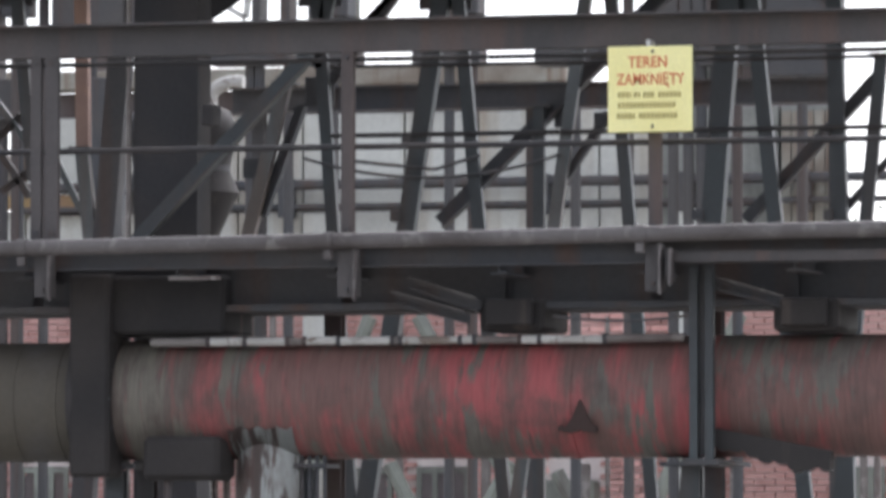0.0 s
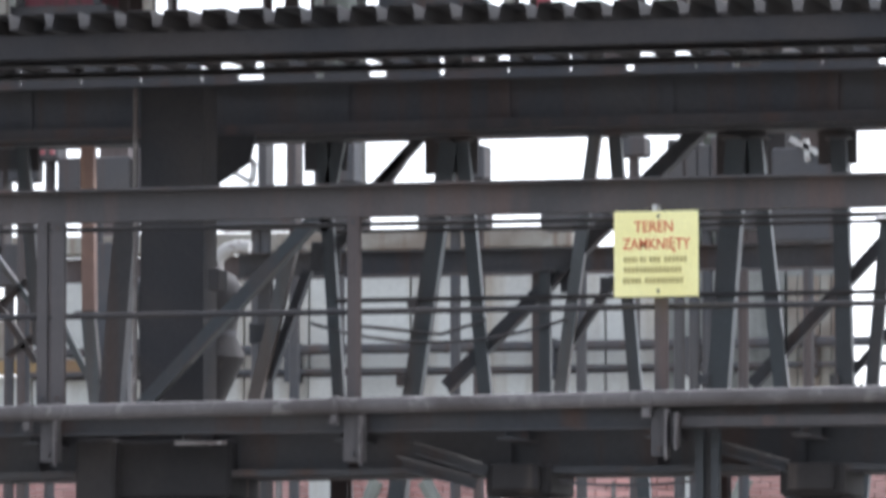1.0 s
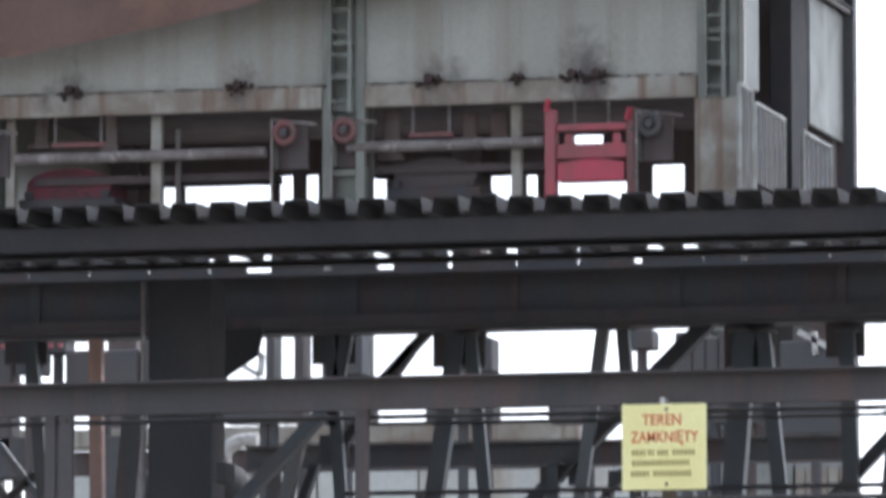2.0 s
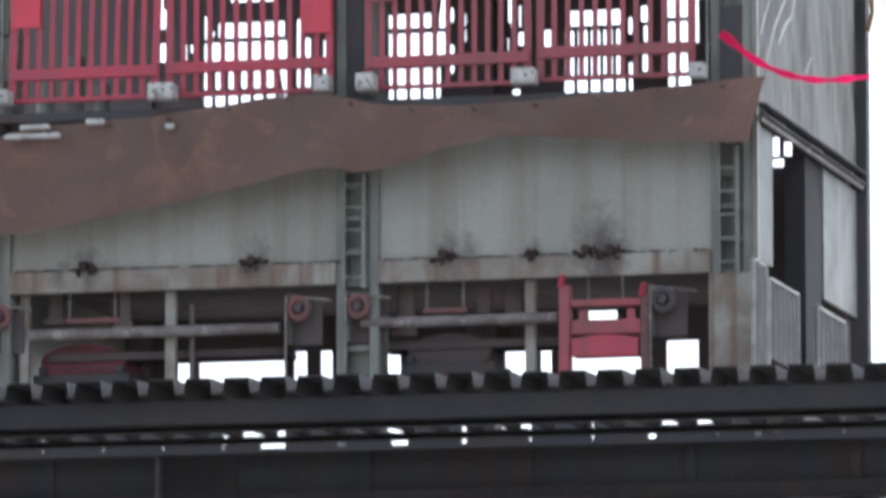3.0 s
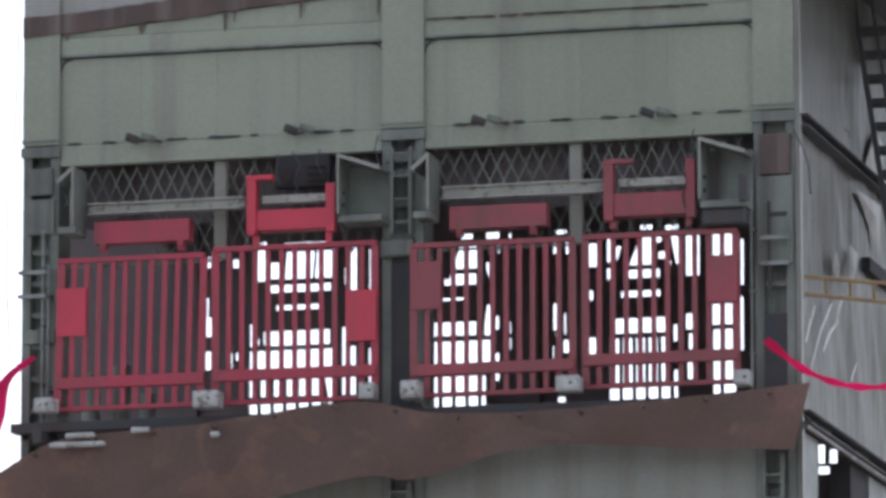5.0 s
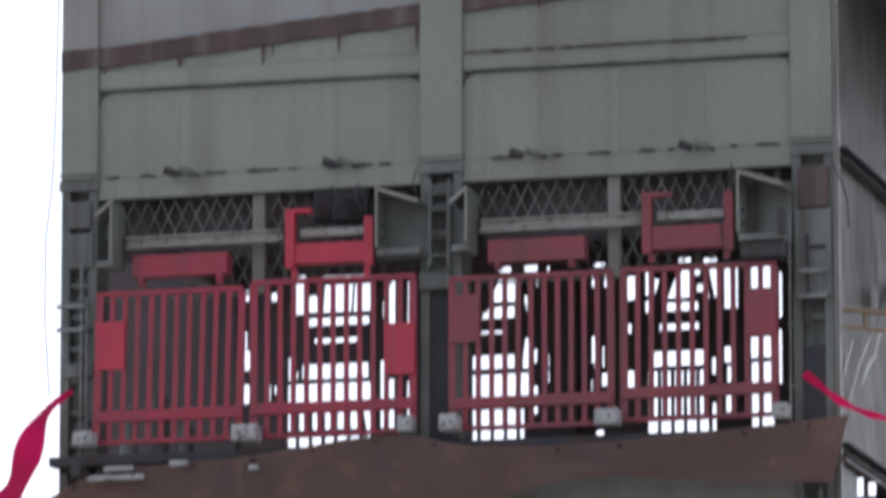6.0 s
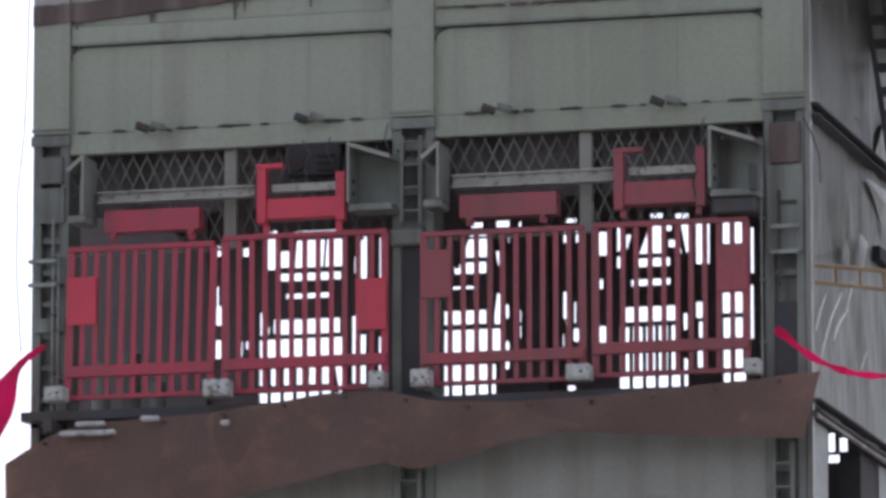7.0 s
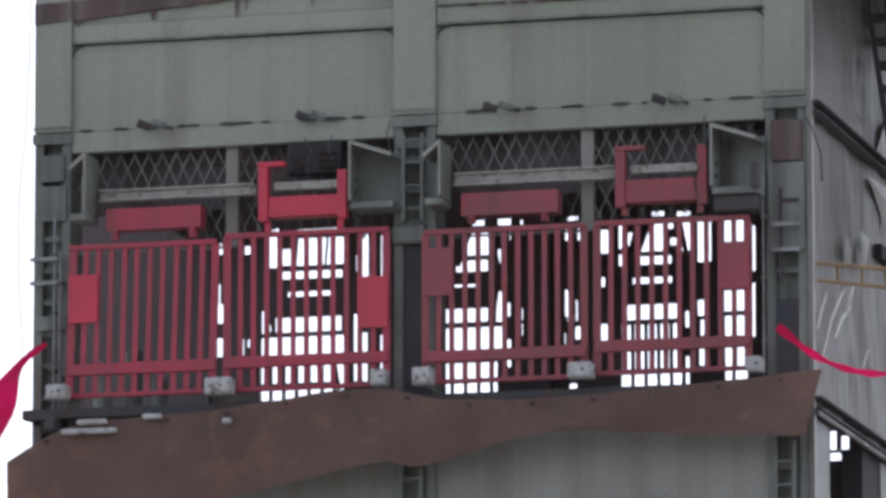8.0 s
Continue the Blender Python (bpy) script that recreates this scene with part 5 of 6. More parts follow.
# a small tree beyond the building's end
M_BARK = surface("bark", (0.12, 0.10, 0.08), (0.08, 0.065, 0.05), 0.9, 0, 12, 3)
M_LEAF = surface("leaf", (0.07, 0.11, 0.045), (0.05, 0.085, 0.03), 0.6, 0, 12, 3)
tx, tz = -19.073, 7.592
tree = thing("tree", (tx, 100, 0), "small leafy tree beyond the end of the building", "tree")
rt = random.Random(5)
bm = bmesh.new()
tips = []
sweep(bm, disc(0.16, 8), (tx, 100, 0), (tx + 0.1, 100, tz * 0.6), (0, 1, 0))
for k in range(14):
    a0 = Vector((tx + 0.1, 100, tz * (0.45 + 0.15 * rt.random())))
    e = a0 + Vector((rt.uniform(-0.9, 0.9), rt.uniform(-0.9, 0.9), rt.uniform(0.6, tz * 0.48)))
    sweep(bm, disc(0.035, 6), a0, e)
    tips += [a0.lerp(e, u) for u in (0.5, 0.75, 1.0)]
part("trunk", bm, M_BARK, tree)
verts, faces = [], []
for p in tips:
    for k in range(34):
        c = p + Vector((rt.gauss(0, 0.22), rt.gauss(0, 0.22), rt.gauss(0, 0.2)))
        u = Vector((rt.uniform(-1, 1), rt.uniform(-1, 1), rt.uniform(-1, 1))).normalized() * 0.055
        w = u.orthogonal().normalized() * 0.032
        k0 = len(verts)
        verts += [tuple(c - u - tree.location), tuple(c + w - tree.location), tuple(c + u - tree.location), tuple(c - w - tree.location)]
        faces.append((k0, k0 + 1, k0 + 2, k0 + 3))
me = bpy.data.meshes.new("crown")
me.from_pydata(verts, [], faces)
me.materials.append(M_LEAF)
crown = new("crown", me)
crown.parent = tree
tagged(crown, kind="stuff")

# pale rounded pipe elbow and dark block between the building and the trestle
bm = bmesh.new()
c0 = (-14.47, 50, 5.37)
tube(bm, [(c0[0] + 0.1 + 0.2 * math.cos(a), 50, c0[2] - 0.03 + 0.12 * math.sin(a)) for a in [math.pi * (0.4 + 0.09 * k) for k in range(8)]], 0.055, 12)
sweep(bm, disc(0.055, 12), (c0[0] - 0.1, 50, 0), (c0[0] - 0.1, 50, c0[2] - 0.02), (0, 1, 0))
solo("insulated_elbow", bm, M_WHITE, "pale lagged pipe elbow", "pipe", smooth=True)

# ---------------------------------------------------------------- trestle: girder, roof, struts
ZGI0, ZGI1 = 5.659, 6.069
gird = thing("plate_girder", (-11, 43.5, ZGI0), "dark riveted plate girder carrying the corrugated roof", "girder")
part("web", boxes((-20, -2, 43.62, 43.64, ZGI0 + 0.03, ZGI1 - 0.03)), M_DARK, gird)
part("bottom_flange", boxes((-20, -2, 43.48, 43.78, ZGI0, ZGI0 + 0.03)), M_DARK, gird)
part("top_flange", boxes((-20, -2, 43.48, 43.78, ZGI1 - 0.03, ZGI1)), M_DARK, gird)
part("flange_angle", bars(l_prof(0.09, 0.08), ((-20, 43.52, ZGI0 + 0.033), (-2, 43.52, ZGI0 + 0.033))), M_RAIL, gird, "worn lower flange angle")
for k in range(16):
    q = -19.5 + 1.1 * k
    part("stiffener", bars(l_prof(0.07, 0.07), ((q, 43.6, ZGI0 + 0.03), (q, 43.6, ZGI1 - 0.03)), up=(0, 1, 0)), M_DARK, gird)
# second, rear girder
part("rear_beam", boxes((-24, -4, 45.4, 45.6, ZGI0 + 0.24, ZGI1 + 0.08)), M_DARK, gird)

ZR = 6.162
roof = thing("corrugated_roof", (-11, 42, ZR), "dark corrugated sheet roof over the trestle", "roof")
PITCH = 0.235
for k in range(18):
    x0 = -19.4 + k * PITCH * 4
    dz, dy = random.uniform(-0.012, 0.012), random.uniform(-0.06, 0.06)
    bm = bmesh.new()
    prof = []
    for i in range(4):
        b0 = x0 + i * PITCH
        prof += [(b0, 0), (b0 + 0.052, 0), (b0 + 0.068, 0.095), (b0 + PITCH - 0.016, 0.095)]
    prof.append((x0 + 4 * PITCH, 0))
    for j, (ya, yb, za, zb) in enumerate(((40.2 + dy, 43.1, 0, 0.03),)):
        g = [[bm.verts.new((x, yy, ZR - 0.085 + dz + z + zz)) for x, z in prof] for yy, zz in ((ya, za), (yb, zb))]
        g2 = [[bm.verts.new((x, yy, ZR - 0.09 + dz + z + zz - 0.004)) for x, z in prof] for yy, zz in ((ya, za), (yb, zb))]
        for i in range(len(prof) - 1):
            bm.faces.new((g[0][i], g[0][i + 1], g[1][i + 1], g[1][i]))
            bm.faces.new((g2[0][i + 1], g2[0][i], g2[1][i], g2[1][i + 1]))
            bm.faces.new((g[0][i], g2[0][i], g2[0][i + 1], g[0][i + 1]))
    part("roof_sheet", bm, M_SOOT, roof)
for yy, dz in ((40.7, -0.13), (41.9, -0.12), (43.0, -0.088)):
    part("purlin", bars(u_prof(0.08, 0.045, 0.008), ((-20, yy, ZR + dz), (-2, yy, ZR + dz))), M_DARK, roof)
part("fascia", boxes((-20, -2, 40.32, 40.335, ZR - 0.255, ZR - 0.112)), M_SOOT, roof)
for k in range(42):
    q = -19.5 + 0.42 * k
    shut = q < -12.795
    if shut or random.random() < 0.92:
        w = 0.4 if shut else random.choice((0.24, 0.3, 0.36, 0.4, 0.4))
        part("roof_cleat", boxes((q, q + w, 43.5, 43.56, ZGI1, ZR - 0.1 + (0.2 if shut else random.choice((0.06, 0.1, 0.13, 0.2))))), M_DARK, roof)

# heavy built-up column
ca, cb = -12.717, -12.267
hc = thing("trestle_column", ((ca + cb) / 2, 42, 0), "heavy soot-black steel column of the trestle", "column")
part("shaft", boxes((ca, cb - 0.03, 41.905, 42.2, 0, ZR - 0.29)), M_SOOT, hc)
part("face_plate", boxes((ca + 0.01, cb - 0.02, 41.86, 41.9, 0, ZR - 0.29)), M_SOOT, hc)
# pale pipe that paints a bright highlight down the column's left edge
part("edge_pipe", bars(disc(0.016, 8), ((ca - 0.02, 41.84, 0), (ca - 0.02, 41.84, ZR - 0.3)), up=(0, 1, 0)), M_PIPE, hc, "thin pale pipe added as the column's edge highlight")
bm = bmesh.new()
sheet(bm, [(-13.1, ZGI0 + 0.02), (-12.62, ZGI0 + 0.02), (-12.36, ZGI0 + 0.02)], [(-13.1, 5.36), (-12.62, 5.36), (-12.4, 5.5)], 43.3, 43.34)
part("haunch_plate", bm, M_SOOT, hc)
# hopper behind the column
bm = bmesh.new()
hx, hz1 = -13.437, 5.374
HZ = [3.86, 4.07, 4.2, 4.34, 4.5, 4.6, 4.72, 4.83, 4.91, 4.964, 5.1]
prof = tuple(zip((0.2, 0.27, 0.33, 0.40, 0.335, 0.35, 0.40, 0.375, 0.33, 0.22, 0.18), HZ)) + ((0.17, hz1), (0.17, hz1 + 0.8))
gr = [[bm.verts.new((hx + r * math.cos(6.2832 * i / 20), 45.4 + r * math.sin(6.2832 * i / 20), z)) for i in range(20)] for r, z in prof]
for p, q in zip(gr, gr[1:]):
    for i in range(20):
        bm.faces.new((p[i], p[(i + 1) % 20], q[(i + 1) % 20], q[i]))
bm.faces.new(gr[0][::-1])
bm.faces.new(gr[-1])
hop = thing("hopper", (hx, 45.4, HZ[0]), "soot-black pear-shaped sheet-metal hopper under the girder", "hopper")
part("shell", bm, M_VESSEL, hop, smooth=True)
for r, zz in ((0.34, HZ[4] - 0.02), (0.19, HZ[10])):
    part("band", bars(disc(r, 20), ((hx, 45.4, zz), (hx, 45.4, zz + 0.05)), up=(0, 1, 0)), M_DARK, hop, smooth=True)
part("hanger", boxes((hx - 0.05, hx + 0.05, 45.35, 45.45, hz1 + 0.8, ZGI1)), M_DARK, hop)

part("brace_cleat", boxes((-12.2, -12.13, 41.66, 41.858, 4.55, 4.68)), M_SOOT, hc, "dark cleat")

# struts of the trestle: leaning legs with cleats, diagonals
M_STRUT = surface("blue_grey_strut", (0.055, 0.064, 0.068), (0.045, 0.047, 0.049), 0.6, 0.1, 9, 1.4, 4, 0.2, (0.07, 0.055, 0.048))
M_STRUTL = surface("pale_strut", (0.13, 0.14, 0.145), (0.09, 0.095, 0.095), 0.6, 0.1, 9, 1.4, 4, 0.2, (0.13, 0.09, 0.07))
LEGS = [((-11.102, 43.6, 5.633), (-11.378, 43.6, 3.847), 0.116, 0), ((-11.021, 43.6, 5.631), (-10.853, 43.6, 3.84), 0.083, 0), ((-9.167, 43.6, 5.608), (-9.314, 43.6, 3.821), 0.138, 0), ((-9.054, 43.6, 5.606), (-8.864, 43.6, 3.816), 0.094, 0), ((-11.978, 43.6, 5.652), (-11.853, 43.6, 3.853), 0.08, 0), ((-12.191, 43.6, 4.944), (-12.462, 43.6, 3.86), 0.087, 1), ((-10.124, 43.6, 5.648), (-10.38, 43.6, 3.835), 0.08, 1), ((-9.991, 43.6, 5.645), (-9.842, 43.6, 3.828), 0.08, 0), ((-10.459, 43.6, 4.763), (-10.46, 43.6, 3.836), 0.072, 0), ((-8.497, 43.6, 5.593), (-8.453, 43.6, 3.811), 0.101, 0), ((-8.182, 43.6, 5.054), (-8.304, 43.6, 3.809), 0.08, 0), ((-13.314, 43.6, 5.304), (-13.436, 43.6, 3.872), 0.145, 2), ((-14.065, 43.6, 5.698), (-13.934, 43.6, 4.332), 0.08, 0), ((-13.602, 43.6, 5.688), (-13.587, 43.6, 4.535), 0.087, 3), ((-13.595, 43.6, 4.535), (-13.53, 43.6, 3.873), 0.087, 1), ((-11.862, 43.6, 5.65), (-11.978, 43.6, 5.052), 0.08, 0)]
for a, b, w, m in LEGS:
    if b[2] < 4.2:
        b = tuple(Vector(a).lerp(Vector(b), a[2] / (a[2] - b[2])))
    lg = thing("trestle_leg", b, ("blue-grey leaning steel leg of the trestle", "pale weathered steel leg of the trestle", "soot-black leaning steel leg of the trestle", "rust-brown steel pipe leg of the trestle")[m], "strut", "trestle legs")
    mat = (M_STRUT, M_STRUTL, M_DARK, M_RUST)[m]
    part("channel", bars(u_prof(w, w * 0.9, 0.014), (a, b), up=(0, -1, 0)), mat, lg)
    part("head_plate", boxes((a[0] - w * 0.8, a[0] + w * 0.8, 43.5, 43.72, a[2], a[2] + 0.015)), M_DARK, lg)
    if m == 0 and w > 0.1:
        for u in (0.19, 0.28):
            c = Vector(a).lerp(Vector(b), u)
            part("cleat", boxes((c.x - w * 0.9, c.x - w * 0.35, 43.5, 43.6, c.z - 0.035, c.z + 0.035)), M_DARK, lg, bevel=0.006)
DIAG = [((-9.988, 43.7, 5.078), (-11.116, 43.7, 3.979), 0.109, 2), ((-11.456, 41.7, 4.955), (-12.61, 41.7, 3.77), 0.105, 0), ((-8.171, 43.7, 4.914), (-9.064, 43.7, 3.971), 0.094, 2), ((-11.405, 43.7, 5.536), (-11.85, 43.7, 4.944), 0.087, 2), ((-11.231, 43.7, 5.719), (-11.656, 43.7, 5.278), 0.08, 2), ((-9.362, 43.7, 5.677), (-9.893, 43.7, 5.169), 0.123, 2), ((-9.988, 43.7, 4.706), (-10.301, 43.7, 4.247), 0.065, 2), ((-12.063, 43.7, 4.798), (-12.335, 43.7, 4.07), 0.08, 2), ((-7.979, 43.7, 4.543), (-8.483, 43.7, 3.981), 0.054, 2), ((-13.808, 43.7, 4.525), (-13.538, 43.7, 4.011), 0.051, 1), ((-14.286, 43.7, 4.989), (-13.947, 43.7, 4.558), 0.051, 1), ((-14.325, 43.7, 4.564), (-14.063, 43.7, 4.795), 0.051, 2), ((-14.204, 43.7, 4.285), (-14.014, 43.7, 4.415), 0.051, 2), ((-14.285, 43.7, 4.704), (-13.966, 43.7, 4.244), 0.058, 2)]
for a, b, w, m in DIAG:
    bm = bmesh.new()
    sweep(bm, l_prof(w, w, 0.014), a, b, (0, -1, 0))
    solo("diagonal_brace", bm, (M_STRUT, M_STRUTL, M_DARK)[m], ("blue-grey", "pale weathered", "soot-black")[m] + " steel angle brace between trestle legs", "brace", "trestle braces")
for q, zz, w, h in [(-11.114, 5.575, 0.36, 0.3), (-9.157, 5.54, 0.34, 0.32), (-11.973, 5.594, 0.3, 0.26), (-8.522, 5.556, 0.26, 0.24), (-14.116, 5.641, 0.3, 0.26), (-12.402, 4.396, 0.2, 0.14), (-10.306, 4.7, 0.14, 0.14), (-11.973, 4.897, 0.2, 0.2), (-10.05, 4.677, 0.12, 0.1)]:
    bm = boxes((q - w / 2, q + w / 2, 43.66, 43.68, zz - h / 2, zz + h / 2))
    solo("gusset_plate", bm, M_DARK, "soot-black gusset plate joining trestle struts", "plate", "gusset plates", bevel=0.006)
# clutter that shows against the sky under the girder
for a, b, c, d in [(-19.933, -19.539, 6.18, 7.279), (-19.244, -19.014, 7.067, 7.265), (-19.495, -19.244, 6.879, 7.271), (-19.014, -18.319, 6.786, 7.088), (-18.27, -17.541, 6.77, 7.238), (-16.831, -16.746, 6.385, 7.213), (-15.139, -14.97, 6.814, 7.123), (-13.272, -13.116, 6.47, 7.133), (-12.308, -11.711, 6.193, 7.03), (-17.1, -17.024, 6.753, 7.219), (-12.991, -12.877, 6.668, 7.076), (-18.655, -18.34, 4.809, 6.303), (-13.731, -13.48, 6.988, 7.167), (-13.111, -12.996, 6.783, 7.155), (-12.872, -12.742, 6.778, 7.149), (-16.564, -16.19, 6.811, 7.23), (-19.769, -19.276, 5.915, 6.302), (-17.512, -16.788, 6.389, 6.757), (-16.616, -16.105, 6.372, 6.743), (-15.59, -14.955, 6.352, 6.72), (-14.445, -13.748, 6.33, 6.695), (-12.942, -12.268, 6.302, 6.664)]:
    ck = thing("service_duct", ((a + b) / 2, 60, c), "dark service duct between the trestle and the building", "duct", "service ducts")
    part("casing", boxes((a, b, 60, 60.3, c, d)), M_DARK, ck, bevel=0.015)
    part("foot", bars(disc(0.05, 8), (((a + b) / 2, 60.15, 0), ((a + b) / 2, 60.15, c)), up=(0, 1, 0)), M_DARK, ck)
# dark beam behind the trestle, added to deepen the shaded band under the eaves
rz0, rz1 = 5.005, 5.181
run = thing("shade_band_beam", (-10, 47, rz0), "dark beam added along the shaded band under the eaves", "beam")
part("beam", bars(i_prof(0.14, rz1 - rz0, 0.014), ((-13.529, 47, (rz0 + rz1) / 2), (-9.124, 47, (rz0 + rz1) / 2)), up=(0, 0, 1)), M_DARK, run)
for q in [-13.361, -11.343, -9.165]:
    part("post", bars(i_prof(0.09, 0.09, 0.01), ((q, 47.1, 0), (q, 47.1, rz0)), up=(0, 1, 0)), M_DARK, run)
# red fence comb far behind, pale brackets
for a, b, c, d in [(-19.648, -19.008, 7.164, 7.25)]:
    cb_ = thing("red_grating", ((a + b) / 2, 59.8, c), "dull red grating against the sky", "grating")
    for k in range(8):
        q = a + (b - a) * k / 7
        part("tooth", boxes((q - 0.02, q + 0.02, 59.8, 59.84, c - 0.06, d)), M_REDOLD, cb_)
    part("bar", boxes((a, b, 59.85, 59.88, c, d - 0.03)), M_REDOLD, cb_)
    part("foot", bars(disc(0.04, 8), (((a + b) / 2, 59.9, 0), ((a + b) / 2, 59.9, c)), up=(0, 1, 0)), M_DARK, cb_)
bm = bars(flat(0.05, 0.05), ((-17.513, 60, 7.032), (-17.152, 60, 6.817)), ((-17.152, 60, 6.817), (-17.131, 60, 7.013)), ((-17.513, 60, 7.032), (-17.131, 60, 7.013)))
solo("pale_bracket", bm, M_WHITE, "pale triangular bracket under the girder", "bracket")
bm = bars(flat(0.05, 0.05), ((-12.137, 60, 7.109), (-11.649, 60, 6.855)), ((-11.998, 60, 7.106), (-11.978, 60, 6.902)))
solo("pale_bracket", bm, M_WHITE, "pale steel bracket under the girder", "bracket")

# ---------------------------------------------------------------- catwalk: railing, deck, pipes
ZT0, ZT1 = 4.559, 4.734
ZDECK = 3.522
CX0, CX1 = -15.5, -4.0
rail = thing("catwalk_railing", (-9.8, 36.3, ZDECK), "weathered grey steel railing of the catwalk", "railing")
part("top_rail", bars(l_prof(0.10, ZT1 - ZT0, 0.014), ((CX1, 36.33, ZT0), (CX0, 36.33, ZT0))), M_RAIL, rail, "broad angle-iron top rail")
part("rail_lip", boxes((CX0, CX1, 36.2, 36.328, ZT1 - 0.012, ZT1)), M_RAIL, rail)
for zz, r in ((4.525, 0.014), (4.042, 0.017)):
    part("mid_rail", bars(disc(r, 8), ((CX0, 36.43, zz), (CX1, 36.43, zz))), M_SOOT, rail)
for a, b in [(-11.633, -11.574), (-11.547, -11.475), (-9.842, -9.772), (-8.109, -8.04), (-6.414, -6.347), (-13.432, -13.365)]:
    ps = part("post", bars(u_prof(b - a, 0.05, 0.008), (((a + b) / 2, 36.36, ZDECK), ((a + b) / 2, 36.36, ZT0 + 0.02)), up=(0, -1, 0)), M_RAIL, rail)
    for zz in (ZDECK + 0.06, ZT0 - 0.03):
        part("bolt", bars(disc(0.012, 6), (((a + b) / 2, 36.32, zz), ((a + b) / 2, 36.34, zz))), M_DARK, ps)

# conduit pipe along the edge, in lengths with sockets
zc = 3.541
cond = thing("conduit_pipe", (-9.8, 36.1, zc - 0.05), "weathered grey pipe clamped along the catwalk's edge", "pipe")


def edge_z(x):
    """The conduit has sagged towards its far end."""
    return zc - 0.002 - 0.0098 * max(0.0, -6.41 - x)


JX = [-13.392, -11.602, -9.846, -8.099, -6.41]
for i, (a, b) in enumerate(zip(JX, JX[1:])):
    part("pipe_length", bars(disc(0.044, 16), ((a, 36.1, edge_z(a)), (b, 36.1, edge_z(b)))), M_EDGEPIPE, cond, smooth=True)
for q in JX[1:4]:
    part("clamp", bars(disc(0.052, 16), ((q - 0.028, 36.1, edge_z(q)), (q + 0.028, 36.1, edge_z(q)))), M_EDGEPIPE, cond, smooth=True)
    part("clamp_tail", boxes((q - 0.02, q + 0.02, 36.06, 36.12, edge_z(q) - 0.1, edge_z(q) - 0.05)), M_EDGEPIPE, cond)
for q in [-11.405, -11.128, -10.722, -9.469, -8.819, -7.581, -7.024]:
    part("tie", bars(disc(0.047, 14), ((q - 0.006, 36.1, edge_z(q)), (q + 0.006, 36.1, edge_z(q)))), M_EDGEPIPE, cond)

# deck: edge channel, grating bars, cross beams
ZE0, ZE1 = 3.369, 3.505
deck = thing("catwalk_deck", (-9.8, 37, ZE0), "dark steel grating deck of the catwalk", "catwalk")
part("edge_channel", bars(u_prof(0.07, ZE1 - ZE0, 0.01), ((CX0, 36.26, (ZE0 + ZE1) / 2), (CX1, 36.26, (ZE0 + ZE1) / 2)), up=(0, 0, 1)), M_DARK, deck, "edge channel")
part("edge_strip", boxes((-7.93, CX1, 36.18, 36.2, 3.373, 3.428)), M_RAIL, deck, "pale worn edge strip")
part("edge_strip", boxes((-10.784, -10.486, 36.18, 36.2, 3.306, 3.325)), M_PIPE, deck, "bright scraped edge")
part("rear_channel", bars(u_prof(0.07, 0.14, 0.01), ((CX0, 37.5, ZE0 + 0.03), (CX1, 37.5, ZE0 + 0.03))), M_DARK, deck)
for k in range(30):
    yy = 36.32 + 0.04 * k
    part("grating_bar", boxes((CX0, CX1, yy, yy + 0.01, ZE1 - 0.05, ZE1 - 0.02)), M_DARK, deck)
for q in [-11.663, -10.772, -9.872, -8.941, -8.113, -7.293, -12.564]:
    part("cross_beam", bars(i_prof(0.1, 0.13, 0.012), ((q, 36.3, ZE0 + 0.02), (q, 37.5, ZE0 + 0.02))), M_DARK, deck)
part("under_tray", boxes((CX0, CX1, 36.75, 37.45, 3.153, 3.19), (CX0, CX1, 37.43, 37.45, 3.153, ZE0)), M_DARK, deck, "dark cable tray under the deck")
# dusty skirt sheets between the cross beams
for a, b in [(-12.633, -11.785), (-11.725, -10.887), (-10.827, -9.979), (-9.92, -9.043), (-8.985, -8.208), (-8.144, -7.382), (-7.325, -6.489)]:
    part("skirt_sheet", boxes((a, b, 36.87, 36.88, 3.184, ZE1 - 0.06)), M_DARK, deck, "dusty dark skirt sheet")
# brackets below the edge
for a, b, c, d in [(-11.546, -11.447, 3.2, 3.463), (-9.808, -9.699, 3.182, 3.461), (-8.085, -7.991, 3.195, 3.47), (-7.978, -7.935, 3.246, 3.445)]:
    bk = thing("deck_bracket", ((a + b) / 2, 36.15, c), "rust-edged angle bracket below the catwalk", "bracket", "deck brackets")
    part("plate", boxes((a, b, 36.14, 36.225, c + 0.02, d)), M_RAIL, bk)
    part("flange", boxes((b - 0.012, b, 36.09, 36.138, c, d)), M_EDGEPIPE, bk, "pale worn flange")
    part("bolt", bars(disc(0.012, 6), (((a + b) / 2, 36.12, c + 0.06), ((a + b) / 2, 36.138, c + 0.06))), M_DARK, bk)
for a, b in [((-9.529, 36.7, 3.256), (-9.142, 36.7, 3.136)), ((-7.866, 36.7, 3.259), (-7.418, 36.7, 3.131)), ((-9.626, 36.7, 3.178), (-9.206, 36.7, 3.065))]:
    kb = thing("knee_brace", b, "dark angle knee brace with pale worn edges", "brace", "knee braces")
    part("angle", bars(l_prof(0.07, 0.06, 0.01), (a, b)), M_DARK, kb)
    part("edge_bead", bars(flat(0.012, 0.012), ((a[0], a[1] - 0.09, a[2] + 0.07), (b[0], b[1] - 0.09, b[2] + 0.07))), M_EDGEPIPE, kb)
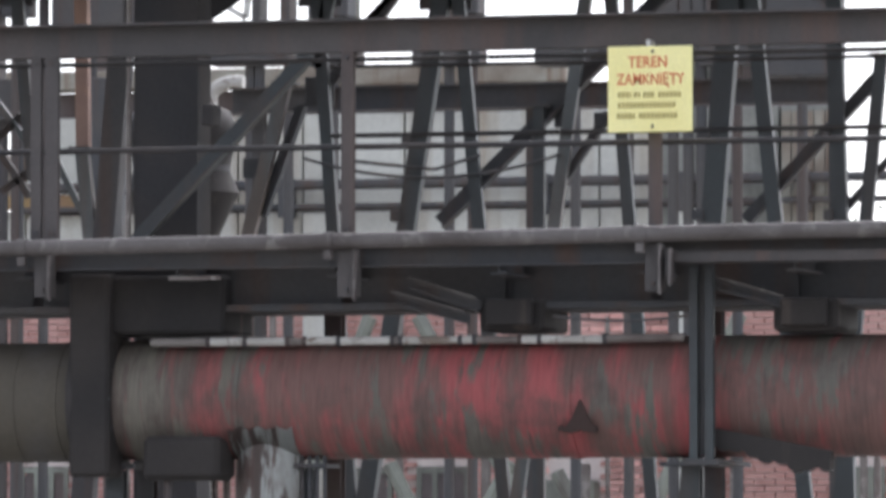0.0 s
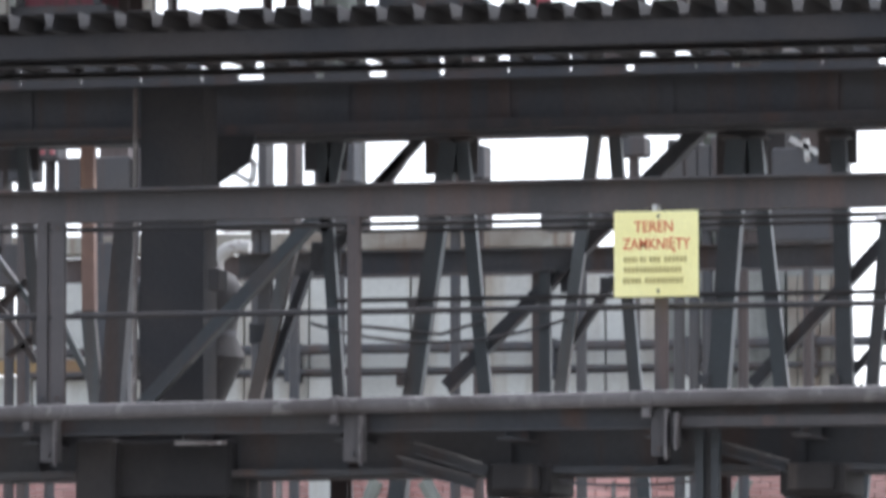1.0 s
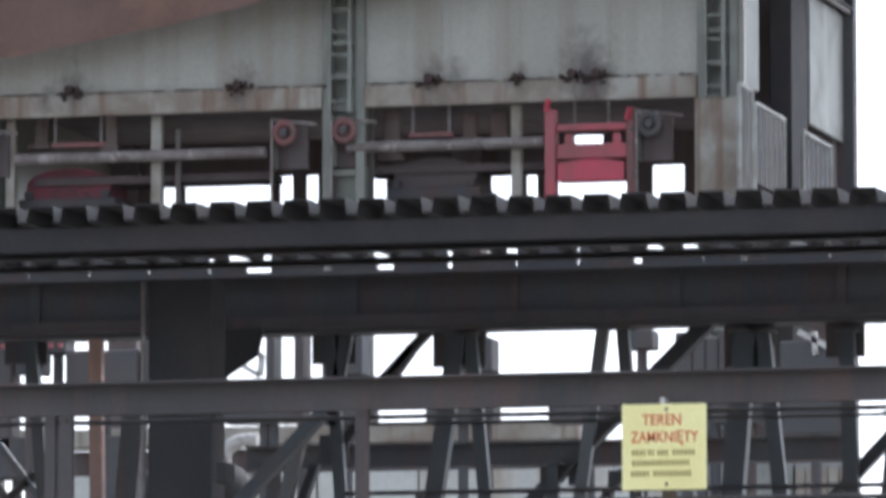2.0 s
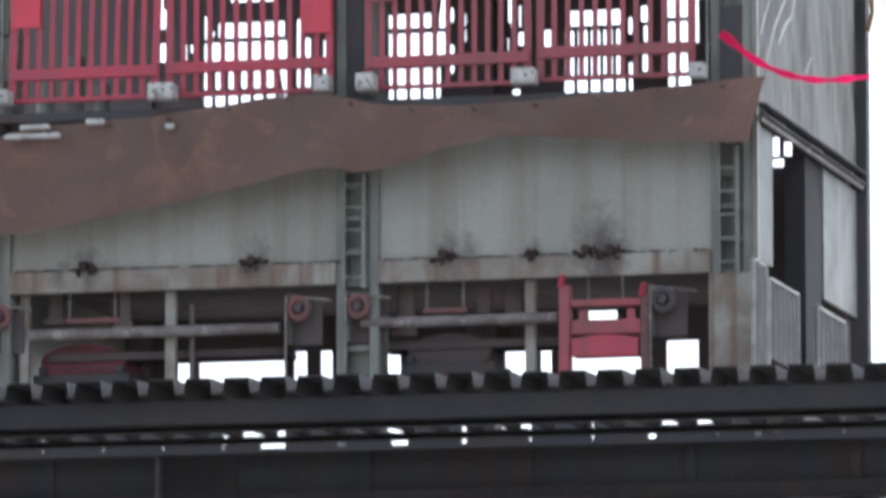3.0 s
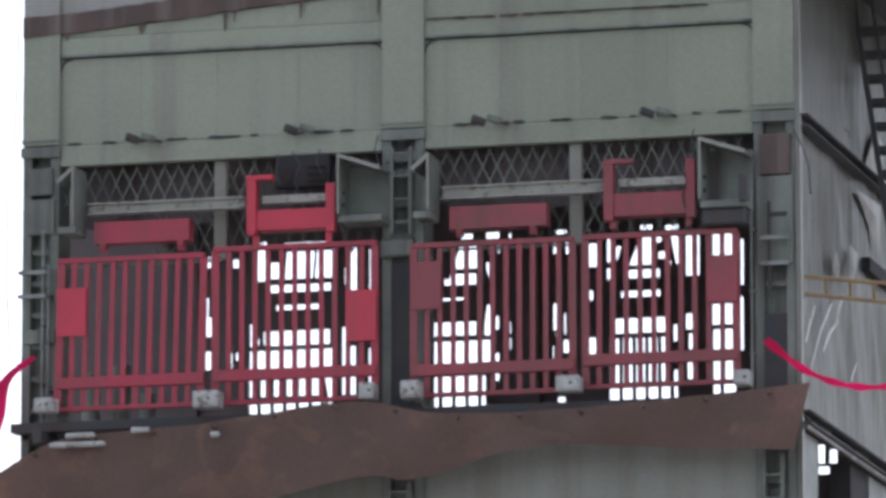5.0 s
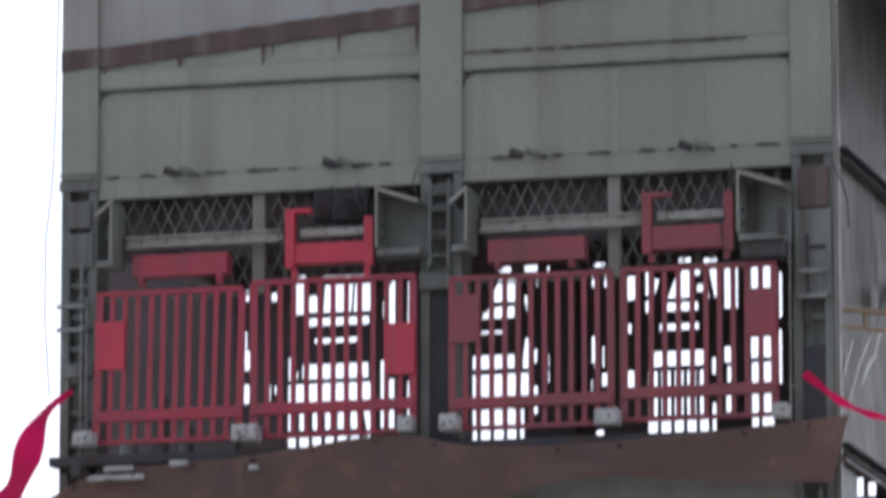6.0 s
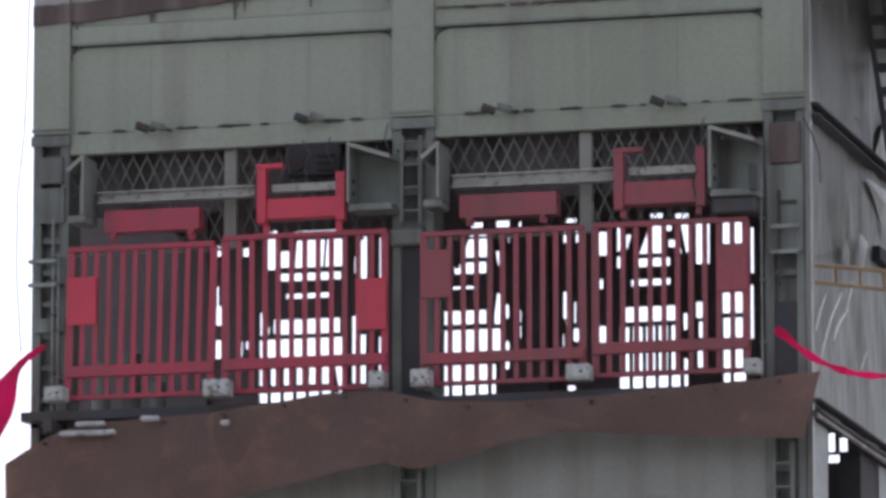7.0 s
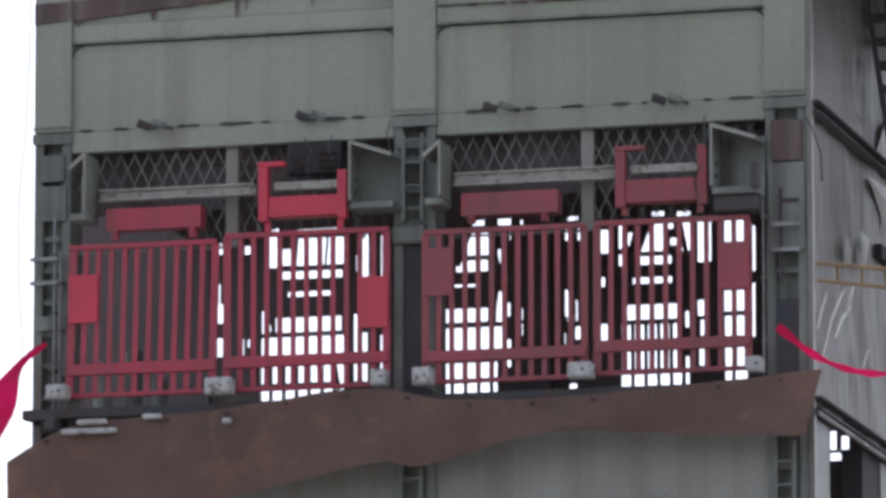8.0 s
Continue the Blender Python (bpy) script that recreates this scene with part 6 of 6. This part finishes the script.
for a, b, c, d in [(-9.148, -8.782, 3.028, 3.203), (-7.493, -7.134, 3.013, 3.192), (-11.5, -10.62, 3.03, 3.36)]:
    sd = thing("pipe_saddle", ((a + b) / 2, 37, c), "dark steel saddle under the catwalk", "saddle", "pipe saddles")
    part("body", boxes((a, b, 36.7, 37.3, c, d)), M_VESSEL, sd, bevel=0.02)
    if b - a < 0.5:
        part("front_plate", boxes((a + 0.05, b - 0.05, 36.63, 36.697, c + 0.03, d)), M_VESSEL, sd, bevel=0.008)
    part("hanger", boxes(((a + b) / 2 - 0.06, (a + b) / 2 + 0.06, 36.9, 37.0, d + 0.003, ZE0 + 0.05)), M_DARK, sd)
bm = bmesh.new()
cx0, cx1, cz = -8.701, -7.911, 3.103
tube(bm, [(cx0 + (cx1 - cx0) * i / 14, 36.58, cz - 0.03 * (1 - (2 * i / 14 - 1) ** 2)) for i in range(15)], 0.008, 6)
solo("sagging_cable", bm, M_DARK, "black cable sagging under the catwalk", "cable", "sagging cables")
bm = bmesh.new()
cx0, cx1, cz = -12.041, -10.297, 4.448
tube(bm, [(cx0 + (cx1 - cx0) * i / 20, 43.52, cz - 0.14 * (1 - (2 * i / 20 - 1) ** 2)) for i in range(21)], 0.011, 6)
solo("sagging_cable", bm, M_DARK, "black cable sagging between trestle legs", "cable", "sagging cables")
bm = bmesh.new()
a, b = (-11.723, 43.52, 4.425), (-11.147, 43.52, 4.361)
tube(bm, [a, b, (-10.841, 43.52, 4.449)], 0.012, 6)
solo("sagging_cable", bm, M_DARK, "black cable slung between trestle legs", "cable", "sagging cables")
for y, q in [(4.592, 9), (5.048, 7)]:
    bm = bars(disc(q / 550, 8), ((-11.859, 43.52, y), (-4, 43.52, y)))
    solo("service_pipe", bm, M_SOOT, "thin dark service pipe along the trestle", "pipe", "trestle pipes")

# ---------------------------------------------------------------- the big pipes below
M_REDPIPE = peeling("peeling_red_paint", (0.33, 0.082, 0.083), (0.165, 0.09, 0.078), (0.13, 0.122, 0.104), (0.09, 0.066, 0.058), 0.02, fine=1.5)
M_MAINOLD = peeling("worn_off_red_paint", (0.25, 0.08, 0.075), (0.12, 0.095, 0.08), (0.15, 0.135, 0.11), (0.08, 0.062, 0.053), 0.03, fine=2.2)
M_OLIVE = surface("olive_duct_paint", (0.10, 0.088, 0.07), (0.078, 0.068, 0.056), 0.75, 0.0, 8, 0.8, 3.0, 0.15, (0.10, 0.092, 0.085), gloss=0.3)
zp0, zp1 = 2.331, 3.005
RP, ZP = (zp1 - zp0) / 2, (zp0 + zp1) / 2
xa = -11.32
bigp = thing("gas_main", (-9, 37, zp0), "large gas main with peeling red paint and grey streaks", "pipe")
lens = [xa, -10.55, -8.644, -7.701, CX1]
for i, (a, b) in enumerate(zip(lens, lens[1:])):
    part("pipe_length", bars(disc(RP, 48), ((a + 0.004, 37, ZP), (b - 0.004, 37, ZP))), M_REDPIPE if i else M_MAINOLD, bigp, smooth=True)
for q in lens[1:4]:
    part("weld_band", bars(disc(RP + 0.006, 48), ((q - 0.02, 37, ZP), (q + 0.02, 37, ZP))), M_REDPIPE, bigp, smooth=True)
olive = thing("olive_duct", (-13, 37, zp0), "grey-olive duct joined to the gas main", "duct")
part("shell", bars(disc(RP, 48), ((CX0 - 2, 37, ZP - 0.01), (-11.492, 37, ZP - 0.01))), M_OLIVE, olive, smooth=True)
for q in [-12.79, -11.851, -11.602]:
    part("seam_band", bars(disc(RP + 0.005, 48), ((q - 0.015, 37, ZP - 0.01), (q + 0.015, 37, ZP - 0.01))), M_OLIVE, olive, smooth=True)
fl = thing("flange_collar", (-11.419, 37, zp0 - 0.1), "soot-black flange collar joining duct and main", "flange")
part("collar", bars(disc(RP + 0.06, 48), ((-11.512, 37, ZP), (-11.32, 37, ZP))), M_SOOT, fl, smooth=True)
part("skirt", boxes((-11.49, -11.259, 36.6, 36.9, zp0 - 0.1, ZE0)), M_VESSEL, fl, bevel=0.02)
for k in range(14):
    t = k * 6.2832 / 14
    c = (-11.287, 37 + (RP + 0.035) * math.cos(t), ZP + (RP + 0.035) * math.sin(t))
    part("flange_bolt", bars(disc(0.014, 6), ((c[0] - 0.06, c[1], c[2]), (c[0] + 0.03, c[1], c[2]))), M_DARK, fl)
# thin pale line on top of the main: its sky highlight built as pale lengths
ll = thing("highlight_line", (-9, 36.85, zp1), "thin pale line painted as the highlight on top of the gas main", "pipe")
seg = [-11.049, -10.71, -10.496, -10.25, -10.152, -9.956, -9.647, -9.599, -9.259, -9.178, -8.92, -8.808, -8.439, -7.99]
for i, (a, b) in enumerate(zip(seg, seg[1:])):
    # white and grey lengths carry the painted highlight
    part("lagging", bars(disc(0.024, 10), ((a + 0.006, 36.72, ZP + RP * 0.93), (b - 0.006, 36.72, ZP + RP * 0.93 + random.uniform(-0.004, 0.004)))), M_WHITE if i % 3 else M_PIPE, ll, smooth=True)
for q in seg[1:-1]:
    part("strap", bars(disc(0.03, 10), ((q - 0.012, 36.72, ZP + RP * 0.93), (q + 0.012, 36.72, ZP + RP * 0.93))), M_DARK, ll)
# hanger
ha, hb = -7.923, -7.791
hg = thing("pipe_hanger", ((ha + hb) / 2, 36.5, zp0), "dark green-grey twin-channel hanger carrying the gas main", "hanger")
for a, b in ((ha, ha + 0.045), (hb - 0.045, hb)):
    part("channel", bars(u_prof(0.06, b - a, 0.008), (((a + b) / 2, 36.55, zp0 - 0.02), ((a + b) / 2, 36.55, ZE0)), up=(1, 0, 0)), M_STRUT, hg)
part("web_plate", boxes((ha + 0.046, hb - 0.046, 36.57, 36.58, zp0, ZE0)), M_DARK, hg)
part("foot", boxes((ha - 0.03, hb + 0.03, 36.5, 37.4, zp0 - 0.05, zp0 - 0.02)), M_DARK, hg)
# branch pipe with drips of pale paint
M_DRIP = peeling("pale_drips", (0.12, 0.08, 0.07), (0.085, 0.065, 0.058), (0.33, 0.34, 0.325), (0.13, 0.095, 0.08), 0.09, fine=3.0)
bx, bw = -10.41, 0.19
br = thing("branch_pipe", (bx, 36.75, 0), "grey branch pipe with rust and pale drips below the main", "pipe")
part("stub", bars(disc(bw, 28), ((bx, 36.96, 0), (bx, 36.96, zp0 + 0.1)), up=(0, 1, 0)), M_DRIP, br, smooth=True)
bm = bmesh.new()
pad = []
for i in range(13):
    x = bx - 0.19 + 0.38 * i / 12
    lip = 0.012 * math.sin(i * 1.9)
    line = []
    for k in range(9):
        u = -1.0 + (0.5 - lip * 3) * k / 8
        h = max(-0.995, u) * RP
        line.append(bm.verts.new((x, 37 - math.sqrt(max(0.0, RP * RP - h * h)) - 0.012, ZP + h)))
    pad.append(line)
for p, q in zip(pad, pad[1:]):
    for k in range(8):
        bm.faces.new((p[k], q[k], q[k + 1], p[k + 1]))
bmesh.ops.solidify(bm, geom=bm.faces[:], thickness=0.008)
part("saddle_pad", bm, M_DRIP, br, "saddle pad streaked with pale paint", smooth=True)
vb = thing("valve_box", (-10.838, 36.7, 2.211), "soot-black valve box under the gas main", "valve box")
part("box", boxes((-11.061, -10.615, 36.6, 36.95, 2.211, 2.456)), M_VESSEL, vb, bevel=0.03)
part("spindle", bars(disc(0.03, 8), ((-10.936, 36.7, 1.74), (-10.936, 36.7, 2.211)), up=(0, 1, 0)), M_DARK, vb)
# sagging black lagging
bm = bmesh.new()
tx0, tx1 = -7.817, -7.162
n = 40
tl, bl = [], []
for i in range(n + 1):
    u = i / n
    q = tx0 + (tx1 - tx0) * u
    tl.append((q, ZP - RP * (0.54 + 0.38 * u)))
    bl.append((q, ZP - RP * (0.82 + 0.42 * min(1, u * 1.4)) + 0.012 * math.sin(q * 31) + 0.008 * math.sin(q * 77)))
sheet(bm, tl, bl, 36.62, 36.72)
solo("torn_lagging", bm, M_VESSEL, "torn black lagging sagging from the gas main", "lagging")
bm = bmesh.new()
q0 = -8.58
edge = [(q0 - 0.11 + 0.22 * i / 14, i / 14) for i in range(15)]
sheet(bm, [(x, ZP - 0.17 + 0.17 * max(0, 1 - abs(u - 0.55) * 2.6) ** 1.6 + 0.02 * noise.noise((u * 9, 1, 0))) for x, u in edge], [(x, ZP - 0.2 + 0.025 * noise.noise((u * 8, 5, 0))) for x, u in edge], 36.66, 36.68)
solo("tar_patch", bm, M_CRUST, "black tar patch on the gas main", "patch")
# supports of the main
for q in [-11.33, -8.011, -10.219, -13.112, -6.228]:
    pf = thing("pipe_support", (q, 37.2, 0), "slender grey steel support under the gas main", "support", "pipe supports")
    part("post", bars(i_prof(0.1, 0.1, 0.01), ((q, 37.0, 0), (q, 37.0, zp0 - 0.055)), up=(0, 1, 0)), M_STRUT, pf)
    part("head_plate", boxes((q - 0.15, q + 0.15, 36.85, 37.15, zp0 - 0.05, zp0 - 0.025)), M_DARK, pf)
    part("deck_post", bars(i_prof(0.1, 0.1, 0.01), ((q, 37.6, 0), (q, 37.6, ZE0)), up=(0, 1, 0)), M_DARK, pf)
for q in [-10.218, -10.175, -10.13, -10.087]:
    solo("hanging_chain", bars(disc(0.012, 6), ((q, 36.9, zp0 - 0.5), (q, 36.9, zp0 + 0.05)), up=(0, 1, 0)), M_DARK, "dark chain hanging from the gas main", "chain", "hanging chains")
for q in [-10.932, -10.858, -10.784, -10.717]:
    solo("vertical_conduit", bars(disc(0.022, 8), ((q, 37.6, 0), (q, 37.6, ZE0)), up=(0, 1, 0)), M_PIPE, "grey vertical conduit behind the gas main", "conduit", "vertical conduits")

# ---------------------------------------------------------------- the yellow sign
M_SIGN = surface("yellow_enamel", (0.93, 0.86, 0.40), (0.89, 0.81, 0.35), 0.4, 0, 15, 3, 0, 0.03, None)
M_SIGNRED = surface("faded_red_letters", (0.70, 0.20, 0.09), (0.64, 0.18, 0.08), 0.6, 0, 20, 6)
M_SIGNGREY = surface("faded_small_letters", (0.42, 0.36, 0.13), (0.5, 0.42, 0.16), 0.6, 0, 20, 6)
s0, s1, t0, t1 = -8.303, -7.833, 4.081, 4.548
sgn = thing("warning_sign", ((s0 + s1) / 2, 36.2, t0), "square yellow warning sign with faded red lettering", "sign")
part("board", boxes((s0, s1, 36.2, 36.206, t0, t1)), M_SIGN, sgn, bevel=0.002)


def lettering(body, size, xm, zm, width):
    cu = bpy.data.curves.new("lettering", "FONT")
    cu.body, cu.size, cu.align_x, cu.align_y, cu.extrude, cu.offset = body, size, "CENTER", "CENTER", 0.001, size * 0.012
    tmp = bpy.data.objects.new("lettering_source", cu)
    scene.collection.objects.link(tmp)
    bpy.context.view_layer.update()
    me = bpy.data.meshes.new_from_object(tmp.evaluated_get(bpy.context.evaluated_depsgraph_get()))
    wid = max(v.co.x for v in me.vertices) - min(v.co.x for v in me.vertices)
    me.transform(Matrix.Diagonal((width / wid, 1, 1, 1)))
    me.transform(pose(xm, 36.197, zm, 90, 0, 0))
    me.transform(Matrix.Translation(-sgn.location))
    me.materials.clear()
    me.materials.append(M_SIGNRED)
    bpy.data.objects.remove(tmp)
    ob = new("lettering", me)
    ob.parent = sgn
    return tagged(ob, "faded red capital letters")


W, H = s1 - s0, t1 - t0
lettering("TEREN", 0.085, s0 + W * 0.475, t1 - H * 0.19, W * 0.46)
lettering("ZAMKNIĘTY", 0.085, s0 + W * 0.505, t1 - H * 0.39, W * 0.80)
for row, words in ((0.565, ((0.12, 0.28), (0.31, 0.38), (0.42, 0.56), (0.60, 0.86))), (0.685, ((0.12, 0.80),)), (0.81, ((0.11, 0.32), (0.37, 0.84)))):
    for a, b in words:
        q = a
        while q < b - 0.02:
            part("letter_bar", boxes((s0 + W * q, s0 + W * min(q + 0.034, b), 36.196, 36.199, t1 - H * (row + 0.032), t1 - H * (row - 0.032))), M_SIGNGREY, sgn)
            q += 0.046
for zz in (t0 + 0.03, t1 - 0.03):
    part("screw", bars(disc(0.009, 8), ((s0 + W * 0.53, 36.19, zz), (s0 + W * 0.53, 36.199, zz))), M_DARK, sgn)
part("strap", boxes((s0 + W * 0.45, s0 + W * 0.5, 36.207, 36.33, t1 - 0.03, t1 + 0.035)), M_WHITE, sgn, "pale fixing strap")
part("strap", boxes((s0 + W * 0.5, s0 + W * 0.56, 36.207, 36.33, t0 + 0.02, t0 + 0.05)), M_DARK, sgn)

# ---------------------------------------------------------------- bricks of the annex base
def brick_mesh():
    bm = bmesh.new()
    box(bm, -0.12, 0.12, 0, 0.07, 0, 0.065)
    for v in bm.verts:
        if v.co.y < 0.01:
            v.co.x *= 0.985
            v.co.z = 0.0325 + (v.co.z - 0.0325) * 0.93
    return mesh_of("brick", bm, M_BRICK)


BM = brick_mesh()
bx0, bx1 = -26.146, -14.747
bands = [(4.583, 4.999), (2.548, 3.221)]
holes = [(-21.649, -21.054), (-20.688, -20.096), (-15.429, -15.019), (-25.71, -25.144), (-19.053, -18.447)]
verts, faces, count = [], [], 0
for zlo, zhi in bands:
    r = int(zlo / 0.077)
    while r * 0.077 < zhi:
        zz = r * 0.077
        q = bx0 + (0.125 if r % 2 else 0.0)
        while q < bx1:
            if not (zhi < ZA - 2 and any(h0 - 0.05 < q < h1 + 0.05 for h0, h1 in holes)):
                dy = random.uniform(-0.008, 0.008)
                if -20.104 < q < -17.525 and count < 300:
                    ob = new("brick", BM)
                    ob.parent = annex
                    ob.location = Vector((q, 80.02 + dy, zz)) - annex.location
                    count += 1
                else:
                    k = len(verts)
                    verts += [(q + sx * 0.12, yy + dy, zz + sz) for yy in (80.02, 80.09) for sx, sz in ((-1, 0), (1, 0), (1, 0.065), (-1, 0.065))]
                    faces += [(k, k + 1, k + 2, k + 3), (k, k + 4, k + 5, k + 1), (k + 1, k + 5, k + 6, k + 2), (k + 2, k + 6, k + 7, k + 3), (k + 3, k + 7, k + 4, k)]
            q += 0.252
        r += 1
me = bpy.data.meshes.new("brickwork")
me.from_pydata(verts, [], faces)
me.materials.append(M_BRICK)
ob = new("brickwork", me)
ob.parent = annex
ob.matrix_parent_inverse = Matrix.Translation(-annex.location)
tagged(ob, kind="stuff")
